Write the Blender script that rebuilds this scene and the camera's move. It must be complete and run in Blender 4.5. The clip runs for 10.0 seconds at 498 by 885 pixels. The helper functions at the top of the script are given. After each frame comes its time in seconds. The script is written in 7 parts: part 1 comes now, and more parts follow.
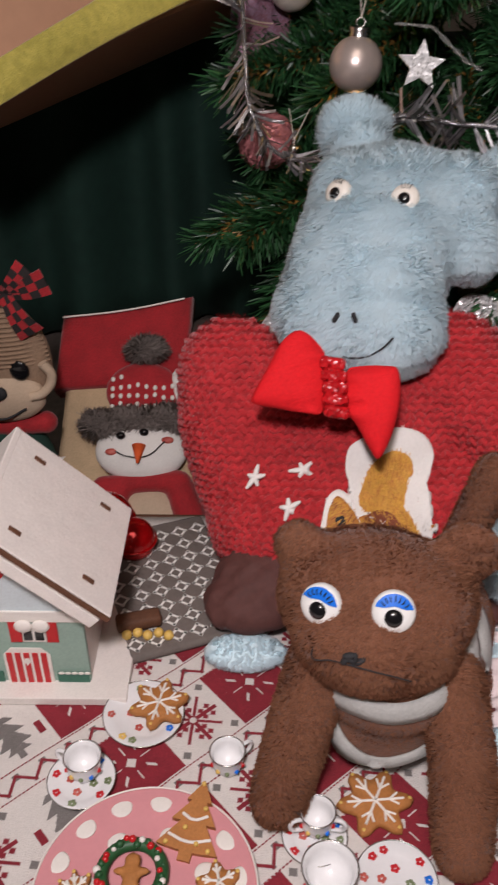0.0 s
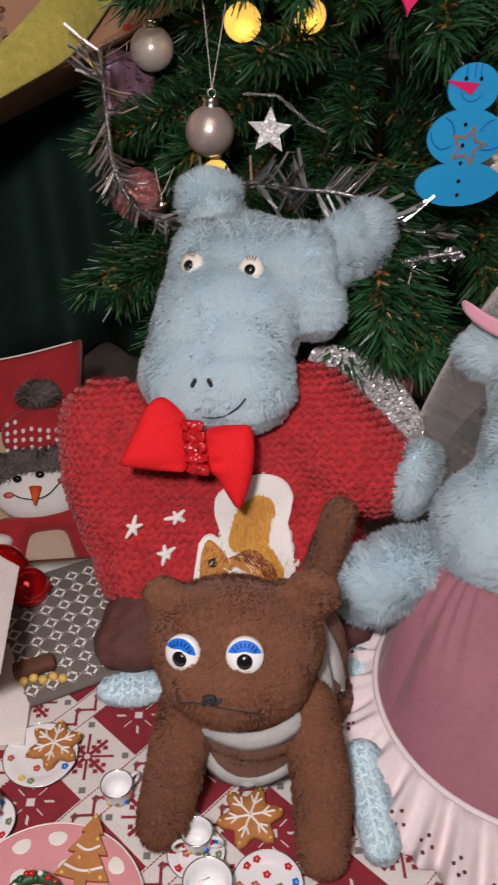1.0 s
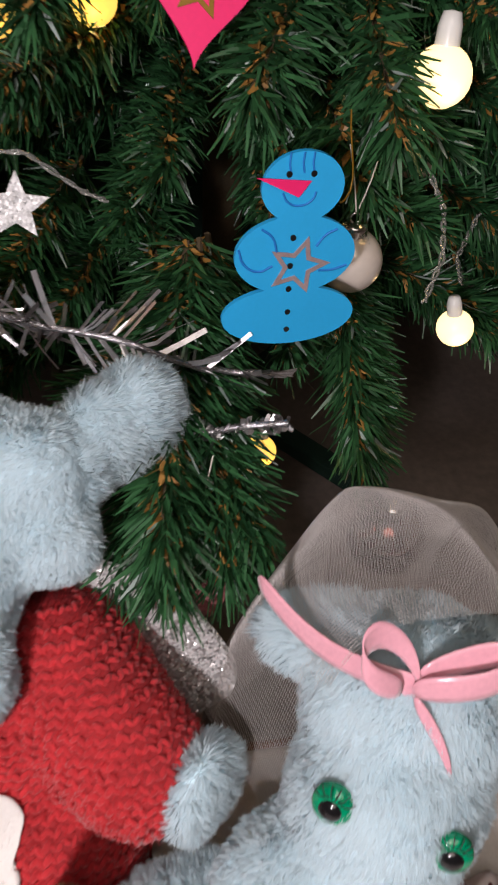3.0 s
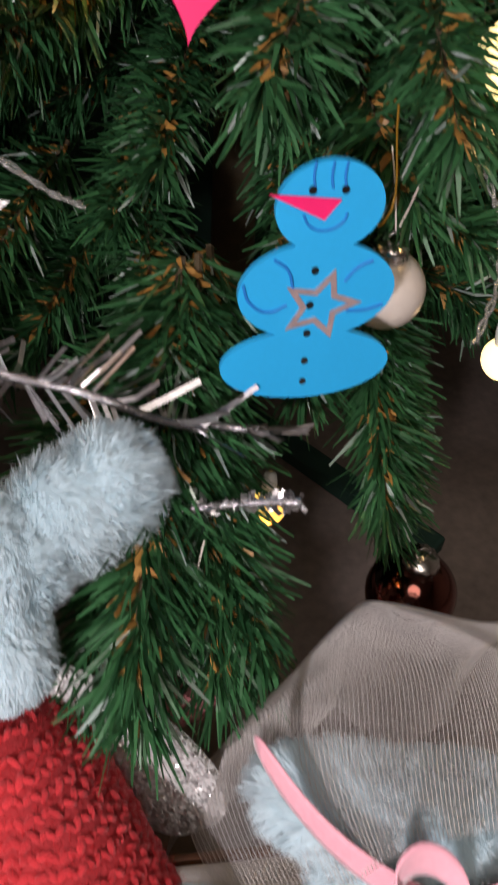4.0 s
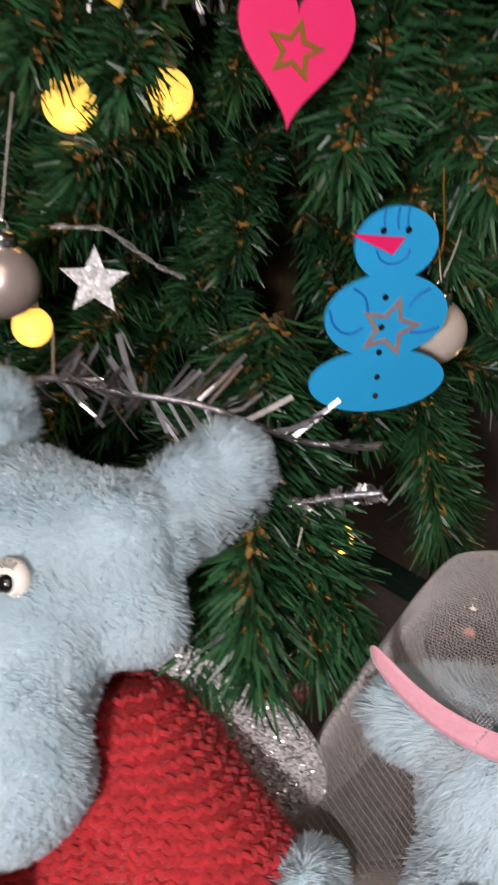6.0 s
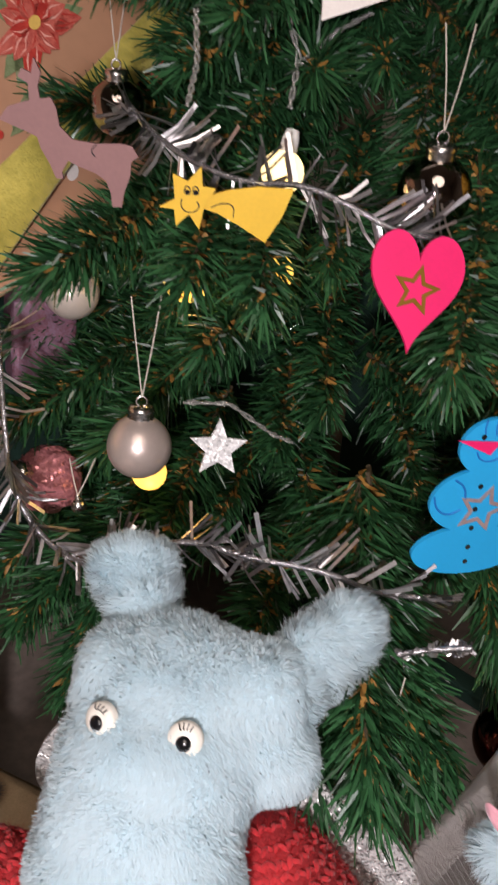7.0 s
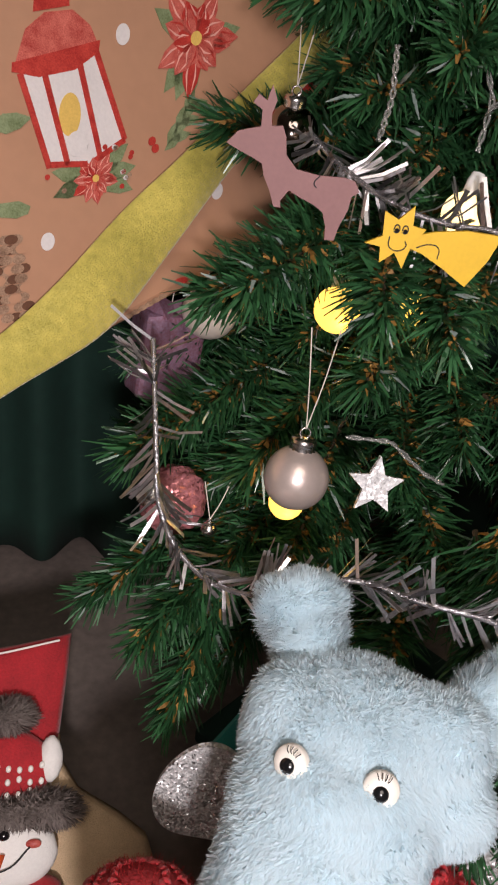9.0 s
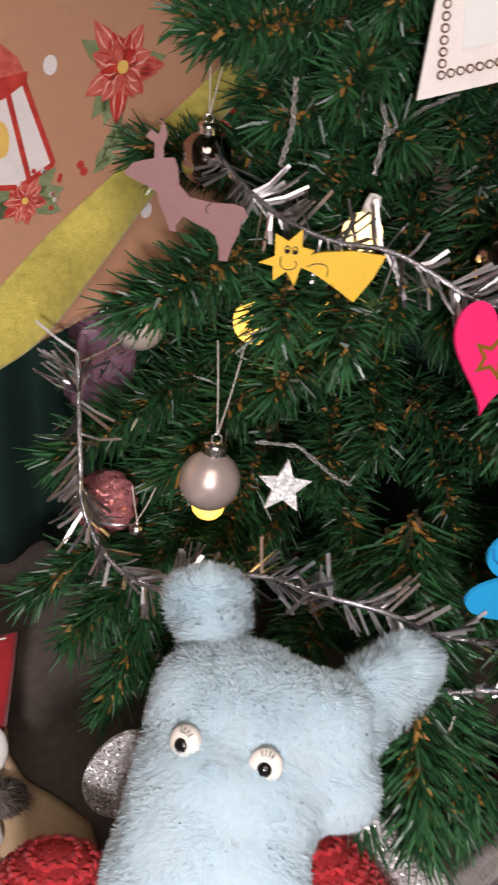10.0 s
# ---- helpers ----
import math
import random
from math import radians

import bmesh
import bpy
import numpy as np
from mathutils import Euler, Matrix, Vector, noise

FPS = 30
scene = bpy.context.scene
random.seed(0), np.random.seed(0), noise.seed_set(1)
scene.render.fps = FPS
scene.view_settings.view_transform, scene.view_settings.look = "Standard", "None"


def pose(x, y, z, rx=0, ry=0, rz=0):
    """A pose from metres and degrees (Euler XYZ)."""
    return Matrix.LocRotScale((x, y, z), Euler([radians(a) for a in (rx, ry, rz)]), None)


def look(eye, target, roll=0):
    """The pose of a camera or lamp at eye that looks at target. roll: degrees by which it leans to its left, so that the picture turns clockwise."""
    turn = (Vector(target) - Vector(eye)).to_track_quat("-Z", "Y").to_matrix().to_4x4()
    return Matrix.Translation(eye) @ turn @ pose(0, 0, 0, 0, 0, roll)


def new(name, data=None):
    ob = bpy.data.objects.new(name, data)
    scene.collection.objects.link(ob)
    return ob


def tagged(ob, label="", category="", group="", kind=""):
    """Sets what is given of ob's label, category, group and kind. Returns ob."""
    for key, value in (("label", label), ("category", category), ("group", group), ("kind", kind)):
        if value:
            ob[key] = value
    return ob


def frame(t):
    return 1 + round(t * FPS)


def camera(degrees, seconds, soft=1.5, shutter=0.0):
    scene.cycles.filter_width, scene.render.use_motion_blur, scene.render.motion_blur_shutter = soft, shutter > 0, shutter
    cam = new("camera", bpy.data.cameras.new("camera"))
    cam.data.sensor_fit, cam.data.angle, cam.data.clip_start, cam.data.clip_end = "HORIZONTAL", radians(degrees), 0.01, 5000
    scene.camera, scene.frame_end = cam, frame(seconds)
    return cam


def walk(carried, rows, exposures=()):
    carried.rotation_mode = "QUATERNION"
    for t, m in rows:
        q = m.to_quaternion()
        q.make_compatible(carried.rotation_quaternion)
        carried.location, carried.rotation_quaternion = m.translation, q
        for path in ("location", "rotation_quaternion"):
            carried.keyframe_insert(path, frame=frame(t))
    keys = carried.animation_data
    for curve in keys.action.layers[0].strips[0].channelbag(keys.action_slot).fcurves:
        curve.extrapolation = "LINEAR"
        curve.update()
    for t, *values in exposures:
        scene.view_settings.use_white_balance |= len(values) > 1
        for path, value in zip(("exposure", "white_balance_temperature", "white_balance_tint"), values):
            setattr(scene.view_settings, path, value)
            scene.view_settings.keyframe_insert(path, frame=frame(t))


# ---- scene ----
import collections

from mathutils.bvhtree import BVHTree

cam = camera(32.8, 10.0, soft=2.0, shutter=0.4)
PATH = [
    (0, (0.015, 0.007, 0.374), (0.007, 1.657, -0.756), 0.3),
    (0.5, (0.034, -0.001, 0.401), (0.11, 1.647, -0.73), -0.0),
    (1, (0.048, -0.013, 0.431), (0.213, 1.617, -0.715), 0.1),
    (1.5, (0.055, -0.014, 0.445), (0.291, 1.595, -0.719), 1.1),
    (2, (0.072, 0.028, 0.464), (0.34, 1.595, -0.749), 1.8),
    (2.5, (0.129, 0.138, 0.47), (0.423, 1.613, -0.848), 2.6),
    (2.7, (0.152, 0.188, 0.481), (0.431, 1.63, -0.877), 2.6),
    (3.8, (0.198, 0.308, 0.432), (0.444, 1.675, -1.007), 4.6),
    (4, (0.194, 0.327, 0.443), (0.427, 1.688, -1.004), 4.2),
    (4.5, (0.199, 0.349, 0.454), (0.414, 1.708, -0.998), 3.3),
    (5, (0.204, 0.331, 0.426), (0.412, 1.777, -0.94), 2.1),
    (5.5, (0.19, 0.288, 0.408), (0.416, 1.83, -0.845), 1.6),
    (6, (0.149, 0.242, 0.434), (0.384, 1.861, -0.716), 1.1),
    (6.2, (0.132, 0.232, 0.45), (0.376, 1.874, -0.665), 1.2),
    (7.3, (0.062, 0.241, 0.536), (0.347, 1.89, -0.56), 4.1),
    (7.5, (0.05, 0.245, 0.533), (0.34, 1.892, -0.563), 4.8),
    (8, (0.018, 0.248, 0.516), (0.337, 1.904, -0.559), 6.6),
    (8.5, (-0.003, 0.252, 0.514), (0.318, 1.91, -0.558), 7.7),
    (9, (-0.021, 0.261, 0.524), (0.314, 1.916, -0.548), 8.6),
    (9.5, (-0.016, 0.247, 0.539), (0.326, 1.906, -0.525), 8.8),
    (10, (0.019, 0.229, 0.548), (0.367, 1.887, -0.516), 8.2),
]
walk(cam, [(t, look(eye, target, roll)) for t, eye, target, roll in PATH], [(0, -1.22), (1, -1.22), (2.0, -1.18), (2.5, -1.0), (4, -0.48), (5, -0.22), (5.5, -0.42), (6.2, -0.82), (7.3, -0.52), (9, -0.5), (10, -0.5)])

# ---- light: a hand torch by the camera, an unseen fill lamp added overhead, the fairy lights ----
FLOOR = -0.14
world = bpy.data.worlds.new("room_air")
scene.world = world
world.use_nodes = True
world.node_tree.nodes["Background"].inputs[0].default_value = (0.9, 0.82, 0.75, 1)
world.node_tree.nodes["Background"].inputs[1].default_value = 0.035


def lamp(name, kind, energy, colour, m, size=0.05):
    d = bpy.data.lights.new(name, kind)
    d.energy, d.color = energy, colour
    if kind == "AREA":
        d.shape, d.size = "DISK", size
    else:
        d.shadow_soft_size = size
    ob = new(name, d)
    ob.matrix_world = m
    return ob


lamp("torch_lamp", "AREA", 8.3, (1.0, 0.90, 0.93), look((-0.025, -0.07, 0.58), (0.10, 0.55, 0.18)), 0.06)
# wide soft fill, added above to lift the dark parts; no such lamp is seen
lamp("fill_lamp", "AREA", 22.0, (1.0, 0.86, 0.78), look((0.0, -0.6, 1.9), (0.1, 0.5, 0.1)), 1.2)

# ---- materials ----
def material(name, colour, rough=0.6, metal=0.0, vary=0.15, scale=40.0, bump=0.0, bump_scale=300.0, alpha=1.0,
             sheen=0.0, sub=0.0, spec=0.5, per_object=0.0, per_island=0.0, colour2=None, trans=0.0, glow=0.0, coat=0.0):
    m = bpy.data.materials.new(name)
    m.use_nodes = True
    t = m.node_tree
    b = t.nodes["Principled BSDF"]
    b.inputs["Roughness"].default_value, b.inputs["Metallic"].default_value = rough, metal
    b.inputs["Sheen Weight"].default_value, b.inputs["Subsurface Weight"].default_value = sheen, sub
    b.inputs["Subsurface Radius"].default_value = (0.004, 0.003, 0.003)
    b.inputs["Specular IOR Level"].default_value, b.inputs["Alpha"].default_value = spec, alpha
    b.inputs["Transmission Weight"].default_value, b.inputs["Coat Weight"].default_value = trans, coat
    if glow:
        b.inputs["Emission Color"].default_value, b.inputs["Emission Strength"].default_value = (*colour, 1), glow
    co = t.nodes.new("ShaderNodeTexCoord")
    no = t.nodes.new("ShaderNodeTexNoise")
    no.inputs["Scale"].default_value, no.inputs["Detail"].default_value = scale, 5
    t.links.new(co.outputs["Object"], no.inputs["Vector"])
    no2 = t.nodes.new("ShaderNodeTexNoise")
    no2.inputs["Scale"].default_value, no2.inputs["Detail"].default_value = scale * 9, 3
    t.links.new(co.outputs["Object"], no2.inputs["Vector"])
    add = t.nodes.new("ShaderNodeMath")
    add.operation = "ADD"
    t.links.new(no.outputs[0], add.inputs[0])
    t.links.new(no2.outputs[0], add.inputs[1])
    last = add.outputs[0]
    if per_object or per_island:
        info = t.nodes.new("ShaderNodeObjectInfo" if per_object else "ShaderNodeNewGeometry")
        k = t.nodes.new("ShaderNodeMath")
        k.operation, k.inputs[1].default_value = "MULTIPLY_ADD", per_object or per_island
        t.links.new(info.outputs["Random" if per_object else "Random Per Island"], k.inputs[0])
        t.links.new(last, k.inputs[2])
        last = k.outputs[0]
    r = t.nodes.new("ShaderNodeMapRange")
    top = 2 + per_object + per_island
    r.inputs[1].default_value, r.inputs[2].default_value = 0.3 * top, 0.7 * top
    t.links.new(last, r.inputs[0])
    mix = t.nodes.new("ShaderNodeMix")
    mix.data_type = "RGBA"
    c2 = colour2 or [c * (1 + vary) for c in colour]
    mix.inputs[6].default_value = (*[c * (1 - vary) for c in colour], 1)
    mix.inputs[7].default_value = (*[min(1, c) for c in c2], 1)
    t.links.new(r.outputs[0], mix.inputs[0])
    t.links.new(mix.outputs[2], b.inputs["Base Color"])
    if bump:
        n3 = t.nodes.new("ShaderNodeTexNoise")
        n3.inputs["Scale"].default_value, n3.inputs["Detail"].default_value = bump_scale, 4
        t.links.new(co.outputs["Object"], n3.inputs["Vector"])
        bp = t.nodes.new("ShaderNodeBump")
        bp.inputs["Strength"].default_value, bp.inputs["Distance"].default_value = bump, 0.001
        t.links.new(n3.outputs[0], bp.inputs["Height"])
        t.links.new(bp.outputs[0], b.inputs["Normal"])
    return m


MAT = {}
def mat(name, *a, **k):
    MAT[name] = material(name, *a, **k)
    return MAT[name]


mat("plush", (0.66, 0.82, 0.87), 0.95, vary=0.05, scale=25, bump=0.3, bump_scale=500, sheen=0.5)
mat("plush_fur", (0.68, 0.79, 0.83), 0.95, vary=0.05, scale=30, per_island=0.06, spec=0.03, sheen=0.3)
mat("brown_plush", (0.17, 0.068, 0.036), 0.95, vary=0.35, scale=70, bump=0.8, bump_scale=900, sheen=0.15)
mat("brown_fur", (0.29, 0.128, 0.068), 0.85, vary=0.3, scale=60, per_island=0.8)
mat("grey_felt", (0.42, 0.42, 0.40), 0.95, vary=0.15, scale=80, bump=0.5, bump_scale=900)
mat("knit", (0.46, 0.030, 0.036), 0.95, vary=0.22, scale=60, bump=0.5, bump_scale=1400, spec=0.1, per_island=0.6, sheen=0.25)
mat("wool_fuzz", (0.48, 0.032, 0.037), 0.95, vary=0.3, scale=60, per_island=0.8, spec=0.1)
# deeper red of the same wool: paints shade into the gaps between stitches
mat("knit_gap_shade", (0.32, 0.018, 0.022), 0.95, vary=0.3, scale=60, bump=0.6, bump_scale=500)
mat("red_satin", (0.72, 0.012, 0.018), 0.8, vary=0.12, scale=60, bump=0.7, bump_scale=900, spec=0.25)
mat("red_sequin", (0.5, 0.01, 0.015), 0.3, vary=0.4, scale=200, bump=1.0, bump_scale=900)
mat("brown_cloth", (0.10, 0.036, 0.030), 0.8, vary=0.2, scale=30, bump=0.2, bump_scale=600)
mat("white_felt", (0.8, 0.78, 0.74), 0.9, vary=0.06, scale=60, bump=0.4, bump_scale=900)
mat("white_plastic", (0.8, 0.8, 0.77), 0.25, vary=0.03, scale=30)
mat("cream_plastic", (0.78, 0.74, 0.66), 0.4, vary=0.04, scale=30)
mat("black", (0.008, 0.008, 0.009), 0.15, vary=0.1, scale=50, coat=0.5)
mat("black_thread", (0.02, 0.02, 0.022), 0.8, vary=0.2, scale=300)
mat("blue_enamel", (0.01, 0.16, 0.7), 0.3, vary=0.1, scale=90)
mat("green_eye", (0.0, 0.24, 0.11), 0.12, vary=0.2, scale=120, coat=0.6)
mat("gold_thread", (0.62, 0.32, 0.05), 0.65, vary=0.25, scale=150, bump=0.8, bump_scale=900)
mat("amber_thread", (0.5, 0.2, 0.04), 0.65, vary=0.3, scale=150, bump=0.8, bump_scale=900)
mat("rust_thread", (0.22, 0.055, 0.02), 0.65, vary=0.3, scale=150, bump=0.8, bump_scale=900)
mat("mauve_cloth", (0.33, 0.13, 0.16), 0.75, vary=0.1, scale=25, bump=0.3, bump_scale=1100, sheen=0.2)
mat("eyelet_cloth", (0.78, 0.68, 0.68), 0.85, vary=0.06, scale=40, bump=0.3, bump_scale=900)
mat("eyelet_hole", (0.12, 0.03, 0.04), 0.9)
mat("pink_satin", (0.74, 0.36, 0.43), 0.2, vary=0.1, scale=60, sheen=0.3)
mat("pearl", (0.75, 0.68, 0.62), 0.18, vary=0.06, scale=60, coat=0.6)
mat("needle", (0.015, 0.064, 0.023), 0.40, vary=0.35, scale=30, per_island=1.4, colour2=(0.044, 0.150, 0.054))
mat("needle_tan", (0.33, 0.17, 0.04), 0.5, vary=0.3, scale=60, per_island=1.0)
mat("stem", (0.07, 0.05, 0.025), 0.8, vary=0.3, scale=100)
mat("frost", (0.45, 0.55, 0.5), 0.25, metal=0.3, vary=0.2, scale=200)
mat("tinsel", (0.42, 0.41, 0.43), 0.34, metal=0.92, vary=0.5, scale=200, per_island=2.0, colour2=(0.98, 0.96, 0.97))
mat("tinsel_cord", (0.34, 0.33, 0.34), 0.22, metal=0.8, vary=0.4, scale=300, bump=0.8, bump_scale=700)
mat("champagne", (0.62, 0.52, 0.47), 0.32, metal=0.55, vary=0.05, scale=40, bump=0.05, bump_scale=900)
mat("white_pearl", (0.74, 0.66, 0.58), 0.3, metal=0.25, vary=0.05, scale=40)
mat("silver_cap", (0.7, 0.68, 0.66), 0.25, metal=1.0, vary=0.1, scale=200)
mat("dark_mirror", (0.34, 0.29, 0.26), 0.08, metal=1.0, vary=0.1, scale=30)
mat("brown_mirror", (0.20, 0.075, 0.06), 0.10, metal=1.0, vary=0.1, scale=30)
mat("pink_glass", (0.66, 0.25, 0.27), 0.18, metal=0.4, vary=0.3, scale=120, bump=0.9, bump_scale=700)
mat("glitter", (0.80, 0.78, 0.75), 0.3, metal=0.35, vary=0.35, scale=900, bump=1.0, bump_scale=2200)
mat("gold_glitter", (0.62, 0.36, 0.04), 0.35, metal=0.6, vary=0.3, scale=600)
mat("silver_foam", (0.85, 0.85, 0.85), 0.4, metal=0.2, vary=0.25, scale=700, bump=1.0, bump_scale=2200)
mat("blue_foam", (0.015, 0.36, 0.72), 0.6, vary=0.04, scale=60)
mat("pen_blue", (0.01, 0.16, 0.50), 0.6, vary=0.1, scale=100)
mat("pink_foam", (0.80, 0.012, 0.14), 0.55, vary=0.05, scale=60)
mat("rose_foil", (0.62, 0.45, 0.45), 0.3, metal=0.6, vary=0.25, scale=200)
mat("gold_pen", (0.25, 0.13, 0.01), 0.45, metal=0.3, vary=0.15, scale=200)
mat("yellow_foam", (0.72, 0.45, 0.02), 0.6, vary=0.06, scale=60)
mat("mauve_foam", (0.24, 0.125, 0.12), 0.7, vary=0.08, scale=60)
mat("kraft", (0.46, 0.25, 0.15), 0.55, vary=0.06, scale=12, bump=0.06, bump_scale=200)
mat("print_red", (0.42, 0.012, 0.012), 0.5, vary=0.35, scale=110, colour2=(0.62, 0.07, 0.05))
mat("print_rose", (0.48, 0.022, 0.02), 0.5, vary=0.35, scale=140, colour2=(0.72, 0.2, 0.15))
mat("print_white", (0.72, 0.68, 0.66), 0.5, vary=0.08, scale=60)
mat("print_pale", (0.78, 0.40, 0.33), 0.5, vary=0.2, scale=160)
mat("print_green", (0.14, 0.19, 0.07), 0.5, vary=0.3, scale=100, colour2=(0.3, 0.36, 0.2))
mat("print_brown", (0.16, 0.075, 0.04), 0.5, vary=0.35, scale=150, colour2=(0.5, 0.33, 0.22))
mat("print_yellow", (0.72, 0.48, 0.12), 0.5, vary=0.15, scale=90)
mat("velvet_ribbon", (0.42, 0.37, 0.05), 0.6, vary=0.25, scale=18, bump=0.5, bump_scale=1500, sheen=0.6, colour2=(0.62, 0.52, 0.10))
mat("green_drape", (0.012, 0.045, 0.032), 0.85, vary=0.2, scale=8, bump=0.3, bump_scale=700)
mat("floor_wood", (0.19, 0.155, 0.135), 0.6, vary=0.3, scale=12, bump=0.3, bump_scale=120)
mat("room_paint", (0.5, 0.45, 0.4), 0.9, vary=0.05, scale=5)
mat("linen", (0.70, 0.66, 0.62), 0.9, vary=0.08, scale=60, bump=0.6, bump_scale=1400)
mat("cross_red", (0.24, 0.018, 0.03), 0.9, vary=0.25, scale=100, bump=0.5, bump_scale=1400)
mat("cross_grey", (0.19, 0.175, 0.165), 0.9, vary=0.2, scale=100, bump=0.5, bump_scale=1400)
mat("napkin_grey", (0.16, 0.135, 0.12), 0.9, vary=0.15, scale=60, bump=0.5, bump_scale=1300)
mat("porcelain", (0.80, 0.80, 0.80), 0.12, vary=0.03, scale=60, coat=0.4)
mat("silver_rim", (0.55, 0.54, 0.52), 0.25, metal=0.9, vary=0.1, scale=200)
mat("pink_plate", (0.68, 0.30, 0.32), 0.25, vary=0.04, scale=40, coat=0.3)
mat("gingerbread", (0.42, 0.17, 0.045), 0.75, vary=0.2, scale=90, bump=0.4, bump_scale=500)
mat("icing", (0.82, 0.78, 0.72), 0.5, vary=0.05, scale=90)
mat("berry", (0.55, 0.015, 0.02), 0.3, vary=0.1, scale=90)
mat("leaf_green", (0.02, 0.09, 0.03), 0.5, vary=0.3, scale=200)
mat("plywood", (0.80, 0.75, 0.70), 0.7, vary=0.08, scale=90, bump=0.25, bump_scale=500)
mat("burnt_edge", (0.12, 0.05, 0.025), 0.8, vary=0.3, scale=150)
mat("mint_paint", (0.32, 0.45, 0.38), 0.7, vary=0.12, scale=80)
mat("ice_paint", (0.62, 0.70, 0.72), 0.7, vary=0.1, scale=80)
mat("dark_green_paint", (0.05, 0.16, 0.11), 0.7, vary=0.2, scale=90)
mat("sack", (0.56, 0.41, 0.25), 0.95, vary=0.15, scale=80, bump=0.9, bump_scale=1200)
mat("stocking_red", (0.36, 0.012, 0.018), 0.85, vary=0.3, scale=70, bump=0.8, bump_scale=500, sheen=0.2)
mat("grey_fur", (0.26, 0.22, 0.20), 0.85, vary=0.4, scale=60, per_island=1.0)
mat("orange_felt", (0.70, 0.10, 0.02), 0.8, vary=0.15, scale=90)
mat("red_gloss", (0.5, 0.006, 0.008), 0.15, metal=0.5, vary=0.2, scale=60, coat=0.5)
mat("bear_cord", (0.30, 0.20, 0.13), 0.95, vary=0.2, scale=60, bump=0.6, bump_scale=700)
mat("bear_face", (0.55, 0.42, 0.30), 0.9, vary=0.1, scale=60, bump=0.4, bump_scale=800)
mat("check_black", (0.02, 0.015, 0.015), 0.9, vary=0.2, scale=200)
mat("teal_card", (0.02, 0.20, 0.17), 0.6, vary=0.1, scale=60)
mat("clear_cable", (0.75, 0.75, 0.72), 0.1, vary=0.05, scale=100, trans=0.8, coat=0.5)
mat("warm_globe", (1.0, 0.72, 0.34), 0.4, vary=0.02, glow=3.2)
mat("warm_dim", (1.0, 0.56, 0.10), 0.4, vary=0.02, glow=2.6)
mat("silk_thread", (0.6, 0.55, 0.48), 0.5, vary=0.1, scale=200)
mat("foil_paper", (0.40, 0.12, 0.15), 0.35, metal=0.4, vary=0.4, scale=60, colour2=(0.40, 0.28, 0.40))
mat("tulle", (0.85, 0.81, 0.78), 0.8, vary=0.08, scale=60)
mat("red_ribbon_foil", (0.5, 0.01, 0.01), 0.3, metal=0.5, vary=0.3, scale=200)
mat("green_satin", (0.11, 0.22, 0.06), 0.5, vary=0.15, scale=30, sheen=0.4)
mat("wood_disc", (0.50, 0.32, 0.19), 0.6, vary=0.15, scale=60)

def facets(name, scale, strength):
    """Turns a plain coat into loose glitter: every grain leans its own way."""
    t = MAT[name].node_tree
    b = t.nodes["Principled BSDF"]
    co = t.nodes.new("ShaderNodeTexCoord")
    vo = t.nodes.new("ShaderNodeTexVoronoi")
    vo.inputs["Scale"].default_value = scale
    t.links.new(co.outputs["Object"], vo.inputs["Vector"])
    sub = t.nodes.new("ShaderNodeVectorMath")
    sub.operation = "SUBTRACT"
    sub.inputs[1].default_value = (0.5, 0.5, 0.5)
    t.links.new(vo.outputs["Color"], sub.inputs[0])
    mul = t.nodes.new("ShaderNodeVectorMath")
    mul.operation = "SCALE"
    mul.inputs["Scale"].default_value = strength
    t.links.new(sub.outputs[0], mul.inputs[0])
    geo = t.nodes.new("ShaderNodeNewGeometry")
    plus = t.nodes.new("ShaderNodeVectorMath")
    t.links.new(geo.outputs["Normal"], plus.inputs[0])
    t.links.new(mul.outputs[0], plus.inputs[1])
    nor = t.nodes.new("ShaderNodeVectorMath")
    nor.operation = "NORMALIZE"
    t.links.new(plus.outputs[0], nor.inputs[0])
    t.links.new(nor.outputs[0], b.inputs["Normal"])


def let_through(name, share, tint):
    """Fibres that pass part of the light on to the far side."""
    t = MAT[name].node_tree
    out = t.nodes["Material Output"]
    b = t.nodes["Principled BSDF"]
    tr = t.nodes.new("ShaderNodeBsdfTranslucent")
    tr.inputs[0].default_value = (*tint, 1)
    mx = t.nodes.new("ShaderNodeMixShader")
    mx.inputs[0].default_value = share
    t.links.new(b.outputs[0], mx.inputs[1])
    t.links.new(tr.outputs[0], mx.inputs[2])
    t.links.new(mx.outputs[0], out.inputs[0])


let_through("plush_fur", 0.5, (0.80, 0.91, 0.95))
let_through("brown_fur", 0.45, (0.30, 0.125, 0.065))
let_through("wool_fuzz", 0.4, (0.5, 0.03, 0.035))
let_through("grey_fur", 0.4, (0.3, 0.26, 0.24))
let_through("needle", 0.12, (0.05, 0.2, 0.06))
let_through("tulle", 0.35, (0.6, 0.55, 0.52))
facets("glitter", 900, 1.5)
facets("silver_foam", 800, 1.0)
facets("gold_glitter", 800, 1.2)
facets("pink_glass", 500, 0.7)
facets("red_sequin", 600, 1.2)
facets("velvet_ribbon", 1600, 0.5)

# ---- mesh helpers ----
def raw(name, verts, faces, smooth=True):
    me = bpy.data.meshes.new(name)
    me.from_pydata([tuple(v) for v in verts], [], [tuple(f) for f in faces])
    if smooth:
        me.polygons.foreach_set("use_smooth", [True] * len(me.polygons))
    me.update()
    return me


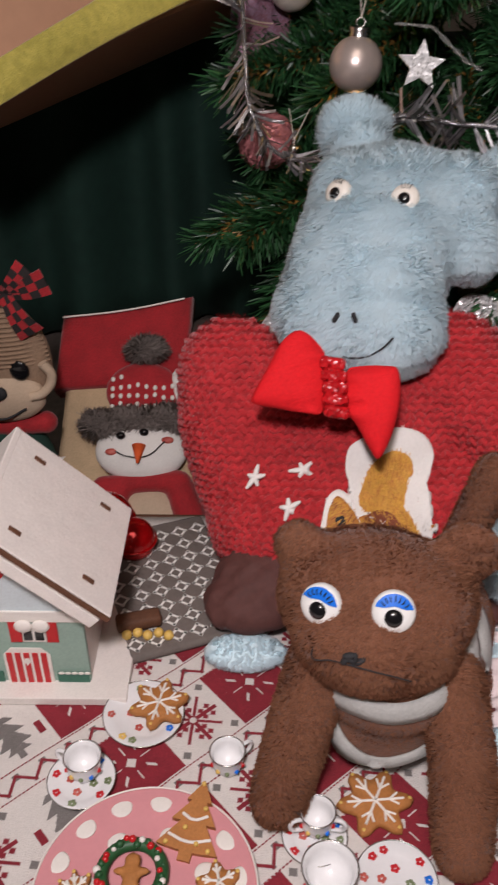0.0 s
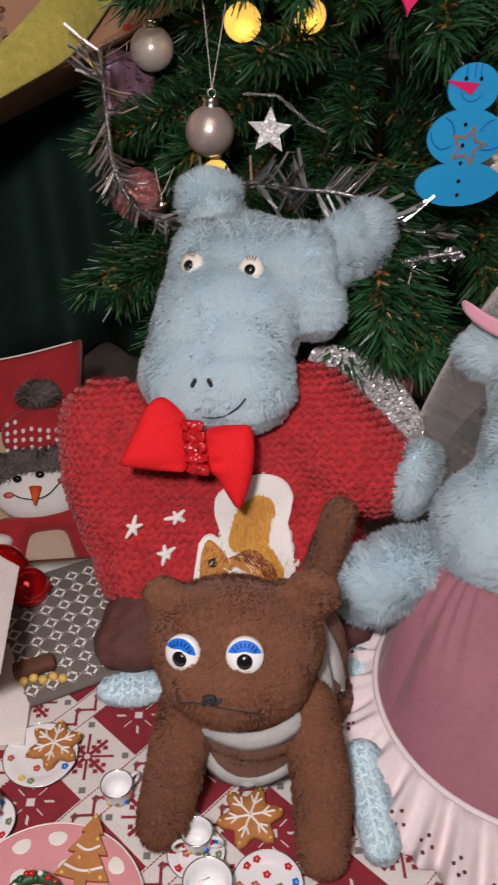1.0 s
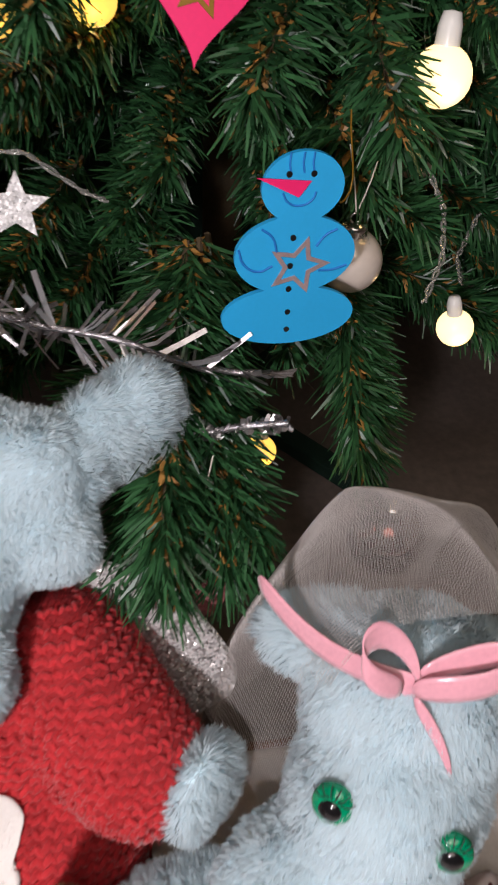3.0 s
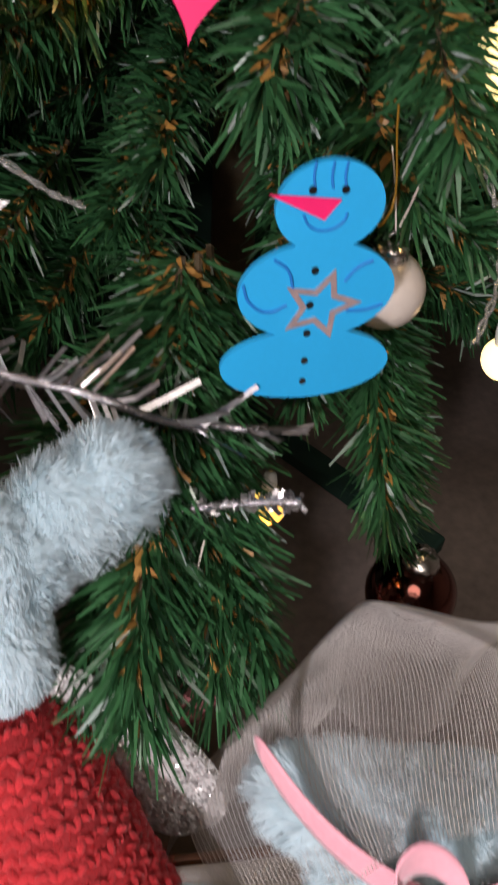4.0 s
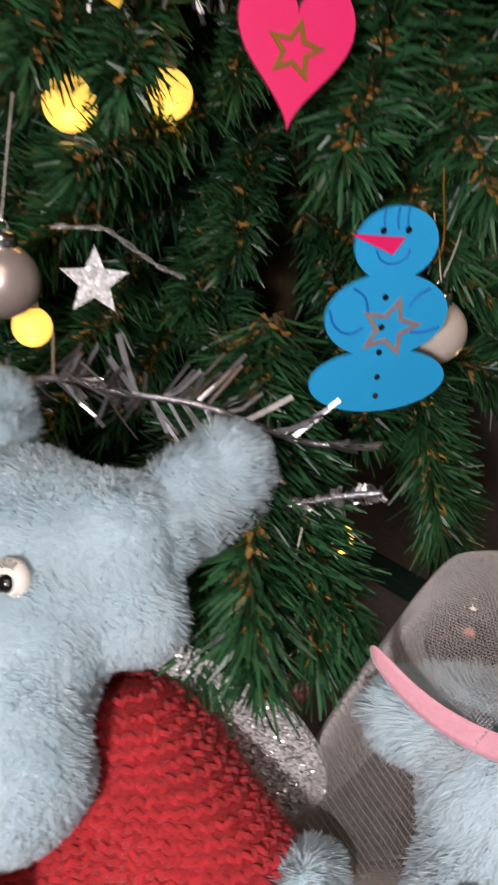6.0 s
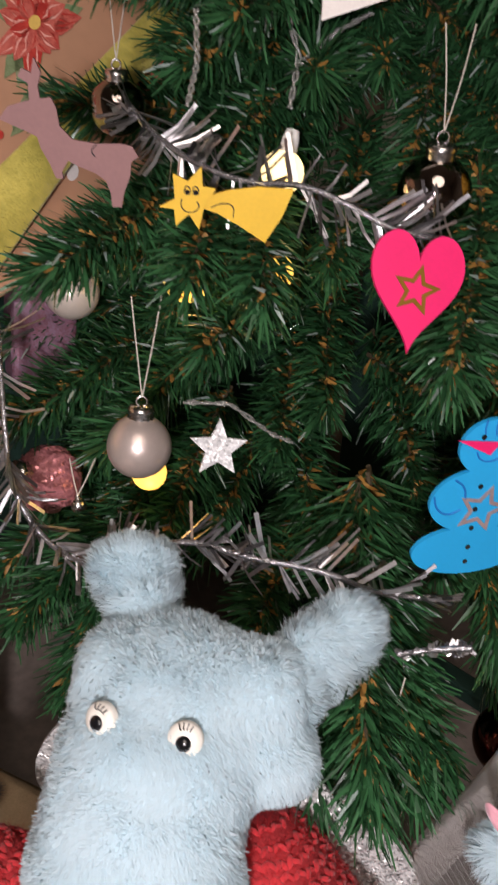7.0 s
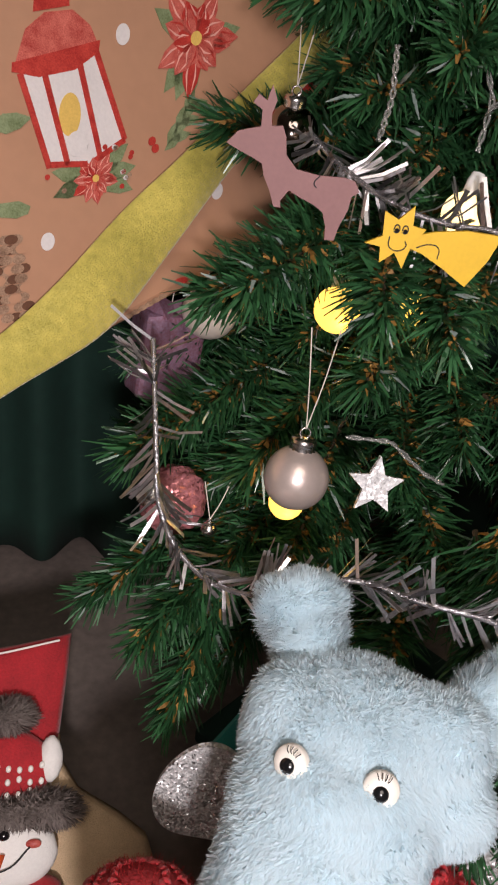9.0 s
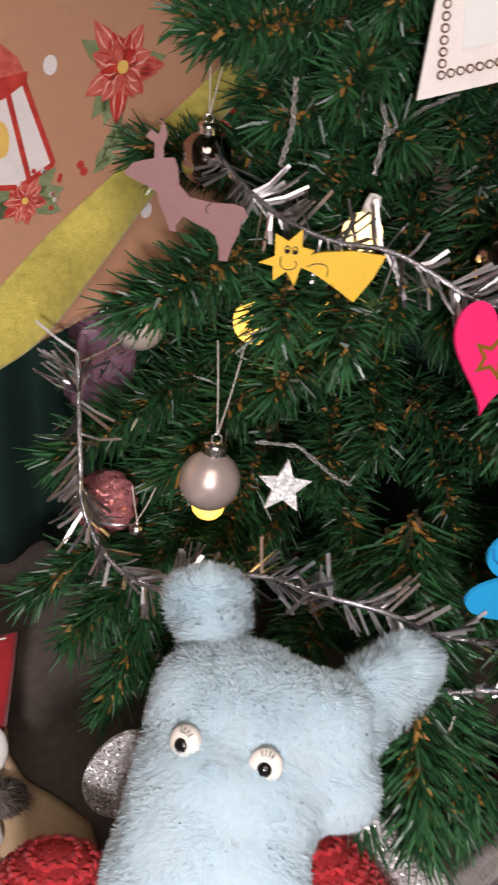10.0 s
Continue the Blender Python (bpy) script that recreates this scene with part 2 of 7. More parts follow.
def add(name, me, material_name, parent=None, label="", smooth=None):
    if isinstance(me, bmesh.types.BMesh):
        b = me
        me = bpy.data.meshes.new(name)
        b.to_mesh(me)
        b.free()
        me.polygons.foreach_set("use_smooth", [True if smooth is None else smooth] * len(me.polygons))
    ob = new(name, me)
    me.materials.clear()
    me.materials.append(MAT[material_name])
    if parent:
        ob.parent = parent
        ob.matrix_parent_inverse = parent.matrix_world.inverted()
    if label:
        ob["label"] = label
    return ob


def thing(name, label, category, group="", at=(0, 0, 0), kind=""):
    e = new(name)
    e.empty_display_size = 0.01
    e.matrix_world = Matrix.Translation(at)
    return tagged(e, label, category, group, kind)


def ball(bm, c, r, seg=24, turn=None):
    r = (r, r, r) if isinstance(r, (int, float)) else r
    m = Matrix.Translation(c) @ (turn or Matrix()) @ Matrix.Diagonal((*r, 1))
    bmesh.ops.create_uvsphere(bm, u_segments=seg, v_segments=max(8, seg // 2), radius=1, matrix=m)


def capsule(bm, a, b, ra, rb, n=8):
    a, b = Vector(a), Vector(b)
    for i in range(n + 1):
        ball(bm, a.lerp(b, i / n), ra + (rb - ra) * i / n, 20)


def box(bm, c, size, turn=None, bevel=0.0):
    m = Matrix.Translation(c) @ (turn or Matrix()) @ Matrix.Diagonal((*size, 1))
    g = bmesh.ops.create_cube(bm, size=1, matrix=m)
    if bevel:
        es = list({e for v in g["verts"] for e in v.link_edges})
        bmesh.ops.bevel(bm, geom=es, offset=bevel, segments=2, affect="EDGES", profile=0.5)


def melt(bm, voxel, rounds=6):
    """One closed skin round all the volumes in bm."""
    me = bpy.data.meshes.new("skin")
    bm.to_mesh(me)
    bm.free()
    ob = new("skin", me)
    r = ob.modifiers.new("r", "REMESH")
    r.mode, r.voxel_size = "VOXEL", voxel
    sm = ob.modifiers.new("s", "SMOOTH")
    sm.factor, sm.iterations = 0.6, rounds
    out = bpy.data.meshes.new_from_object(ob.evaluated_get(bpy.context.evaluated_depsgraph_get()))
    bpy.data.objects.remove(ob)
    out.polygons.foreach_set("use_smooth", [True] * len(out.polygons))
    return out


def sample(me, count, seed):
    """Random places on a mesh with their normals."""
    rng = np.random.default_rng(seed)
    me.calc_loop_triangles()
    n = len(me.loop_triangles)
    tri = np.zeros(n * 3, int)
    me.loop_triangles.foreach_get("vertices", tri)
    tri = tri.reshape(-1, 3)
    co = np.zeros(len(me.vertices) * 3)
    me.vertices.foreach_get("co", co)
    co = co.reshape(-1, 3)
    no = np.zeros(len(me.vertices) * 3)
    me.vertices.foreach_get("normal", no)
    no = no.reshape(-1, 3)
    a, b, c = co[tri[:, 0]], co[tri[:, 1]], co[tri[:, 2]]
    area = np.linalg.norm(np.cross(b - a, c - a), axis=1)
    pick = rng.choice(n, count, p=area / area.sum())
    u, v = rng.random(count), rng.random(count)
    f = u + v > 1
    u[f], v[f] = 1 - u[f], 1 - v[f]
    u, v = u[:, None], v[:, None]
    p = a[pick] * (1 - u - v) + b[pick] * u + c[pick] * v
    q = no[tri[pick, 0]] * (1 - u - v) + no[tri[pick, 1]] * u + no[tri[pick, 2]] * v
    q /= np.linalg.norm(q, axis=1)[:, None] + 1e-9
    return p, q, rng


def fur(name, me, count, length, width, material_name, parent, seed, comb=(0, 0, -0.5), wild=0.4, tuft=0.006, gather=0.4):
    """Fine tapering hairs standing on a skin, drawn together into small tufts."""
    p, q, rng = sample(me, count, seed)
    sway = np.sin(p[:, [1, 2, 0]] * 190 + seed) + 0.7 * np.sin(p[:, [2, 0, 1]] * 430 + 2 * seed)
    d = q + np.array(comb) + 0.42 * sway + rng.normal(0, wild, p.shape)
    d -= q * np.minimum(0, (d * q).sum(1) - 0.42)[:, None]
    d /= np.linalg.norm(d, axis=1)[:, None]
    le = length * rng.uniform(0.6, 1.2, (count, 1)) * (1 + 0.16 * sway[:, :1])
    p = p - q * 0.0006
    tip = p + d * le + np.array((0, 0, -0.04)) * le
    cell = np.floor((p + 0.25 * tuft * np.sin(p[:, [2, 0, 1]] * 900) + 5) / tuft).astype(np.int64)
    _, own = np.unique(cell[:, 0] * 100000000 + cell[:, 1] * 10000 + cell[:, 2], return_inverse=True)
    own = own.reshape(-1)
    n = np.bincount(own)
    mean = np.stack([np.bincount(own, weights=tip[:, k]) / n for k in range(3)], 1)
    tip = tip + (mean[own] + d * length * 0.25 - tip) * gather * rng.uniform(0.5, 1.2, (count, 1))
    d = tip - p
    side = np.cross(d, q + rng.normal(0, 0.25, p.shape))
    side /= np.linalg.norm(side, axis=1)[:, None] + 1e-9
    flat = np.cross(side, d)
    flat /= np.linalg.norm(flat, axis=1)[:, None] + 1e-9
    turn = np.where((flat * q).sum(1) < 0, -1.0, 1.0)[:, None]
    side, flat = side * turn, flat * turn
    mid = p + d * 0.5 + q * length * 0.10
    w = side * width / 2
    verts = np.stack([p - w, p + w, mid + w * 0.8, mid - w * 0.8, tip], 1).reshape(-1, 3)
    k = np.arange(count) * 5
    quads = np.stack([k, k + 1, k + 2, k + 3], 1)
    tris = np.stack([k + 3, k + 2, k + 4], 1)
    m = raw(name, verts, quads.tolist() + tris.tolist(), True)
    soft = q * 0.7 + flat * 0.8 + rng.normal(0, 0.12, p.shape)
    soft /= np.linalg.norm(soft, axis=1)[:, None]
    m.normals_split_custom_set_from_vertices(np.repeat(soft, 5, axis=0).tolist())
    ob = add(name, m, material_name, parent)
    ob["kind"] = "stuff"
    return ob


def tube(name, points, radius, material_name, parent, label="", res=3, cyclic=False, taper=None):
    cu = bpy.data.curves.new(name, "CURVE")
    cu.dimensions, cu.bevel_depth, cu.bevel_resolution, cu.resolution_u, cu.use_fill_caps = "3D", radius, res, 6, True
    sp = cu.splines.new("BEZIER")
    sp.bezier_points.add(len(points) - 1)
    for i, (bp, p) in enumerate(zip(sp.bezier_points, points)):
        bp.co, bp.handle_left_type, bp.handle_right_type = p, "AUTO", "AUTO"
        bp.radius = 1 if taper is None else taper[i]
    sp.use_cyclic_u = cyclic
    ob = new(name, cu)
    me = bpy.data.meshes.new_from_object(ob.evaluated_get(bpy.context.evaluated_depsgraph_get()))
    bpy.data.objects.remove(ob)
    me.polygons.foreach_set("use_smooth", [True] * len(me.polygons))
    return add(name, me, material_name, parent, label)


def lathe(profile, seg=32, close=False):
    """A turned shape from (radius, height) pairs."""
    verts, faces = [], []
    for r, z in profile:
        for i in range(seg):
            a = 2 * math.pi * i / seg
            verts.append((r * math.cos(a), r * math.sin(a), z))
    for j in range(len(profile) - 1):
        for i in range(seg):
            k = (i + 1) % seg
            faces.append((j * seg + i, j * seg + k, (j + 1) * seg + k, (j + 1) * seg + i))
    return raw("turned", verts, faces)


def slab(outline, thick, place, bevel=0.0, hole=None):
    """A flat piece cut from a sheet: outline in its own x, z plane, its face towards -y."""
    bm = bmesh.new()
    vs = [bm.verts.new((x, 0, z)) for x, z in outline]
    f = bm.faces.new(vs)
    if f.normal.y > 0:
        f.normal_flip()
    bm.normal_update()
    if f.calc_center_median() is not None:
        g = bmesh.ops.extrude_face_region(bm, geom=[f])
        for v in g["geom"]:
            if isinstance(v, bmesh.types.BMVert):
                v.co.y += thick
    bmesh.ops.recalc_face_normals(bm, faces=bm.faces)
    bmesh.ops.triangulate(bm, faces=[f for f in bm.faces if len(f.verts) > 4])
    bm.transform(place)
    return bm


def ellipse(cx, cz, rx, rz, n=40, a0=0.0, a1=360.0):
    return [(cx + rx * math.cos(radians(a0 + (a1 - a0) * i / n)), cz + rz * math.sin(radians(a0 + (a1 - a0) * i / n))) for i in range(n + (a1 - a0 < 360))]


def star(cx, cz, ro, ri, n=5, turn=90.0):
    return [(cx + (ro if i % 2 == 0 else ri) * math.cos(radians(turn + 180 * i / n)), cz + (ro if i % 2 == 0 else ri) * math.sin(radians(turn + 180 * i / n))) for i in range(2 * n)]


def plate_frame(o, r, up):
    """A place whose x runs along r, z along up, and y into the sheet."""
    r = Vector(r).normalized()
    up = Vector(up)
    up = (up - up.dot(r) * r).normalized()
    y = up.cross(r)
    return Matrix(((r.x, y.x, up.x, o[0]), (r.y, y.y, up.y, o[1]), (r.z, y.z, up.z, o[2]), (0, 0, 0, 1)))


# ---- the room ----
def room():
    fl = bmesh.new()
    box(fl, (0, 0, FLOOR - 0.02), (5, 5, 0.04))
    tagged(add("floor", fl, "floor_wood", smooth=False), "dark grey-brown wooden floor under the tree", "floor", kind="structure")
    for name, c, size in (("wall_north", (0, 2.5, 1.14), (5, 0.1, 2.8)), ("wall_south", (0, -2.5, 1.14), (5, 0.1, 2.8)),
                          ("wall_west", (-2.5, 0, 1.14), (0.1, 4.9, 2.8)), ("wall_east", (2.5, 0, 1.14), (0.1, 4.9, 2.8)),
                          ("ceiling", (0, 0, 2.58), (5.1, 5.1, 0.08))):
        b = bmesh.new()
        box(b, c, size)
        tagged(add(name, b, "room_paint", smooth=False), "plain warm grey painted " + name.split("_")[0], name.split("_")[0], kind="structure")


room()


def drape():
    """Dark green cloth that hangs in folds behind the tree."""
    nx, nz = 160, 24
    verts, faces = [], []
    for j in range(nz):
        for i in range(nx):
            u, v = i / (nx - 1), j / (nz - 1)
            x = -0.75 + 0.95 * u
            f = 0.016 * math.sin(u * 52 + 1.3 * math.sin(u * 9)) * (0.4 + 0.9 * (1 - v)) + 0.02 * math.sin(u * 17 + 2 + v)
            verts.append((x + 0.006 * math.sin(v * 5 + u * 30), 0.98 + 0.08 * u + f - 0.03 * (1 - v), FLOOR + 0.012 + 1.25 * v))
    for j in range(nz - 1):
        for i in range(nx - 1):
            k = j * nx + i
            faces.append((k, k + 1, k + nx + 1, k + nx))
    ob = add("curtain", raw("curtain", verts, faces), "green_drape")
    s = ob.modifiers.new("s", "SOLIDIFY")
    s.thickness = 0.003
    tagged(ob, "dark green fabric curtain hanging in soft folds", "curtain")


drape()


def table():
    t = thing("table", "low dark wooden table under a knitted-pattern cloth", "table", at=(0.05, 0.2, FLOOR))
    b = bmesh.new()
    box(b, (0.06, 0.19, -0.018), (0.86, 0.56, 0.03), bevel=0.004)
    add("tabletop", b, "burnt_edge", t, smooth=False)
    for x in (-0.34, 0.46):
        for y in (-0.06, 0.44):
            b = bmesh.new()
            box(b, (x, y, (FLOOR - 0.033) / 2), (0.04, 0.04, -FLOOR - 0.033), bevel=0.003)
            add("leg", b, "burnt_edge", t, smooth=False)


table()

# ---- plush hippo in the red jumper ----
def face_turn(deg):
    return Matrix.Rotation(radians(deg), 4, "Z")


def disc_eye(parent, at, way, r, iris, iris_name, iris_mat, pupil, lash=0, lift=0.0, reach=1.25):
    """A stitched-on toy eye: rim disc, iris, pupil and lashes, facing along way."""
    turn = Vector(way).to_track_quat("Z", "Y").to_matrix().to_4x4()
    place = Matrix.Translation(at) @ turn
    me = lathe([(0.0001, 0.0030), (r * 0.55, 0.0028), (r * 0.9, 0.0018), (r, 0.0004), (r, -0.002)], 28)
    me.transform(place)
    eye = add("eye", me, "white_plastic" if iris_mat == "blue_enamel" else "cream_plastic" if iris_mat == "black" else iris_mat, parent)
    if iris_mat == "blue_enamel":
        bm = bmesh.new()
        out = [(x, z) for x, z in ellipse(0, 0, r * 0.90, r * 0.90, 30, 16, 164)] + [(-r * 0.5, r * 0.22), (0, r * 0.34), (r * 0.5, r * 0.22)]
        vs = [bm.verts.new((x, z, 0.0024 + 0.0012 * (1 - (x * x + z * z) / r / r))) for x, z in out]
        bm.faces.new(vs)
        bmesh.ops.triangulate(bm, faces=bm.faces)
        bm.transform(place)
        add("eyelid", bm, "blue_enamel", eye, "blue painted eyelid")
    b = bmesh.new()
    ball(b, (0, lift, 0.0022), (pupil, pupil, 0.0022), 20)
    b.transform(place)
    add("pupil", b, "black", eye, "glossy black pupil")
    for i in range(lash):
        a = radians(90 + (i - (lash - 1) / 2) * 17)
        p0 = Vector((math.cos(a) * r * 0.55, math.sin(a) * r * 0.55, 0.003))
        p1 = Vector((math.cos(a) * r * reach, math.sin(a) * r * reach, 0.006 if reach > 1 else 0.0035))
        tube("lash", [place @ p0, place @ ((p0 + p1) / 2 + Vector((0, 0, 0.0015))), place @ p1], 0.00022, "black_thread", eye, res=1)
    return eye


SKINS = {}


def on_skin(me, eye_at, way):
    """Where a line from a place meets a skin."""
    if me.name not in SKINS:
        SKINS[me.name] = BVHTree.FromPolygons([v.co for v in me.vertices], [list(p.vertices) for p in me.polygons])
    tree = SKINS[me.name]
    hit, no, _, _ = tree.ray_cast(Vector(eye_at), Vector(way))
    if hit is None:
        hit, no, _, _ = tree.find_nearest(Vector(eye_at))
    return hit, no


def on_nearest(me, at):
    on_skin(me, at, (0, 0, 1))
    hit, no, _, _ = SKINS[me.name].find_nearest(Vector(at))
    return hit, no


def aim(me, at, eye=(0.07, 0.0, 0.46)):
    """The place on a skin that lies towards at as seen from the front, and its normal."""
    eye = Vector(eye)
    return on_skin(me, eye, (Vector(at) - eye).normalized())


def knit_skin(name, me, wide, tall, parent, seed, up=(0, 0.45, 0.89), material_name="knit"):
    """Rows of V stitches laid along level lines round a jumper."""
    rng = random.Random(seed)
    up = Vector(up).normalized()
    me.calc_loop_triangles()
    co = [v.co.copy() for v in me.vertices]
    no = [v.normal.copy() for v in me.vertices]
    h = [c.dot(up) for c in co]
    tris = [tuple(t.vertices) for t in me.loop_triangles]
    verts, faces = [], []
    shape = ((-1, 0, -0.5), (-0.55, 0.8, -0.1), (0.1, 1, 0), (0.6, 0.75, -0.1), (1, 0, -0.5), (0.6, -0.75, -0.1), (0.1, -1, 0), (-0.55, -0.8, -0.1), (-0.5, 0, 0.75), (0.05, 0, 1), (0.55, 0, 0.75))
    skin = ((0, 1, 8), (1, 2, 9, 8), (2, 3, 10, 9), (3, 4, 10), (4, 5, 10), (5, 6, 9, 10), (6, 7, 8, 9), (7, 0, 8))
    level = min(h) + tall * 0.5
    row = 0
    while level < max(h):
        cut, ends = {}, collections.defaultdict(list)
        for t in tris:
            hit = []
            for a, b in ((t[0], t[1]), (t[1], t[2]), (t[2], t[0])):
                if (h[a] < level) != (h[b] < level):
                    key = (a, b) if a < b else (b, a)
                    if key not in cut:
                        f = (level - h[key[0]]) / (h[key[1]] - h[key[0]])
                        cut[key] = (co[key[0]].lerp(co[key[1]], f), no[key[0]].lerp(no[key[1]], f))
                    hit.append(key)
            if len(hit) == 2:
                ends[hit[0]].append(hit[1])
                ends[hit[1]].append(hit[0])
        left = set(cut)
        while left:
            k = min(left)
            line = []
            while k is not None:
                left.discard(k)
                line.append(cut[k])
                k = next((e for e in ends[k] if e in left), None)
            carry = wide * (0.5 * (row % 2) + rng.uniform(-0.05, 0.05))
            for (p, n), (p2, n2) in zip(line, line[1:] + line[:1]):
                step = (p2 - p).length
                if step > wide * 3:
                    continue
                while carry < step:
                    c, m = p.lerp(p2, carry / step), n.lerp(n2, carry / step).normalized()
                    carry += wide * rng.uniform(0.92, 1.08)
                    u = (up - up.dot(m) * m)
                    if u.length < 0.15:
                        u = m.orthogonal()
                    u.normalize()
                    s = u.cross(m)
                    fat = rng.uniform(0.88, 1.12)
                    for sg in (-1, 1):
                        ax = (u * (0.70 + rng.gauss(0, 0.16)) + s * sg * (0.72 + rng.gauss(0, 0.18))).normalized()
                        cr = m.cross(ax)
                        mid = c + s * sg * wide * 0.26 + m * (0.0004 + rng.gauss(0, 0.0004)) + u * rng.gauss(0, 0.0006)
                        base = len(verts)
                        for a, w, z in shape:
                            verts.append(mid + ax * (a * tall * 0.80 * fat) + cr * (w * wide * 0.25 * fat) + m * (z * wide * 0.30))
                        faces += [tuple(base + i for i in f) for f in skin]
                carry -= step
        level += tall
        row += 1
    ob = add(name, raw(name, verts, faces), material_name, parent)
    ob["kind"] = "stuff"
    return ob


def on_sheet(name, out, place, lift, m, parent, skin, label="", thick=0.0014, fine=0.004):
    """A flat cut piece laid onto a skin along the way it faces."""
    bm = bmesh.new()
    f = bm.faces.new([bm.verts.new((x, 0, z)) for x, z in out])
    bmesh.ops.triangulate(bm, faces=[f])
    for _ in range(5):
        long = [e for e in bm.edges if e.calc_length() > fine]
        if not long:
            break
        bmesh.ops.subdivide_edges(bm, edges=long, cuts=1)
        bmesh.ops.triangulate(bm, faces=[g for g in bm.faces if len(g.verts) > 3])
    bm.transform(place)
    into = (place.to_3x3() @ Vector((0, 1, 0))).normalized()
    for v in bm.verts:
        p, n = on_skin(skin, v.co - into * 0.08, into)
        v.co = p - into * lift
    bmesh.ops.recalc_face_normals(bm, faces=bm.faces)
    ob = add(name, bm, m, parent, label)
    ob.modifiers.new("t", "SOLIDIFY").thickness = thick
    return ob


def rounded(pts, n=60):
    """A smooth closed outline through corner points."""
    k = len(pts)
    out = []
    for i in range(n):
        u = i / n * k
        a = int(u)
        f = u - a
        p0, p1, p2, p3 = (Vector(pts[(a + j) % k]) for j in (-1, 0, 1, 2))
        c = 0.5 * ((2 * p1) + (p2 - p0) * f + (2 * p0 - 5 * p1 + 4 * p2 - p3) * f * f + (3 * p1 - p0 - 3 * p2 + p3) * f ** 3)
        out.append((c.x, c.y))
    return out


def inside(out, x, z):
    hit = False
    for (x0, z0), (x1, z1) in zip(out, out[1:] + out[:1]):
        if (z0 > z) != (z1 > z) and x < x0 + (z - z0) / (z1 - z0) * (x1 - x0):
            hit = not hit
    return hit


def thread_fill(out, place, lift, m, parent, skin, way, count, seed, long=0.0034):
    """Short parallel threads that fill an outline, as on an embroidered patch."""
    rng = random.Random(seed)
    into = (place.to_3x3() @ Vector((0, 1, 0))).normalized()
    xs, zs = [p[0] for p in out], [p[1] for p in out]
    verts, faces = [], []
    while count:
        x, z = rng.uniform(min(xs), max(xs)), rng.uniform(min(zs), max(zs))
        if not inside(out, x, z):
            continue
        count -= 1
        a = radians(way(x, z) + rng.gauss(0, 14))
        dx, dz = math.cos(a) * long / 2 * rng.uniform(0.6, 1.2), math.sin(a) * long / 2
        wx, wz = -math.sin(a) * 0.0002, math.cos(a) * 0.0002
        k = len(verts)
        for ex, ez, up in ((-dx - wx, -dz - wz, 0), (-dx + wx, -dz + wz, 0), (wx, wz, 0.0003), (-wx, -wz, 0.0003), (dx + wx, dz + wz, 0), (dx - wx, dz - wz, 0)):
            p = place @ Vector((x + ex, 0, z + ez))
            hit, n = on_skin(skin, p - into * 0.08, into)
            verts.append(hit - into * (lift + up))
        faces += [(k, k + 1, k + 2, k + 3), (k + 3, k + 2, k + 4, k + 5)]
    ob = add("embroidery", raw("embroidery", verts, faces, False), m, parent)
    ob["kind"] = "stuff"


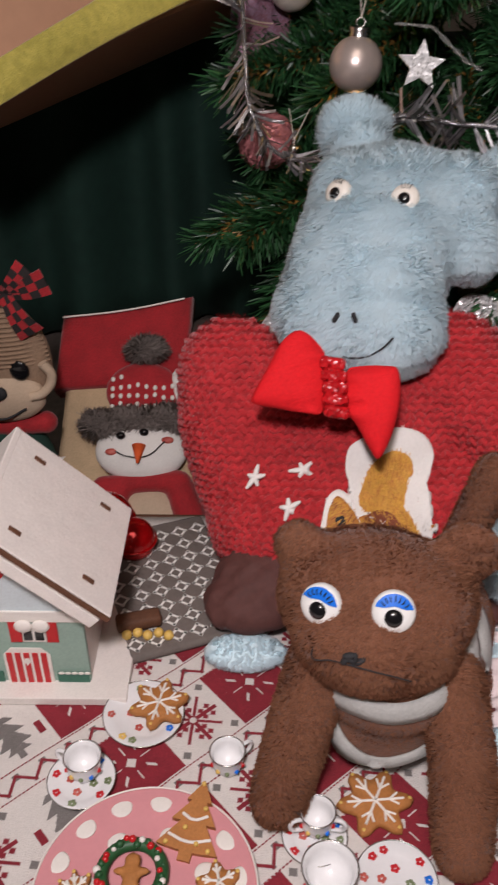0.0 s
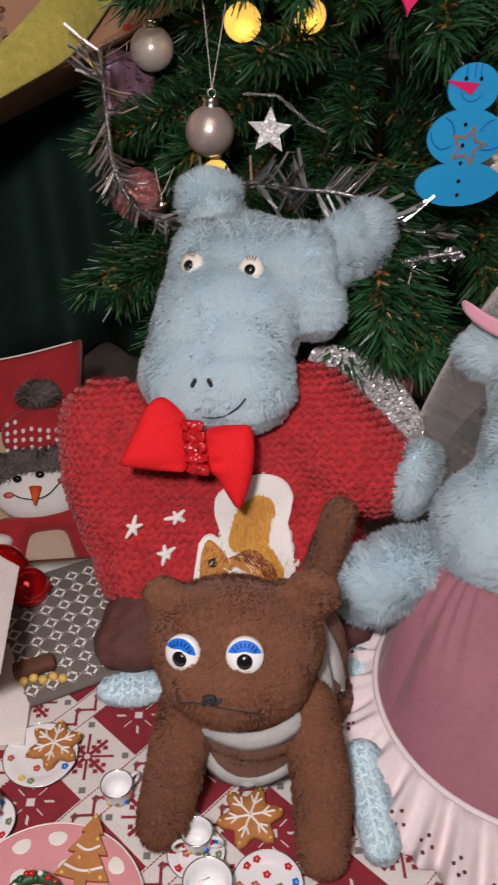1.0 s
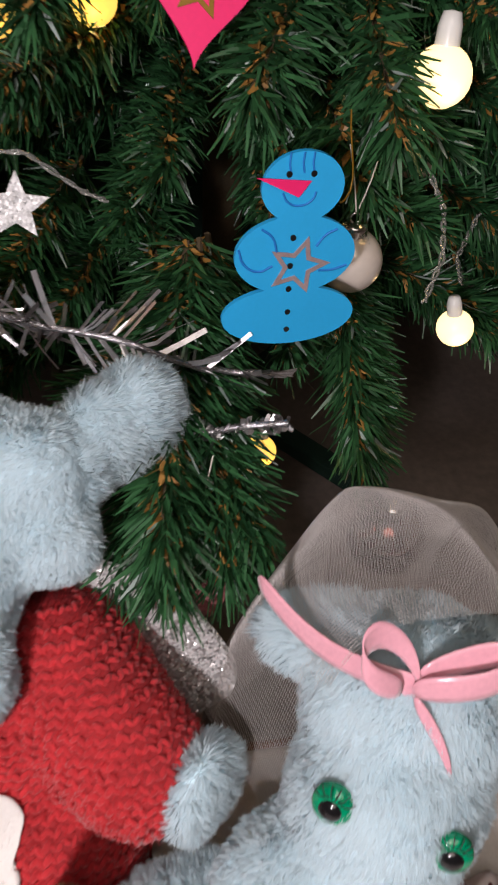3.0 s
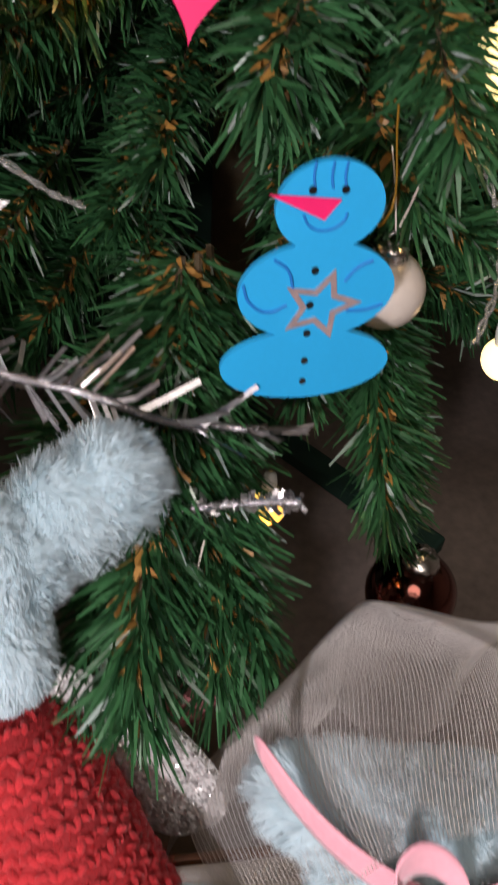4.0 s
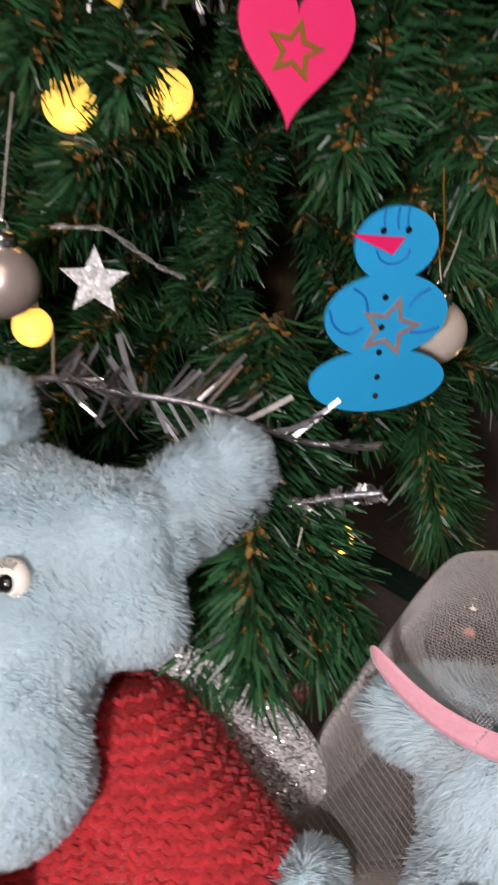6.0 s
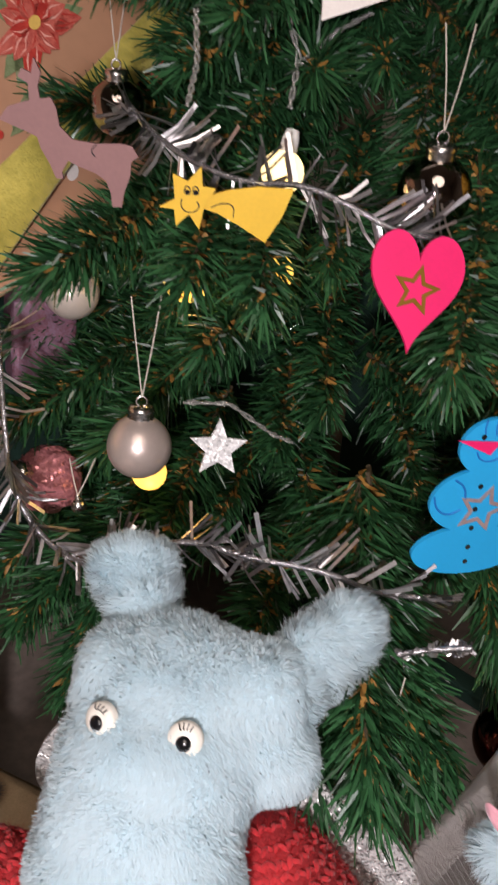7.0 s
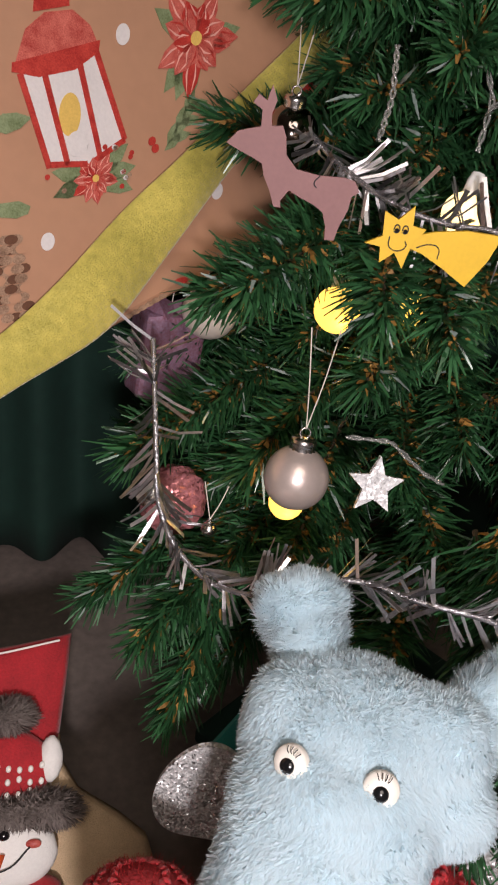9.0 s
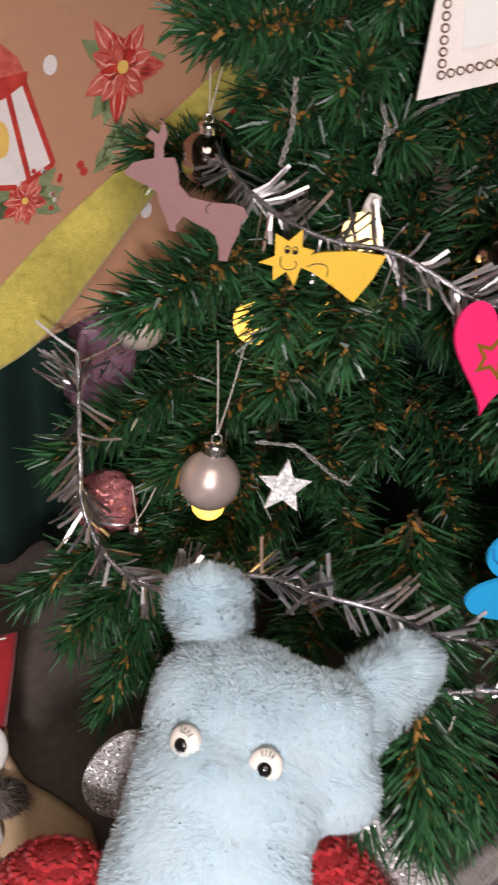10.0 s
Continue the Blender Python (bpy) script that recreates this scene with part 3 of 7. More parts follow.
def hippo_in_jumper():
    h = thing("plush_hippo", "light blue plush hippo in a red knitted jumper and brown trousers", "plush toy", "plush hippos", (0.085, 0.43, 0))
    # head: blunt muzzle, flat wide brow, a cheek that sticks out behind
    turn = face_turn(-27)
    b = bmesh.new()
    ball(b, (0.074, 0.441, 0.161), (0.050, 0.034, 0.031), turn=turn)
    ball(b, (0.079, 0.462, 0.177), (0.046, 0.037, 0.034), turn=turn)
    ball(b, (0.085, 0.478, 0.190), (0.046, 0.036, 0.034), turn=turn)
    ball(b, (0.096, 0.500, 0.200), (0.052, 0.034, 0.034), turn=turn)
    ball(b, (0.072, 0.518, 0.211), 0.022)
    ball(b, (0.104, 0.512, 0.218), (0.038, 0.022, 0.020), turn=turn)
    ball(b, (0.136, 0.497, 0.213), 0.023)
    ball(b, (0.140, 0.478, 0.192), 0.020)
    ball(b, (0.114, 0.512, 0.190), (0.038, 0.030, 0.030), turn=turn)
    skin = melt(b, 0.0032, 22)
    head = add("head", skin, "plush", h)
    fur("head_fur", skin, 190000, 0.0060, 0.0010, "plush_fur", head, 1, (-0.3, -0.6, -0.9), 0.5, 0.006, 0.4)
    # ears: one stands up, one is spread out sideways
    for balls, s, comb in (
            ((((0.078, 0.562, 0.233), (0.019, 0.010, 0.017)), ((0.082, 0.548, 0.222), (0.014, 0.011, 0.016)), ((0.086, 0.532, 0.212), (0.014, 0.012, 0.014))), 3, (-0.1, 0.2, 0.7)),
            ((((0.178, 0.520, 0.220), (0.014, 0.013, 0.020)), ((0.163, 0.512, 0.214), (0.015, 0.013, 0.021)), ((0.147, 0.502, 0.207), (0.016, 0.014, 0.020))), 4, (0.8, 0.2, 0.3))):
        b = bmesh.new()
        for c, r in balls:
            ball(b, c, r)
        ear = melt(b, 0.0028, 6)
        e = add("ear", ear, "plush", h, "fluffy pale blue ear")
        fur("ear_fur", ear, 40000, 0.0105, 0.00080, "plush_fur", e, s, comb, 0.6, 0.006, 0.55)
    for at, way in (((0.0981, 0.4650, 0.2226), (-0.25, -0.66, 0.6)), ((0.0639, 0.4822, 0.2195), (-0.55, -0.55, 0.55))):
        p, n = aim(skin, at)
        disc_eye(h, p + Vector(way).normalized() * 0.0030, way, 0.0078, 0.006, "iris", "black", 0.0036, 4, -0.0014, 0.95)
    for at, lean in (((0.0591, 0.4269, 0.1665), 0.6), ((0.0694, 0.4171, 0.1726), -0.5)):
        p, n = aim(skin, at)
        b = bmesh.new()
        for k in range(3):
            ball(b, p + n * 0.0040 + Vector((0.0012 * lean * k, 0, 0.0014 * k - 0.0014)), (0.0013, 0.0013, 0.0017), 10)
        add("nostril", b, "black_thread", head, "black embroidered nostril")
    pts = []
    for k in range(9):
        u = k / 8
        p, n = aim(skin, Vector((0.064, 0.4165, 0.1523)).lerp(Vector((0.088, 0.4073, 0.1683)), u) + Vector((0.001, -0.002, -0.0035)) * math.sin(math.pi * u))
        pts.append(p + n * 0.0044)
    tube("mouth", pts, 0.0005, "black_thread", head, "black stitched smile")
    # jumper
    b = bmesh.new()
    ball(b, (0.085, 0.445, 0.065), (0.078, 0.055, 0.066))
    ball(b, (0.078, 0.450, 0.103), (0.075, 0.045, 0.042))
    capsule(b, (0.003, 0.466, 0.113), (0.005, 0.446, 0.090), 0.034, 0.035, 4)
    capsule(b, (0.005, 0.446, 0.090), (0.018, 0.430, 0.060), 0.035, 0.038, 4)
    capsule(b, (0.134, 0.458, 0.116), (0.168, 0.412, 0.105), 0.039, 0.031, 6)
    ball(b, (0.054, 0.412, 0.040), (0.066, 0.050, 0.044))
    ball(b, (0.125, 0.408, 0.050), (0.044, 0.044, 0.044))
    ball(b, (0.118, 0.462, 0.128), (0.030, 0.026, 0.026))
    jumper = melt(b, 0.0036, 8)
    j = add("jumper", jumper, "knit_gap_shade", h, "red chunky knitted jumper")
    knit_skin("stitches", jumper, 0.0060, 0.0044, j, 5)
    fur("wool_fuzz", jumper, 36000, 0.0050, 0.00026, "wool_fuzz", j, 9, (0, 0, 0), 0.9, 0.004, 0.2)
    b = bmesh.new()
    ball(b, (0.194, 0.398, 0.108), (0.009, 0.021, 0.022), turn=face_turn(-35))
    cuff = melt(b, 0.003, 3)
    c = add("paw", cuff, "plush", h, "white fluffy paw")
    fur("paw_fur", cuff, 14000, 0.009, 0.0008, "plush_fur", c, 6, (0.2, 0, -0.3), 0.4, 0.006, 0.5)
    # trousers and feet
    for thigh, knee, f in (((0.046, 0.392, 0.030), (0.014, 0.358, 0.022), (0.012, 0.334, 0.007)), ((0.122, 0.405, 0.032), (0.142, 0.36, 0.026), (0.150, 0.337, 0.009))):
        b = bmesh.new()
        ball(b, thigh, (0.042, 0.038, 0.028))
        ball(b, Vector(thigh).lerp(Vector(knee), 0.55), (0.036, 0.030, 0.022))
        ball(b, knee, (0.028, 0.022, 0.016))
        leg = melt(b, 0.0032, 10)
        for v in leg.vertices:
            v.co += v.normal * (0.0010 * math.sin(v.co.x * 330 + v.co.z * 210) * math.sin(v.co.y * 260) + 0.0005 * math.sin(v.co.y * 620 - v.co.x * 300))
        add("trouser_leg", leg, "brown_cloth", h, "dark brown cloth trouser leg")
        b = bmesh.new()
        ball(b, f, (0.024, 0.013, 0.007))
        foot = melt(b, 0.0025, 3)
        fo = add("foot", foot, "plush", h)
        fur("foot_fur", foot, 9000, 0.0025, 0.0006, "plush_fur", fo, 8, (0, -0.5, -0.2), 0.3)
    # silver wings
    for c, tilt, long in (((0.046, 0.560, 0.082), 10, 1.0), ((0.178, 0.470, 0.112), -40, 1.55)):
        out = []
        for i in range(48):
            a = 2 * math.pi * i / 48
            r = 0.033 * (1 + 0.10 * math.cos(2 * a) + 0.07 * math.cos(3 * a + 1))
            out.append((r * math.cos(a) * 0.85, r * math.sin(a) * 1.15 * long))
        bm = slab(out, 0.004, Matrix.Translation(c) @ pose(0, 0, 0, -12, tilt, -14))
        add("wing", bm, "glitter", h, "silver glitter wing", smooth=False)
    # bow tie of folded felt
    bow = plate_frame((0.0575, 0.388, 0.152), (1, -0.06, 0), (0, 0.56, 0.83))
    for pts in ([(-5, 11), (-10, 20), (-19, 26), (-28, 20), (-35, 6), (-42, -8), (-42, -13), (-31, -15), (-15, -17), (-5, -15)],
                [(6, 5), (13, 8.5), (25, 9), (32.5, 7), (34, -8), (31, -25), (25, -39), (20, -35), (13, -23), (6, -13)]):
        bm = bmesh.new()
        out = [(x * 0.001, z * 0.001) for x, z in rounded(pts, 48)]
        n = len(out)
        sx = 1 if pts[0][0] > 0 else -1
        cx, cz = sum(p[0] for p in out) / n, sum(p[1] for p in out) / n
        rings = []
        for s, y in ((0.96, 0.0045), (1.0, 0.002), (1.0, -0.001), (0.96, -0.003), (0.86, -0.0048), (0.7, -0.0062), (0.5, -0.0072), (0.25, -0.0076)):
            ring = []
            for x, z in out:
                px, pz = cx + (x - cx) * s, cz + (z - cz) * s
                near = max(0.0, 1 - abs(px - sx * 0.006) / 0.022)
                ring.append(bm.verts.new((px, y - 0.0022 * near * math.sin(pz * 620) * (y < 0) + 0.003 * near * (y < 0), pz)))
            rings.append(ring)
        for a, c2 in zip(rings, rings[1:]):
            for i in range(n):
                bm.faces.new((a[i], a[(i + 1) % n], c2[(i + 1) % n], c2[i]))
        bm.faces.new(rings[-1])
        bm.faces.new(list(reversed(rings[0])))
        bmesh.ops.recalc_face_normals(bm, faces=bm.faces)
        bm.transform(bow)
        add("bow_loop", bm, "red_satin", h, "bright red felt bow loop")
    bm = bmesh.new()
    for k in range(5):
        box(bm, (0.0008 * (k - 2), -0.002 - 0.0012 * math.sin(math.pi * k / 4), 0.009 - 0.0062 * k), (0.0135, 0.007, 0.0068), Matrix.Rotation(radians(7), 4, "Y"), bevel=0.0022)
    bm.transform(bow)
    add("bow_knot", bm, "red_sequin", h, "red sequinned bow knot")
    # white yarn stars and the patch lie on the knit
    for at, r in (((0.0145, 0.4134, 0.0674), 0.0066), ((0.0441, 0.4016, 0.0847), 0.0066), ((0.0349, 0.3919, 0.0623), 0.0062)):
        p, n = aim(jumper, at)
        place = plate_frame(p, (1, 0, 0), (0, 0.62, 0.78))
        base = on_sheet("felt_star", star(0, 0, r * 0.62, r * 0.30, 5, 70 + at[0] * 900), place, 0.0024, "white_felt", h, jumper, "white yarn star", 0.0012)
        for k in range(5):
            a = radians(70 + at[0] * 900 + 72 * k + 9 * math.sin(k * 2.1 + at[0] * 300))
            le = r * (0.95 + 0.3 * math.sin(k * 3.7 + at[2] * 200))
            tube("yarn", [place @ Vector((math.cos(a) * le * f, -0.0036 + 0.0012 * f, math.sin(a) * le * f)) for f in (0, 0.55, 1)], 0.0015, "white_felt", base, res=2, taper=[1, 1.05, 0.55])
    o, n = aim(jumper, (0.0865, 0.385, 0.0713), (0.072, 0.028, 0.464))
    base = plate_frame(o, (1, 0.0, 0), (0, 0.707, 0.707))

    def px(*pts):
        return [((x - 300) / 2900, (1060 - y) / 2900) for x, y in pts]
    rim = rounded(px((246, 1000), (252, 965), (290, 945), (332, 934), (372, 944), (389, 972), (384, 1004), (374, 1036), (380, 1075), (384, 1110), (372, 1145), (354, 1186), (338, 1190), (312, 1174), (280, 1168), (240, 1164), (208, 1152), (199, 1128), (206, 1086), (216, 1048), (234, 1034), (252, 1044), (264, 1052), (256, 1030)), 90)
    patch = on_sheet("squirrel_patch", rim, base, 0.0028, "white_felt", h, jumper, "embroidered patch with an amber long-tailed shape")
    tail = rounded(px((268, 1058), (276, 1020), (292, 990), (322, 972), (350, 982), (354, 1008), (342, 1036), (340, 1060), (356, 1090), (364, 1118), (354, 1140), (340, 1110), (318, 1080), (290, 1072)), 50)
    head_o = rounded(px((212, 1110), (216, 1074), (230, 1046), (246, 1056), (262, 1078), (270, 1104), (256, 1132), (232, 1140), (214, 1130)), 36)
    body_o = rounded(px((262, 1084), (290, 1076), (318, 1092), (344, 1120), (350, 1150), (336, 1178), (306, 1164), (270, 1154), (252, 1130)), 40)
    back_o = rounded(px((276, 1080), (302, 1066), (330, 1080), (350, 1108), (352, 1136), (336, 1122), (314, 1096), (292, 1088)), 36)
    haunch = ellipse(*px((324, 1146))[0], 0.0085, 0.0095, 28)
    paw = ellipse(*px((264, 1150))[0], 0.0075, 0.0038, 20)
    chest = rounded(px((262, 1104), (282, 1098), (300, 1122), (296, 1150), (272, 1140)), 24)
    for out, lift, m in ((tail, 0.0010, "gold_thread"), (body_o, 0.0011, "amber_thread"), (head_o, 0.0013, "amber_thread"), (back_o, 0.0017, "rust_thread"), (haunch, 0.0019, "gold_thread"), (paw, 0.0020, "gold_thread"), (chest, 0.0018, "white_felt")):
        on_sheet("patch_layer", out, base, 0.0028 + lift, m, patch, jumper, "", 0.0009)
    threads = ((tail, 0.0012, "amber_thread", lambda x, z: 100 - 900 * x, 260), (tail, 0.0013, "gold_thread", lambda x, z: 100 - 900 * x, 260), (head_o, 0.0016, "gold_thread", lambda x, z: 30, 120), (head_o, 0.0016, "rust_thread", lambda x, z: 50, 40),
               (back_o, 0.0020, "rust_thread", lambda x, z: 120, 90), (back_o, 0.0021, "gold_thread", lambda x, z: 120, 30), (body_o, 0.0014, "gold_thread", lambda x, z: 130, 90), (body_o, 0.0014, "white_felt", lambda x, z: 130, 60),
               (haunch, 0.0022, "rust_thread", lambda x, z: 70, 50), (haunch, 0.0022, "amber_thread", lambda x, z: 70, 60), (rim, 0.0002, "white_felt", lambda x, z: 40 + 3000 * x, 350), (paw, 0.0023, "rust_thread", lambda x, z: 80, 14))
    for k, (out, lift, m, way, count) in enumerate(threads):
        thread_fill(out, base, 0.0040 + lift, m, patch, jumper, way, count, 60 + k)
    on_sheet("patch_eye", ellipse(*px((236, 1086))[0], 0.0030, 0.0032, 18), base, 0.0028 + 0.0020, "black_thread", patch, jumper, "black stitched spot", 0.0008)
    return h


hippo_in_jumper()


# ---- plush hippo in the mauve dress ----
def hippo_in_dress():
    h = thing("plush_hippo", "pale blue plush hippo in a mauve dress with a net veil", "plush toy", "plush hippos", (0.25, 0.33, 0))
    turn = face_turn(-24)
    b = bmesh.new()
    ball(b, (0.240, 0.344, 0.110), (0.045, 0.039, 0.038), turn=turn)
    ball(b, (0.252, 0.332, 0.104), (0.038, 0.034, 0.032), turn=turn)
    ball(b, (0.263, 0.370, 0.144), (0.036, 0.038, 0.043), turn=turn)
    ball(b, (0.276, 0.396, 0.172), (0.040, 0.036, 0.038), turn=turn)
    skin = melt(b, 0.0032, 14)
    head = add("head", skin, "plush", h)
    fur("head_fur", skin, 180000, 0.0072, 0.0010, "plush_fur", head, 21, (-0.4, -0.5, -0.8), 0.5, 0.007, 0.5)
    for tip, root, s, comb in (((0.234, 0.428, 0.181), (0.258, 0.408, 0.184), 22, (-0.8, 0.3, -0.3)), ((0.318, 0.385, 0.186), (0.298, 0.396, 0.184), 23, (0.8, 0.2, -0.2))):
        b = bmesh.new()
        capsule(b, tip, root, 0.009, 0.017, 5)
        ear = melt(b, 0.0028, 5)
        e = add("ear", ear, "plush", h, "fluffy pale blue ear")
        fur("ear_fur", ear, 20000, 0.0100, 0.0008, "plush_fur", e, s, comb, 0.4, 0.006, 0.5)
    for at, way in (((0.2392, 0.3615, 0.1702), (-0.5, -0.7, 0.45)), ((0.2765, 0.341, 0.1647), (-0.3, -0.8, 0.45))):
        p, n = aim(skin, at, (0.129, 0.138, 0.470))
        disc_eye(h, p + Vector(way).normalized() * 0.0042, way, 0.0078, 0.006, "iris", "green_eye", 0.0045, 6, -0.001, 1.5)
    for at in ((0.2258, 0.3095, 0.1452), (0.2385, 0.3036, 0.1417)):
        p, n = aim(skin, at, (0.129, 0.138, 0.470))
        b = bmesh.new()
        for k in range(2):
            ball(b, p + n * 0.0044 + Vector((0.0007 * k, 0, 0.0018 * k)), (0.0015, 0.0014, 0.0018), 10)
        add("nostril", b, "black_thread", head, "black embroidered nostril")
    pts = []
    for k in range(9):
        u = k / 8
        p, n = aim(skin, Vector((0.2334, 0.315, 0.0938)).lerp(Vector((0.268, 0.315, 0.0845)), u) + Vector((0, 0, -0.006)) * math.sin(math.pi * u), (0.129, 0.138, 0.470))
        pts.append(p + n * 0.0052)
    tube("mouth", pts, 0.0006, "black_thread", head, "black stitched smile")
    # arm, feet
    b = bmesh.new()
    capsule(b, (0.198, 0.358, 0.070), (0.176, 0.352, 0.072), 0.019, 0.0215, 4)
    capsule(b, (0.176, 0.352, 0.072), (0.160, 0.345, 0.070), 0.0215, 0.0195, 4)
    arm = melt(b, 0.003, 5)
    a = add("arm", arm, "plush", h, "fluffy pale blue arm")
    fur("arm_fur", arm, 42000, 0.0105, 0.0008, "plush_fur", a, 24, (-0.5, -0.1, -0.1), 0.55, 0.007, 0.6)
    for top, toe in (((0.141, 0.268, 0.0120), (0.140, 0.218, 0.0112)), ((0.32, 0.285, 0.013), (0.325, 0.215, 0.012))):
        b = bmesh.new()
        capsule(b, top, toe, 0.0110, 0.0105, 8)
        leg = melt(b, 0.003, 5)
        fo = add("leg", leg, "plush", h)
        fur("leg_fur", leg, 20000, 0.0022, 0.0007, "plush_fur", fo, 25, (0, -0.9, -0.2), 0.3)
    # skirt
    apex = Vector((0.245, 0.355, 0.090))
    verts, faces, n, m = [], [], 240, 40
    for jj in range(m):
        v = jj / (m - 1)
        for i in range(n):
            an = 2 * math.pi * i / n
            r0, r1 = 0.036, 0.093
            rr = r0 + (r1 - r0) * (v ** 0.62)
            crease = (1 - abs(math.sin(an * 5 + 1.7 * math.sin(an * 2 + 0.6) + 1.3 * v))) ** 2
            gather = math.sin(an * 31 + 2 * math.sin(an * 7)) * max(0.0, 1 - v * 1.9)
            fold = 1 + 0.05 * v * (1 - v) * math.sin(an * 9 + 2 * math.sin(an * 2)) - 0.13 * crease * v * (1 - v) + 0.035 * gather + 0.012 * math.sin(an * 17 + 9 * v) * v * (1 - v)
            c = Vector((0.247, 0.345, 0.092)).lerp(Vector((0.250, 0.297, 0.018)), v)
            verts.append((c.x + rr * fold * math.cos(an), c.y + rr * fold * math.sin(an), c.z + 0.020 * v * (1 - v) - 0.006 * crease * v * (1 - v)))
    for jj in range(m - 1):
        for i in range(n):
            k = (i + 1) % n
            faces.append((jj * n + i, (jj + 1) * n + i, (jj + 1) * n + k, jj * n + k))
    faces.append(tuple(range(n)))
    dress = raw("dress", verts, faces)
    add("dress", dress, "mauve_cloth", h, "mauve cotton dress")
    # eyelet ruffle
    n = 480
    verts, faces, holes = [], [], []
    for jj in range(7):
        v = jj / 6
        for i in range(n):
            an = 2 * math.pi * i / n
            wave = math.sin(an * 30 + 1.8 * math.sin(an * 5)) + 0.4 * math.sin(an * 61)
            sc = 0.0030 * abs(math.sin(an * 30)) * max(0.0, v - 0.6) / 0.4
            out = v + (0.12 * wave + 0.06 * math.sin(an * 11)) * v
            verts.append((0.250 + (0.0932 + 0.025 * out + sc) * math.cos(an), 0.297 - 0.006 * v + (0.0932 + (0.025 + 0.018 * (math.sin(an) < 0)) * out + sc) * math.sin(an), 0.0205 - 0.009 * v + 0.0062 * wave * v ** 0.7 + 0.003 * math.sin(an * 13) * v))
    for jj in range(6):
        for i in range(n):
            k = (i + 1) % n
            faces.append((jj * n + i, (jj + 1) * n + i, (jj + 1) * n + k, jj * n + k))
    ru = add("ruffle", raw("ruffle", verts, faces), "eyelet_cloth", h, "pale pink eyelet lace ruffle")
    ru.modifiers.new("s", "SOLIDIFY").thickness = 0.0008
    for i in range(40):
        an = 2 * math.pi * i / 40 + 0.06
        bm = bmesh.new()
        for da, dr in ((-0.025, 0.0), (0.0, 0.003), (0.025, 0.0), (0.0, -0.003)):
            kk = int(((an + da) % (2 * math.pi)) / (2 * math.pi) * n)
            p0 = Vector(verts[4 * n + kk])
            p1 = Vector(verts[5 * n + kk])
            c = p0.lerp(p1, 0.5 + dr * 200)
            ball(bm, c + Vector((0, 0, 0.0012)), (0.0011, 0.0011, 0.0010), 8)
        add("eyelet", bm, "eyelet_hole", ru)
    ring = [(0.250 + 0.0936 * math.cos(2 * math.pi * i / 40), 0.297 + 0.0936 * math.sin(2 * math.pi * i / 40), 0.0215) for i in range(40)]
    tube("piping", ring, 0.0018, "eyelet_cloth", h, "pale pink piping", 2, True)
    # veil of net
    gx, gz = 150, 140
    def veil_at(a, b):
        ridge = 1 - 0.18 * abs(math.sin(a * 4.2 + 0.7)) * b
        x = 0.280 + a * (0.062 + 0.026 * b) + 0.004 * math.sin(b * 9 + a * 5)
        y = 0.392 + 0.100 * math.sin(min(1.0, b * 1.1) * math.pi / 2) * ridge
        z = 0.231 + 0.003 * math.sin(b * 3.0) - 0.230 * max(0.0, b - 0.25) ** 1.8 - ((0.110 if a > 0 else 0.150) + 0.03 * b) * abs(a) ** 3.0 + 0.005 * math.sin(a * 9 + b * 4) * b
        return (x, y, z)
    bm = bmesh.new()
    grid = [[bm.verts.new(veil_at(2 * i / (gx - 1) - 1, k / (gz - 1))) for i in range(gx)] for k in range(gz)]
    for k in range(gz - 1):
        for i in range(gx - 1):
            bm.faces.new((grid[k][i], grid[k][i + 1], grid[k + 1][i + 1], grid[k + 1][i]))
    vo = add("veil", bm, "tulle", h, "fine beige net veil")
    w = vo.modifiers.new("w", "WIREFRAME")
    w.thickness, w.use_even_offset = 0.00022, False
    # ribbon with bow
    def ribbon(points, width, label="pink satin ribbon"):
        vs, fs = [], []
        for i, p in enumerate(points):
            p = Vector(p)
            vs += [p + Vector((0, 0.002, width / 2)), p + Vector((0, -0.002, -width / 2))]
            if i:
                k = 2 * i
                fs.append((k - 2, k, k + 1, k - 1))
        o = add("ribbon", raw("ribbon", vs, fs), "pink_satin", h, label)
        s = o.modifiers.new("s", "SUBSURF")
        s.levels = s.render_levels = 2
        o.modifiers.new("t", "SOLIDIFY").thickness = 0.0006
    ribbon([(0.219, 0.430, 0.212), (0.228, 0.414, 0.207), (0.240, 0.398, 0.206), (0.252, 0.387, 0.209), (0.264, 0.380, 0.210), (0.282, 0.376, 0.205), (0.302, 0.38, 0.20), (0.315, 0.392, 0.198)], 0.009)
    ribbon([(0.262, 0.378, 0.211), (0.250, 0.376, 0.219), (0.243, 0.382, 0.229), (0.252, 0.390, 0.233), (0.264, 0.386, 0.224), (0.268, 0.379, 0.213)], 0.010, "pink satin bow loop")
    ribbon([(0.264, 0.378, 0.211), (0.280, 0.372, 0.216), (0.296, 0.372, 0.220), (0.300, 0.380, 0.224), (0.284, 0.382, 0.219), (0.266, 0.380, 0.213)], 0.010, "pink satin bow loop")
    ribbon([(0.265, 0.376, 0.208), (0.274, 0.364, 0.197), (0.278, 0.357, 0.184)], 0.008, "pink satin ribbon end")
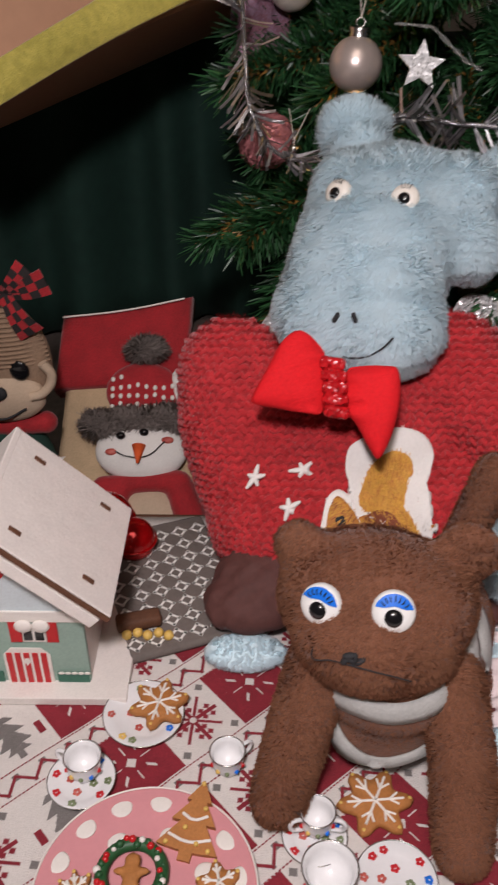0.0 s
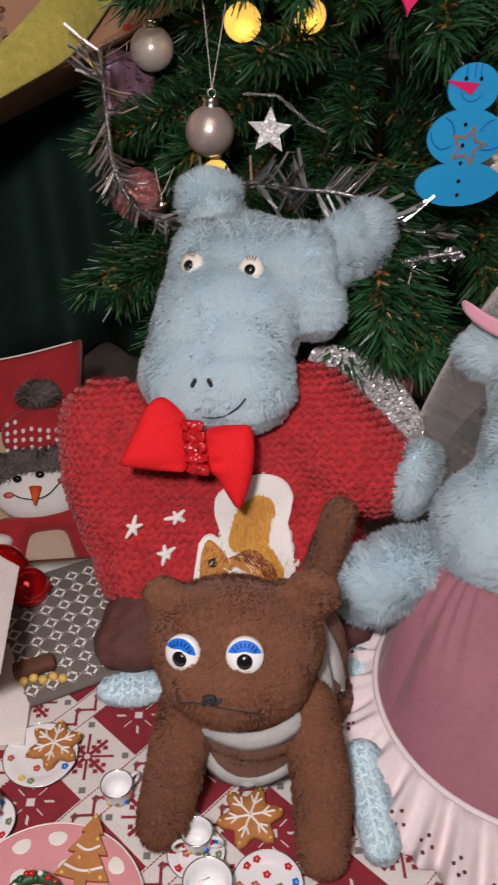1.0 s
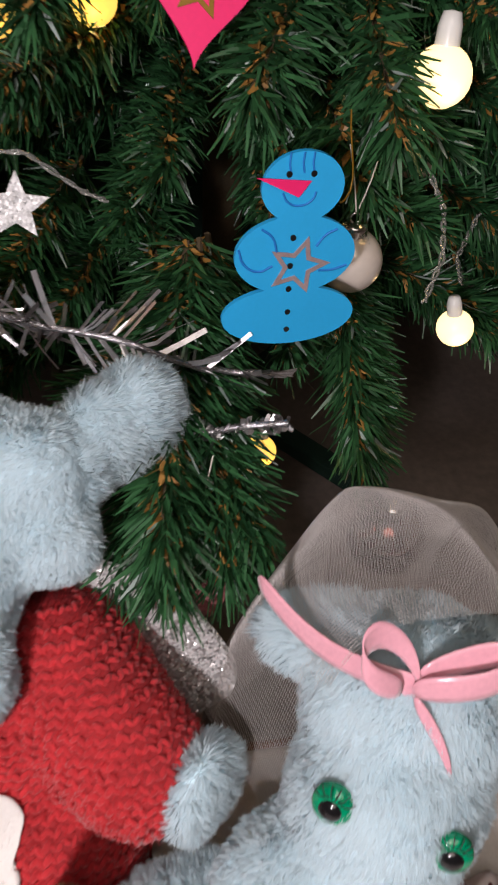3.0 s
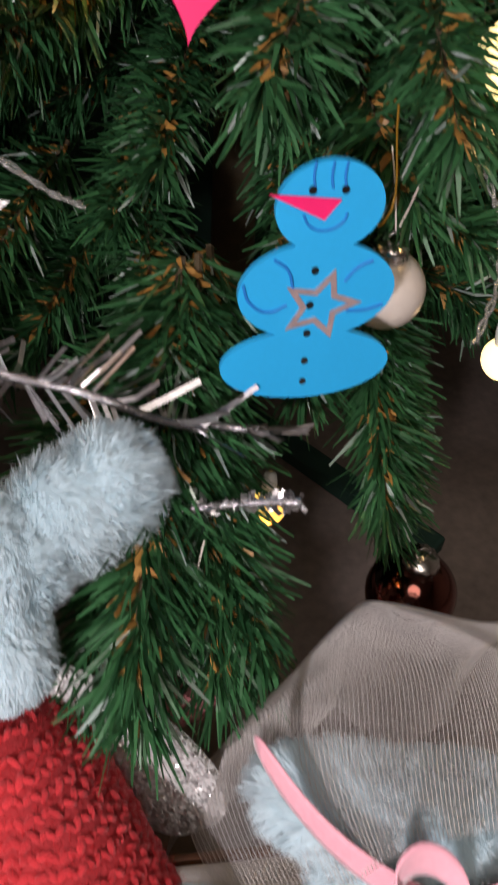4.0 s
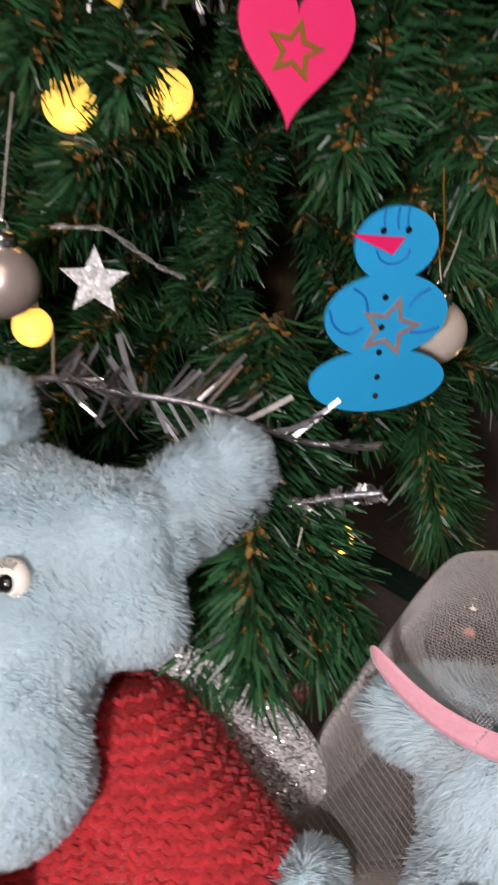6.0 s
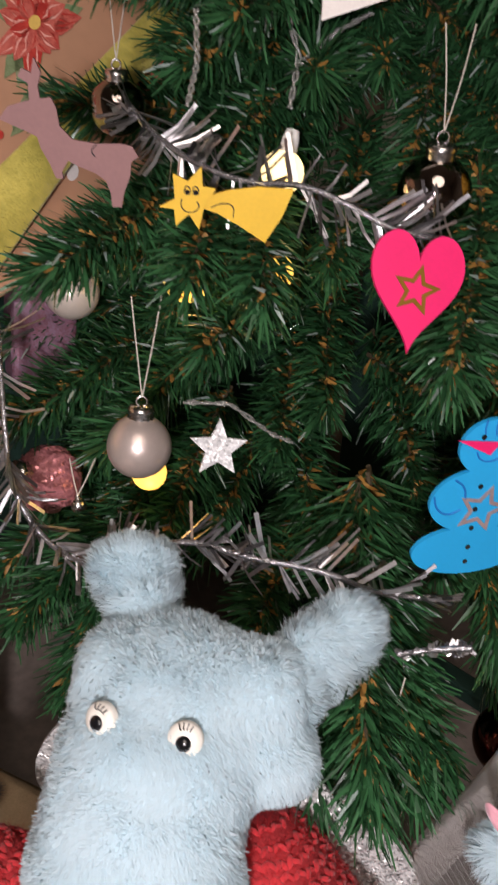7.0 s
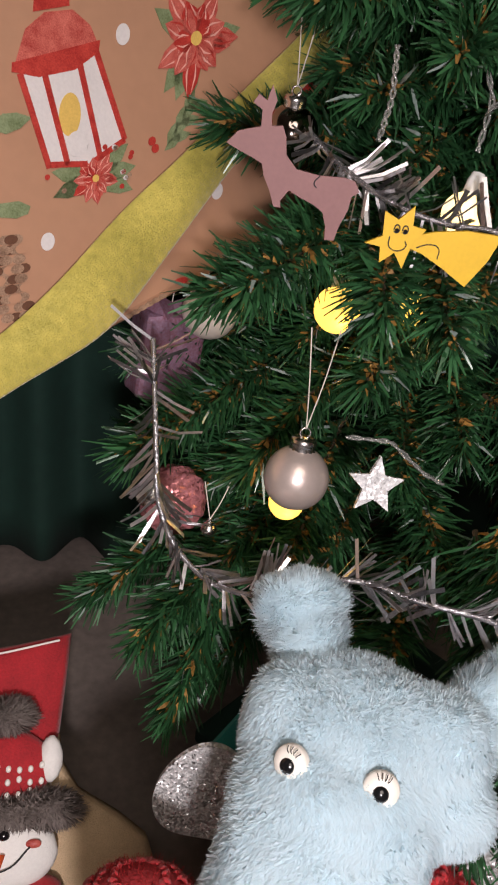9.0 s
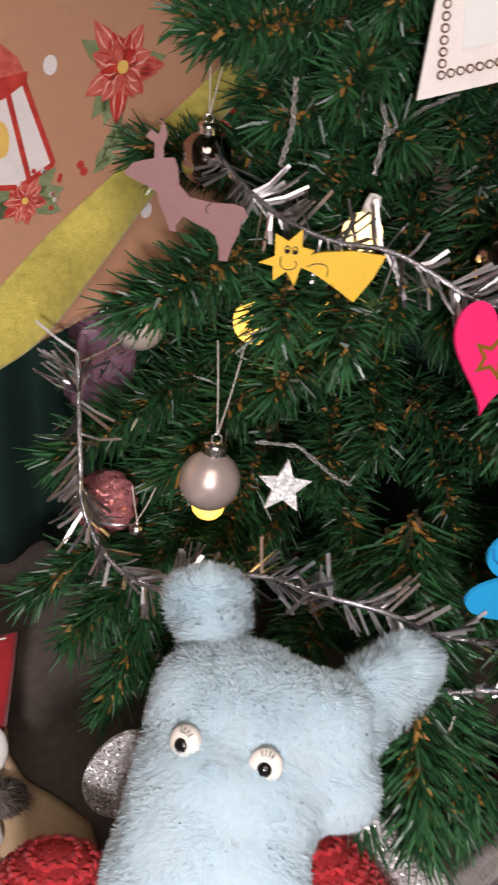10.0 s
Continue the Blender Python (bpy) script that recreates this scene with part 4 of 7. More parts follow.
    # pearls on a white cord, lying on the dress
    strand = [(0.2141, 0.275, 0.1312), (0.221, 0.275, 0.1168), (0.228, 0.275, 0.1032), (0.2334, 0.275, 0.0922), (0.2396, 0.275, 0.0857), (0.2453, 0.275, 0.0822), (0.2505, 0.275, 0.0817), (0.2551, 0.275, 0.0838), (0.2586, 0.275, 0.089), (0.262, 0.275, 0.098), (0.266, 0.275, 0.110)]
    lie = []
    for at in strand:
        p, n = aim(dress, at, (0.072, 0.028, 0.464))
        lie.append(p + (n if n.z > 0 else -n) * 0.0022)
    tube("cord", lie, 0.0005, "eyelet_cloth", h, "thin white necklace cord", 2)
    for i in range(9):
        u = 2 + 6 * i / 8
        k = min(int(u), len(lie) - 2)
        b = bmesh.new()
        ball(b, lie[k].lerp(lie[k + 1], u - k), 0.0024, 12)
        add("pearl", b, "pearl", h, "small white necklace pearl")


hippo_in_dress()


# ---- brown plush cat ----
def toy_cat():
    c = thing("plush_cat", "brown plush cat with blue-lidded eyes and grey stripes", "plush toy", at=(0.08, 0.28, 0))
    turn = face_turn(-14)
    b = bmesh.new()
    ball(b, (0.071, 0.281, 0.102), (0.045, 0.035, 0.031), turn=turn)
    ball(b, (0.066, 0.262, 0.098), (0.034, 0.025, 0.024), turn=turn)
    ball(b, (0.080, 0.266, 0.097), (0.028, 0.026, 0.026), turn=turn)
    for at, r in (((0.037, 0.296, 0.121), (0.013, 0.008, 0.013)), ((0.111, 0.289, 0.124), (0.015, 0.009, 0.015))):
        ball(b, at, r, turn=turn)
    skin = melt(b, 0.003, 5)
    head = add("head", skin, "brown_plush", c)
    fur("head_fur", skin, 60000, 0.0028, 0.00045, "brown_fur", head, 31, (-0.2, -0.3, -0.5), 0.6, 0.005, 0.4)
    b = bmesh.new()
    ball(b, (0.099, 0.312, 0.052), (0.039, 0.046, 0.042), turn=turn)
    ball(b, (0.079, 0.280, 0.058), (0.036, 0.030, 0.036), turn=turn)
    ball(b, (0.077, 0.268, 0.064), (0.032, 0.026, 0.026), turn=turn)
    ball(b, (0.076, 0.274, 0.038), (0.032, 0.027, 0.026), turn=turn)
    body = melt(b, 0.0034, 6)
    bo = add("body", body, "brown_plush", c)
    fur("body_fur", body, 26000, 0.0020, 0.0004, "brown_fur", bo, 32, (0, 0, -0.4), 0.4, 0.006, 0.3)
    for k, (a, m, e) in enumerate((((0.046, 0.268, 0.074), (0.036, 0.250, 0.042), (0.028, 0.238, 0.016)), ((0.106, 0.262, 0.070), (0.111, 0.240, 0.040), (0.109, 0.214, 0.017)))):
        b = bmesh.new()
        capsule(b, a, m, 0.0145, 0.0148, 5)
        capsule(b, m, e, 0.0148, 0.0132, 6)
        leg = melt(b, 0.003, 4)
        lo = add("front_leg", leg, "brown_plush", c)
        fur("leg_fur", leg, 22000, 0.0034, 0.00045, "brown_fur", lo, 33 + k, (0.2, 0, -0.5), 0.7, 0.004, 0.5)
    for f in ((0.062, 0.325, 0.016), (0.128, 0.318, 0.016)):
        b = bmesh.new()
        ball(b, f, (0.016, 0.030, 0.016))
        leg = melt(b, 0.003, 4)
        lo = add("hind_leg", leg, "brown_plush", c)
        fur("leg_fur", leg, 8000, 0.0020, 0.0004, "brown_fur", lo, 38, (0, 0, -0.4), 0.4)
    b = bmesh.new()
    capsule(b, (0.118, 0.345, 0.045), (0.128, 0.349, 0.085), 0.011, 0.0105, 6)
    capsule(b, (0.128, 0.349, 0.085), (0.137, 0.351, 0.122), 0.0105, 0.0098, 6)
    tail = melt(b, 0.0026, 4)
    to = add("tail", tail, "brown_plush", c)
    fur("tail_fur", tail, 12000, 0.0028, 0.0004, "brown_fur", to, 36, (0, 0, 0.2), 0.4, 0.005, 0.4)

    # grey felt stripes sewn round the chest and the flank
    def band(mids, wide, eye):
        eye = Vector(eye)
        k = len(mids)
        rows = []
        for i in range((k - 1) * 6 + 1):
            u = i / 6
            a = min(int(u), k - 2)
            f = u - a
            p0, p1, p2, p3 = (Vector(mids[min(max(a + j, 0), k - 1)]) for j in (-1, 0, 1, 2))
            m = 0.5 * ((2 * p1) + (p2 - p0) * f + (2 * p0 - 5 * p1 + 4 * p2 - p3) * f * f + (3 * p1 - p0 - 3 * p2 + p3) * f ** 3)
            rows.append(m)
        verts, faces = [], []
        for i, m in enumerate(rows):
            along = (rows[min(i + 1, len(rows) - 1)] - rows[max(i - 1, 0)]).normalized()
            view = (m - eye).normalized()
            across = along.cross(view).normalized()
            for s in (-0.5, -0.17, 0.17, 0.5):
                p, n = aim(body, m + across * wide * s, eye)
                if (p - m).length > 0.03:
                    p, n = on_nearest(body, m + across * wide * s)
                verts.append(p + n * (0.0030 if abs(s) < 0.4 else 0.0018))
            if i:
                for s in range(3):
                    q = 4 * i + s
                    faces.append((q - 4, q, q + 1, q - 3))
        ob = add("stripe", raw("stripe", verts, faces), "grey_felt", c, "light grey felt stripe")
        ob.modifiers.new("t", "SOLIDIFY").thickness = 0.0014
    front = (0.048, -0.013, 0.431)
    band([(0.0483, 0.255, 0.0787), (0.0607, 0.255, 0.0635), (0.0780, 0.255, 0.0555), (0.0954, 0.255, 0.0634), (0.1061, 0.255, 0.0871)], 0.0085, front)
    band([(0.0496, 0.255, 0.0585), (0.0586, 0.255, 0.0321), (0.0721, 0.255, 0.0178), (0.0874, 0.255, 0.0197), (0.1018, 0.255, 0.0318)], 0.0068, front)
    band([(0.1206, 0.280, 0.0108), (0.1204, 0.280, 0.0452), (0.1175, 0.280, 0.0714), (0.1129, 0.280, 0.0918)], 0.0078, front)
    band([(0.1345, 0.300, -0.0036), (0.1322, 0.300, 0.0333), (0.1273, 0.300, 0.0606), (0.1226, 0.300, 0.0750), (0.1147, 0.300, 0.0914)], 0.0068, front)
    for at, way in (((0.0452, 0.2571, 0.1232), (-0.42, -0.75, 0.45)), ((0.0731, 0.2480, 0.1290), (-0.10, -0.78, 0.5))):
        p, n = aim(skin, at)
        disc_eye(c, p + n * 0.0012, way, 0.0090, 0.006, "iris", "blue_enamel", 0.0040, 7, -0.0020, 0.8)
    p, n = aim(skin, (0.0564, 0.2419, 0.1062))
    b = bmesh.new()
    for k in range(7):
        ball(b, p + n * 0.0014 + Vector((0.0052 * math.cos(k * 2.4) * (k / 7), 0, 0.0028 * math.sin(k * 2.4) * (k / 7) + 0.0006)), (0.0030, 0.0016, 0.0012), 10, Matrix.Rotation(k * 0.5, 4, "Y"))
    add("nose", b, "black_thread", head, "black stitched nose")
    pts = []
    for k in range(7):
        u = k / 6
        p2, n2 = aim(skin, Vector((0.034, 0.250, 0.106)).lerp(Vector((0.080, 0.240, 0.097)), u) + Vector((0, 0, -0.003)) * math.sin(math.pi * u))
        pts.append(p2 + n2 * 0.0020)
    tube("mouth", pts, 0.0003, "black_thread", head, "black stitched mouth")


toy_cat()

# ---- the tree ----
AXIS = Vector((0.27, 0.92, 0))


def tree_radius(z):
    return 0.345 - 0.36 * (z - 0.26)


def twig_mesh(seed, length=0.17, needles=900):
    """A wired twig: stem, dark green needles, a few tan ones by the stem and some frosted ones."""
    rng = random.Random(seed)
    verts, faces, slots = [], [], []
    bend = [rng.uniform(-0.02, 0.02), rng.uniform(-0.02, 0.02)]

    def axis(u):
        return Vector((bend[0] * u * u, bend[1] * u * u, length * u))
    ring = 5
    for k in range(8):
        c = axis(k / 7)
        for i in range(ring):
            a = 2 * math.pi * i / ring
            r = 0.0020 - 0.0010 * k / 7
            verts.append((c.x + r * math.cos(a), c.y + r * math.sin(a), c.z))
    for k in range(7):
        for i in range(ring):
            j = (i + 1) % ring
            faces.append((k * ring + i, k * ring + j, (k + 1) * ring + j, (k + 1) * ring + i))
            slots.append(2)
    for n in range(needles):
        u = rng.random() ** 0.85
        c = axis(u)
        tan = rng.random() < 0.17
        frost = not tan and rng.random() < 0.03
        le = rng.uniform(0.026, 0.046) * (1 - 0.25 * u) * (0.45 if tan else 1)
        a = rng.uniform(0, 2 * math.pi)
        lean = rng.uniform(0.55, 1.05) - 0.35 * max(0, u - 0.8) / 0.2
        d = Vector((math.cos(a) * math.sin(lean), math.sin(a) * math.sin(lean), math.cos(lean)))
        d = (d + Vector((rng.gauss(0, 0.06), rng.gauss(0, 0.06), rng.gauss(0, 0.06)))).normalized()
        s = d.cross(Vector((rng.gauss(0, 1), rng.gauss(0, 1), rng.gauss(0, 1)))).normalized()
        w = rng.uniform(0.0008, 0.0012) * (1.5 if tan else 1)
        curl = d.cross(s) * rng.uniform(-0.004, 0.004)
        p0, p1, p2 = c, c + d * le * 0.55 + curl, c + d * le
        k = len(verts)
        verts += [p0 - s * w * 0.6, p0 + s * w * 0.6, p1 + s * w, p1 - s * w, p2 + s * w * 0.35, p2 - s * w * 0.35]
        faces += [(k, k + 1, k + 2, k + 3), (k + 3, k + 2, k + 4, k + 5)]
        slots += [1 if tan else 3 if frost else 0] * 2
    me = raw("twig", verts, faces, False)
    for n in ("needle", "needle_tan", "stem", "frost"):
        me.materials.append(MAT[n])
    me.polygons.foreach_set("material_index", slots)
    return me


def christmas_tree():
    t = thing("christmas_tree", "artificial green christmas tree with dense wired needle branches", "christmas tree", at=(AXIS.x, AXIS.y, FLOOR))
    tube("trunk", [(AXIS.x, AXIS.y, FLOOR), (AXIS.x, AXIS.y, 0.4), (AXIS.x, AXIS.y, 1.15)], 0.018, "stem", t, "dark wired tree trunk")
    kinds = [twig_mesh(s) for s in range(9)]
    rng = random.Random(11)

    def branch(tip, root=None, kind=None):
        tip = Vector(tip)
        if root is None:
            root = Vector((AXIS.x, AXIS.y, tip.z + 0.02))
        d = (tip - Vector(root)).normalized()
        ob = new("branch", kinds[rng.randrange(9) if kind is None else kind])
        base = tip - d * 0.17
        q = d.to_track_quat("Z", "Y")
        ob.matrix_world = Matrix.Translation(base) @ q.to_matrix().to_4x4() @ Matrix.Rotation(rng.uniform(0, 6.28), 4, "Z")
        ob.parent = t
        ob.matrix_parent_inverse = t.matrix_world.inverted()

    HUNG = ((0.044, 0.777, 0.292), (0.211, 0.581, 0.343), (0.360, 0.715, 0.244), (0.407, 0.690, 0.126), (0.348, 0.602, 0.010), (0.246, 0.672, 0.392), (0.168, 0.702, 0.394), (0.079, 0.770, 0.412))
    # tiers of branches, densest on the side that faces the table
    for lev in range(15):
        z = 0.085 + lev * 0.047
        n = 12
        for i in range(n):
            a = radians(150 + 205 * (i + 0.5 * (lev % 2) + rng.uniform(-0.25, 0.25)) / n)
            zz = z + rng.uniform(-0.02, 0.02)
            r = tree_radius(zz) - 0.028 - rng.uniform(0, 0.035)
            tip = AXIS + Vector((math.cos(a) * r, math.sin(a) * r, zz))
            if tip.z > 0.26 and tip.x < 0.035 + 0.05 * (tip.z > 0.4):
                continue
            if tip.x < -0.018:
                continue
            if any(abs(tip.x - x) < 0.034 and abs(tip.z - h) < 0.034 and tip.y < y + 0.03 for x, y, h in HUNG):
                continue
            if tip.z < 0.17 and 0.16 < tip.x < 0.48 and tip.y < 0.66:
                continue
            if 0.14 < tip.x < 0.27 and 0.21 < tip.z < 0.36:
                if rng.random() < 0.6:
                    continue
                tip = tip + Vector((math.cos(a), math.sin(a), 0)) * -0.085
            if 0.33 < tip.x < 0.42 and 0.10 < tip.z < 0.27 and tip.y < 0.76:
                continue
            if any(abs(tip.x - x) < 0.022 and abs(tip.z - h) < 0.022 for x, h in ((0.116, 0.330), (0.170, 0.334))):
                continue
            root = AXIS + Vector((math.cos(a + rng.uniform(-0.5, 0.5)) * 0.1, math.sin(a) * 0.1, zz + rng.uniform(-0.02, 0.09)))
            branch(tip, root)
        for i in range(6):
            a = radians(150 + 205 * (i + rng.uniform(0, 1)) / 6)
            r = tree_radius(z) - 0.12
            tip = AXIS + Vector((math.cos(a) * r, math.sin(a) * r, z + 0.02))
            branch(tip, AXIS + Vector((0, 0, z + 0.07)))
    for lev in range(6):
        for i in range(4):
            a = radians(10 + 130 * i / 3)
            z = 0.12 + lev * 0.14
            r = tree_radius(z) - 0.03
            branch(AXIS + Vector((math.cos(a) * r, math.sin(a) * r, z)))
    # branches that stand out singly
    branch((0.188, 0.474, 0.150), (0.206, 0.60, 0.215))
    branch((0.166, 0.484, 0.157), (0.20, 0.60, 0.205))
    branch((0.216, 0.494, 0.148), (0.21, 0.62, 0.200))
    branch((0.176, 0.478, 0.165), (0.205, 0.60, 0.225))
    branch((0.202, 0.482, 0.158), (0.215, 0.60, 0.220))
    branch((0.225, 0.505, 0.142), (0.225, 0.63, 0.215))
    branch((0.258, 0.575, 0.330), (0.285, 0.70, 0.385))
    branch((0.288, 0.580, 0.318), (0.30, 0.70, 0.375))
    branch((0.236, 0.602, 0.318), (0.26, 0.70, 0.37))
    branch((0.345, 0.600, 0.085), (0.32, 0.72, 0.18))
    branch((0.320, 0.595, 0.110), (0.31, 0.72, 0.20))
    branch((-0.020, 0.690, 0.125), (0.08, 0.76, 0.16))
    branch((-0.014, 0.705, 0.235), (0.09, 0.78, 0.25))
    branch((0.026, 0.630, 0.075), (0.09, 0.74, 0.17))
    branch((0.015, 0.640, 0.115), (0.09, 0.76, 0.17))
    branch((0.036, 0.680, 0.362), (0.15, 0.78, 0.37))
    branch((0.060, 0.655, 0.360), (0.14, 0.77, 0.38))
    branch((0.100, 0.640, 0.350), (0.15, 0.77, 0.39))
    branch((0.140, 0.635, 0.348), (0.17, 0.77, 0.39))
    branch((0.075, 0.76, 0.480), (0.18, 0.84, 0.49))
    branch((0.080, 0.72, 0.49), (0.19, 0.82, 0.50))
    branch((0.140, 0.69, 0.485), (0.21, 0.81, 0.50))


christmas_tree()


# ---- tinsel ----
def tinsel(points, label, seed, blade=0.028, step=0.0034, wild=1.0):
    t = thing("tinsel_garland", label, "garland", "tinsel on the tree", points[0])
    tube("cord", [(x, y - 0.008, z + 0.004) for x, y, z in points], 0.0017, "tinsel_cord", t, "shiny silver cord", 2)
    rng = random.Random(seed)
    thick = 3
    verts, faces = [], []
    points = [(x, y - 0.008, z + 0.004) for x, y, z in points]
    pts = [Vector(p) for p in points]
    burst, side, left = 0.0, 0.5, 0
    for a, b in zip(pts, pts[1:]):
        n = max(1, int((b - a).length / step))
        ax = (b - a).normalized()
        s0 = ax.orthogonal().normalized()
        s1 = ax.cross(s0)
        for i in range(n):
            p = a.lerp(b, (i + rng.random()) / n)
            if left <= 0:
                left = rng.randrange(2, 6)
                burst, side = rng.uniform(0, 6.28), rng.choice((0.35, 0.7, 0.9, -0.4))
                thick = rng.choice((0, 3, 4, 5))
            left -= 1
            for _ in range(max(1, thick) if wild > 0.5 else 4):
                an = burst + rng.gauss(0, 0.35) * wild + rng.choice((0, 0, 0, 3.1)) * (wild > 0.5)
                d = (s0 * math.cos(an) + s1 * math.sin(an) + ax * (side + rng.gauss(0, 0.12))).normalized()
                tw = rng.uniform(0.3, 2.6)
                w = (ax.cross(d).normalized() * math.cos(tw) + d.cross(ax.cross(d)).normalized() * math.sin(tw)) * rng.uniform(0.0007, 0.0013)
                le = blade * rng.uniform(0.6, 1.15)
                k = len(verts)
                q = p + d * le
                m = p + d * le * 0.5 + Vector((0, 0, rng.uniform(-0.003, 0.001)))
                verts += [p - w, p + w, m + w, m - w, q + w, q - w]
                faces += [(k, k + 1, k + 2, k + 3), (k + 3, k + 2, k + 4, k + 5)]
    o = add("foil_fringe", raw("foil_fringe", verts, faces, False), "tinsel", t, "cut silver foil strips")
    o["kind"] = "stuff"


tinsel([(0.004, 0.715, 0.300), (0.006, 0.690, 0.275), (0.008, 0.668, 0.250), (0.011, 0.652, 0.226), (0.026, 0.636, 0.202), (0.050, 0.612, 0.200), (0.078, 0.592, 0.220),
        (0.104, 0.582, 0.236), (0.140, 0.566, 0.236), (0.175, 0.554, 0.234), (0.195, 0.552, 0.224), (0.215, 0.556, 0.212)], "silver foil tinsel garland draped over the lower branches", 3)
tinsel([(0.215, 0.566, 0.206), (0.228, 0.566, 0.202), (0.240, 0.562, 0.204)], "silver foil tinsel end in a thick tuft", 4, 0.024, 0.0022, 0.35)
tinsel([(0.085, 0.755, 0.415), (0.100, 0.725, 0.405), (0.122, 0.700, 0.396), (0.148, 0.683, 0.392), (0.172, 0.670, 0.394), (0.195, 0.655, 0.388), (0.215, 0.645, 0.380), (0.245, 0.64, 0.376)], "silver foil tinsel garland across the upper branches", 5)
tinsel([(0.205, 0.535, 0.191), (0.226, 0.532, 0.197), (0.248, 0.527, 0.202)], "thin twisted silver tinsel wire", 6, 0.005, 0.0016)


# ---- baubles ----
def bauble(c, r, m, label, string=0.05, lean=(0, 0), cap="silver_cap", ridged=False):
    b = thing("bauble", label, "bauble", "baubles on the tree", c)
    me = lathe([(r * math.sin(math.pi * k / 24) * (1 if not ridged else 1), -r * math.cos(math.pi * k / 24)) for k in range(25)], 40)
    if ridged:
        for v in me.vertices:
            a = math.atan2(v.co.y, v.co.x)
            f = 1 + 0.06 * math.cos(a * 12) * (1 - abs(v.co.z / r) ** 3)
            v.co.x, v.co.y = v.co.x * f, v.co.y * f
    tilt = Matrix.Translation(c) @ pose(0, 0, 0, lean[0], lean[1], 0)
    me.transform(tilt)
    add("ball", me, m, b)
    prof = [(r * 0.39, r * 0.90), (r * 0.38, r * 1.10), (r * 0.40, r * 1.16), (r * 0.36, r * 1.28), (0.0002, r * 1.31)]
    cp = lathe(prof, 24)
    for v in cp.vertices:
        a = math.atan2(v.co.y, v.co.x)
        f = 1 + 0.05 * math.cos(a * 12)
        v.co.x, v.co.y = v.co.x * f, v.co.y * f
    cp.transform(tilt)
    cap_ob = add("cap", cp, cap, b, "crimped silver cap")
    ring = [tilt @ Vector((r * 0.16 * math.cos(a), 0, r * 1.44 + r * 0.16 * math.sin(a))) for a in [i * 0.7854 for i in range(8)]]
    tube("ring", ring, 0.0006, "silver_cap", cap_ob, res=1, cyclic=True)
    if string:
        top = tilt @ Vector((0, 0, r * 1.56))
        for dx in (-0.004, 0.012):
            tube("string", [top, top + Vector((dx * 0.5, 0.004, string * 0.5)), top + Vector((dx, 0.012, string))], 0.0004, "silk_thread", b, "thin hanging thread", 1)


bauble((0.084, 0.635, 0.260), 0.0182, "champagne", "matt champagne bauble hanging by a thread", 0.055, (-14, 5))
bauble((0.044, 0.777, 0.292), 0.0185, "white_pearl", "pearly cream bauble under the branches", 0.0)
bauble((0.024, 0.705, 0.190), 0.0225, "pink_glass", "pink glittery ridged glass bauble", 0.0, (30, -50), ridged=True)
bauble((0.079, 0.770, 0.412), 0.0165, "dark_mirror", "dark mirrored glass bauble with a silver cap", 0.06)
bauble((0.360, 0.715, 0.244), 0.0187, "champagne", "matt grey champagne bauble", 0.04)
bauble((0.292, 0.600, 0.240), 0.0165, "white_pearl", "cream bauble tucked behind a paper ornament", 0.03)
bauble((0.348, 0.602, 0.010), 0.0280, "brown_mirror", "shiny dark brown mirrored bauble", 0.0)
bauble((0.200, 0.500, 0.116), 0.0190, "pink_glass", "pink ridged bauble behind the plush toys", 0.05, ridged=True)
bauble((0.246, 0.672, 0.392), 0.0200, "dark_mirror", "dark mirrored bauble with a silver cap", 0.05)
bauble((0.045, 0.672, 0.192), 0.005, "silver_cap", "tiny silver bell bauble", 0.02)


# ---- flat foam ornaments ----
def flat_ornament(name, label, outline, m, place, thick=0.0022, kind="foam ornament"):
    o = thing(name, label, kind, "craft ornaments on the tree", place.translation)
    add("cutout", slab(outline, thick, place), m, o, smooth=False)
    return o


def inlay(o, outline, m, place, lift=0.0006, label="", name="inlay", thick=0.0005):
    add(name, slab(outline, thick, place @ Matrix.Translation((0, -lift, 0))), m, o, label, smooth=False)


def stroke(o, pts, r, m, place, label=""):
    tube("pen_line", [place @ Vector((x, -0.0001, z)) for x, z in pts], r, m, o, label, 1)


def star_ring(cx, cz, ro, ri, w, turn):
    """Outline strips of a star, as quads."""
    a, b = star(cx, cz, ro, ri, 5, turn), star(cx, cz, ro - w * 2.0, ri - w, 5, turn)
    return [[a[i], a[(i + 1) % 10], b[(i + 1) % 10], b[i]] for i in range(10)]


def union_outline(parts, n=220):
    """The outline seen from inside of overlapping ellipses stacked in a column."""
    right, left = [], []
    zs = [p[1] + p[3] for p in parts] + [p[1] - p[3] for p in parts]
    lo, hi = min(zs), max(zs)
    for k in range(n):
        z = lo + (hi - lo) * (0.5 - 0.5 * math.cos(math.pi * k / (n - 1)))
        z = min(max(z, lo + 1e-6), hi - 1e-6)
        xs = [(cx - rx * math.sqrt(1 - ((z - cz) / rz) ** 2), cx + rx * math.sqrt(1 - ((z - cz) / rz) ** 2)) for cx, cz, rx, rz in parts if abs(z - cz) < rz]
        left.append((min(x for x, _ in xs), z))
        right.append((max(x for _, x in xs), z))
    return right + left[::-1]


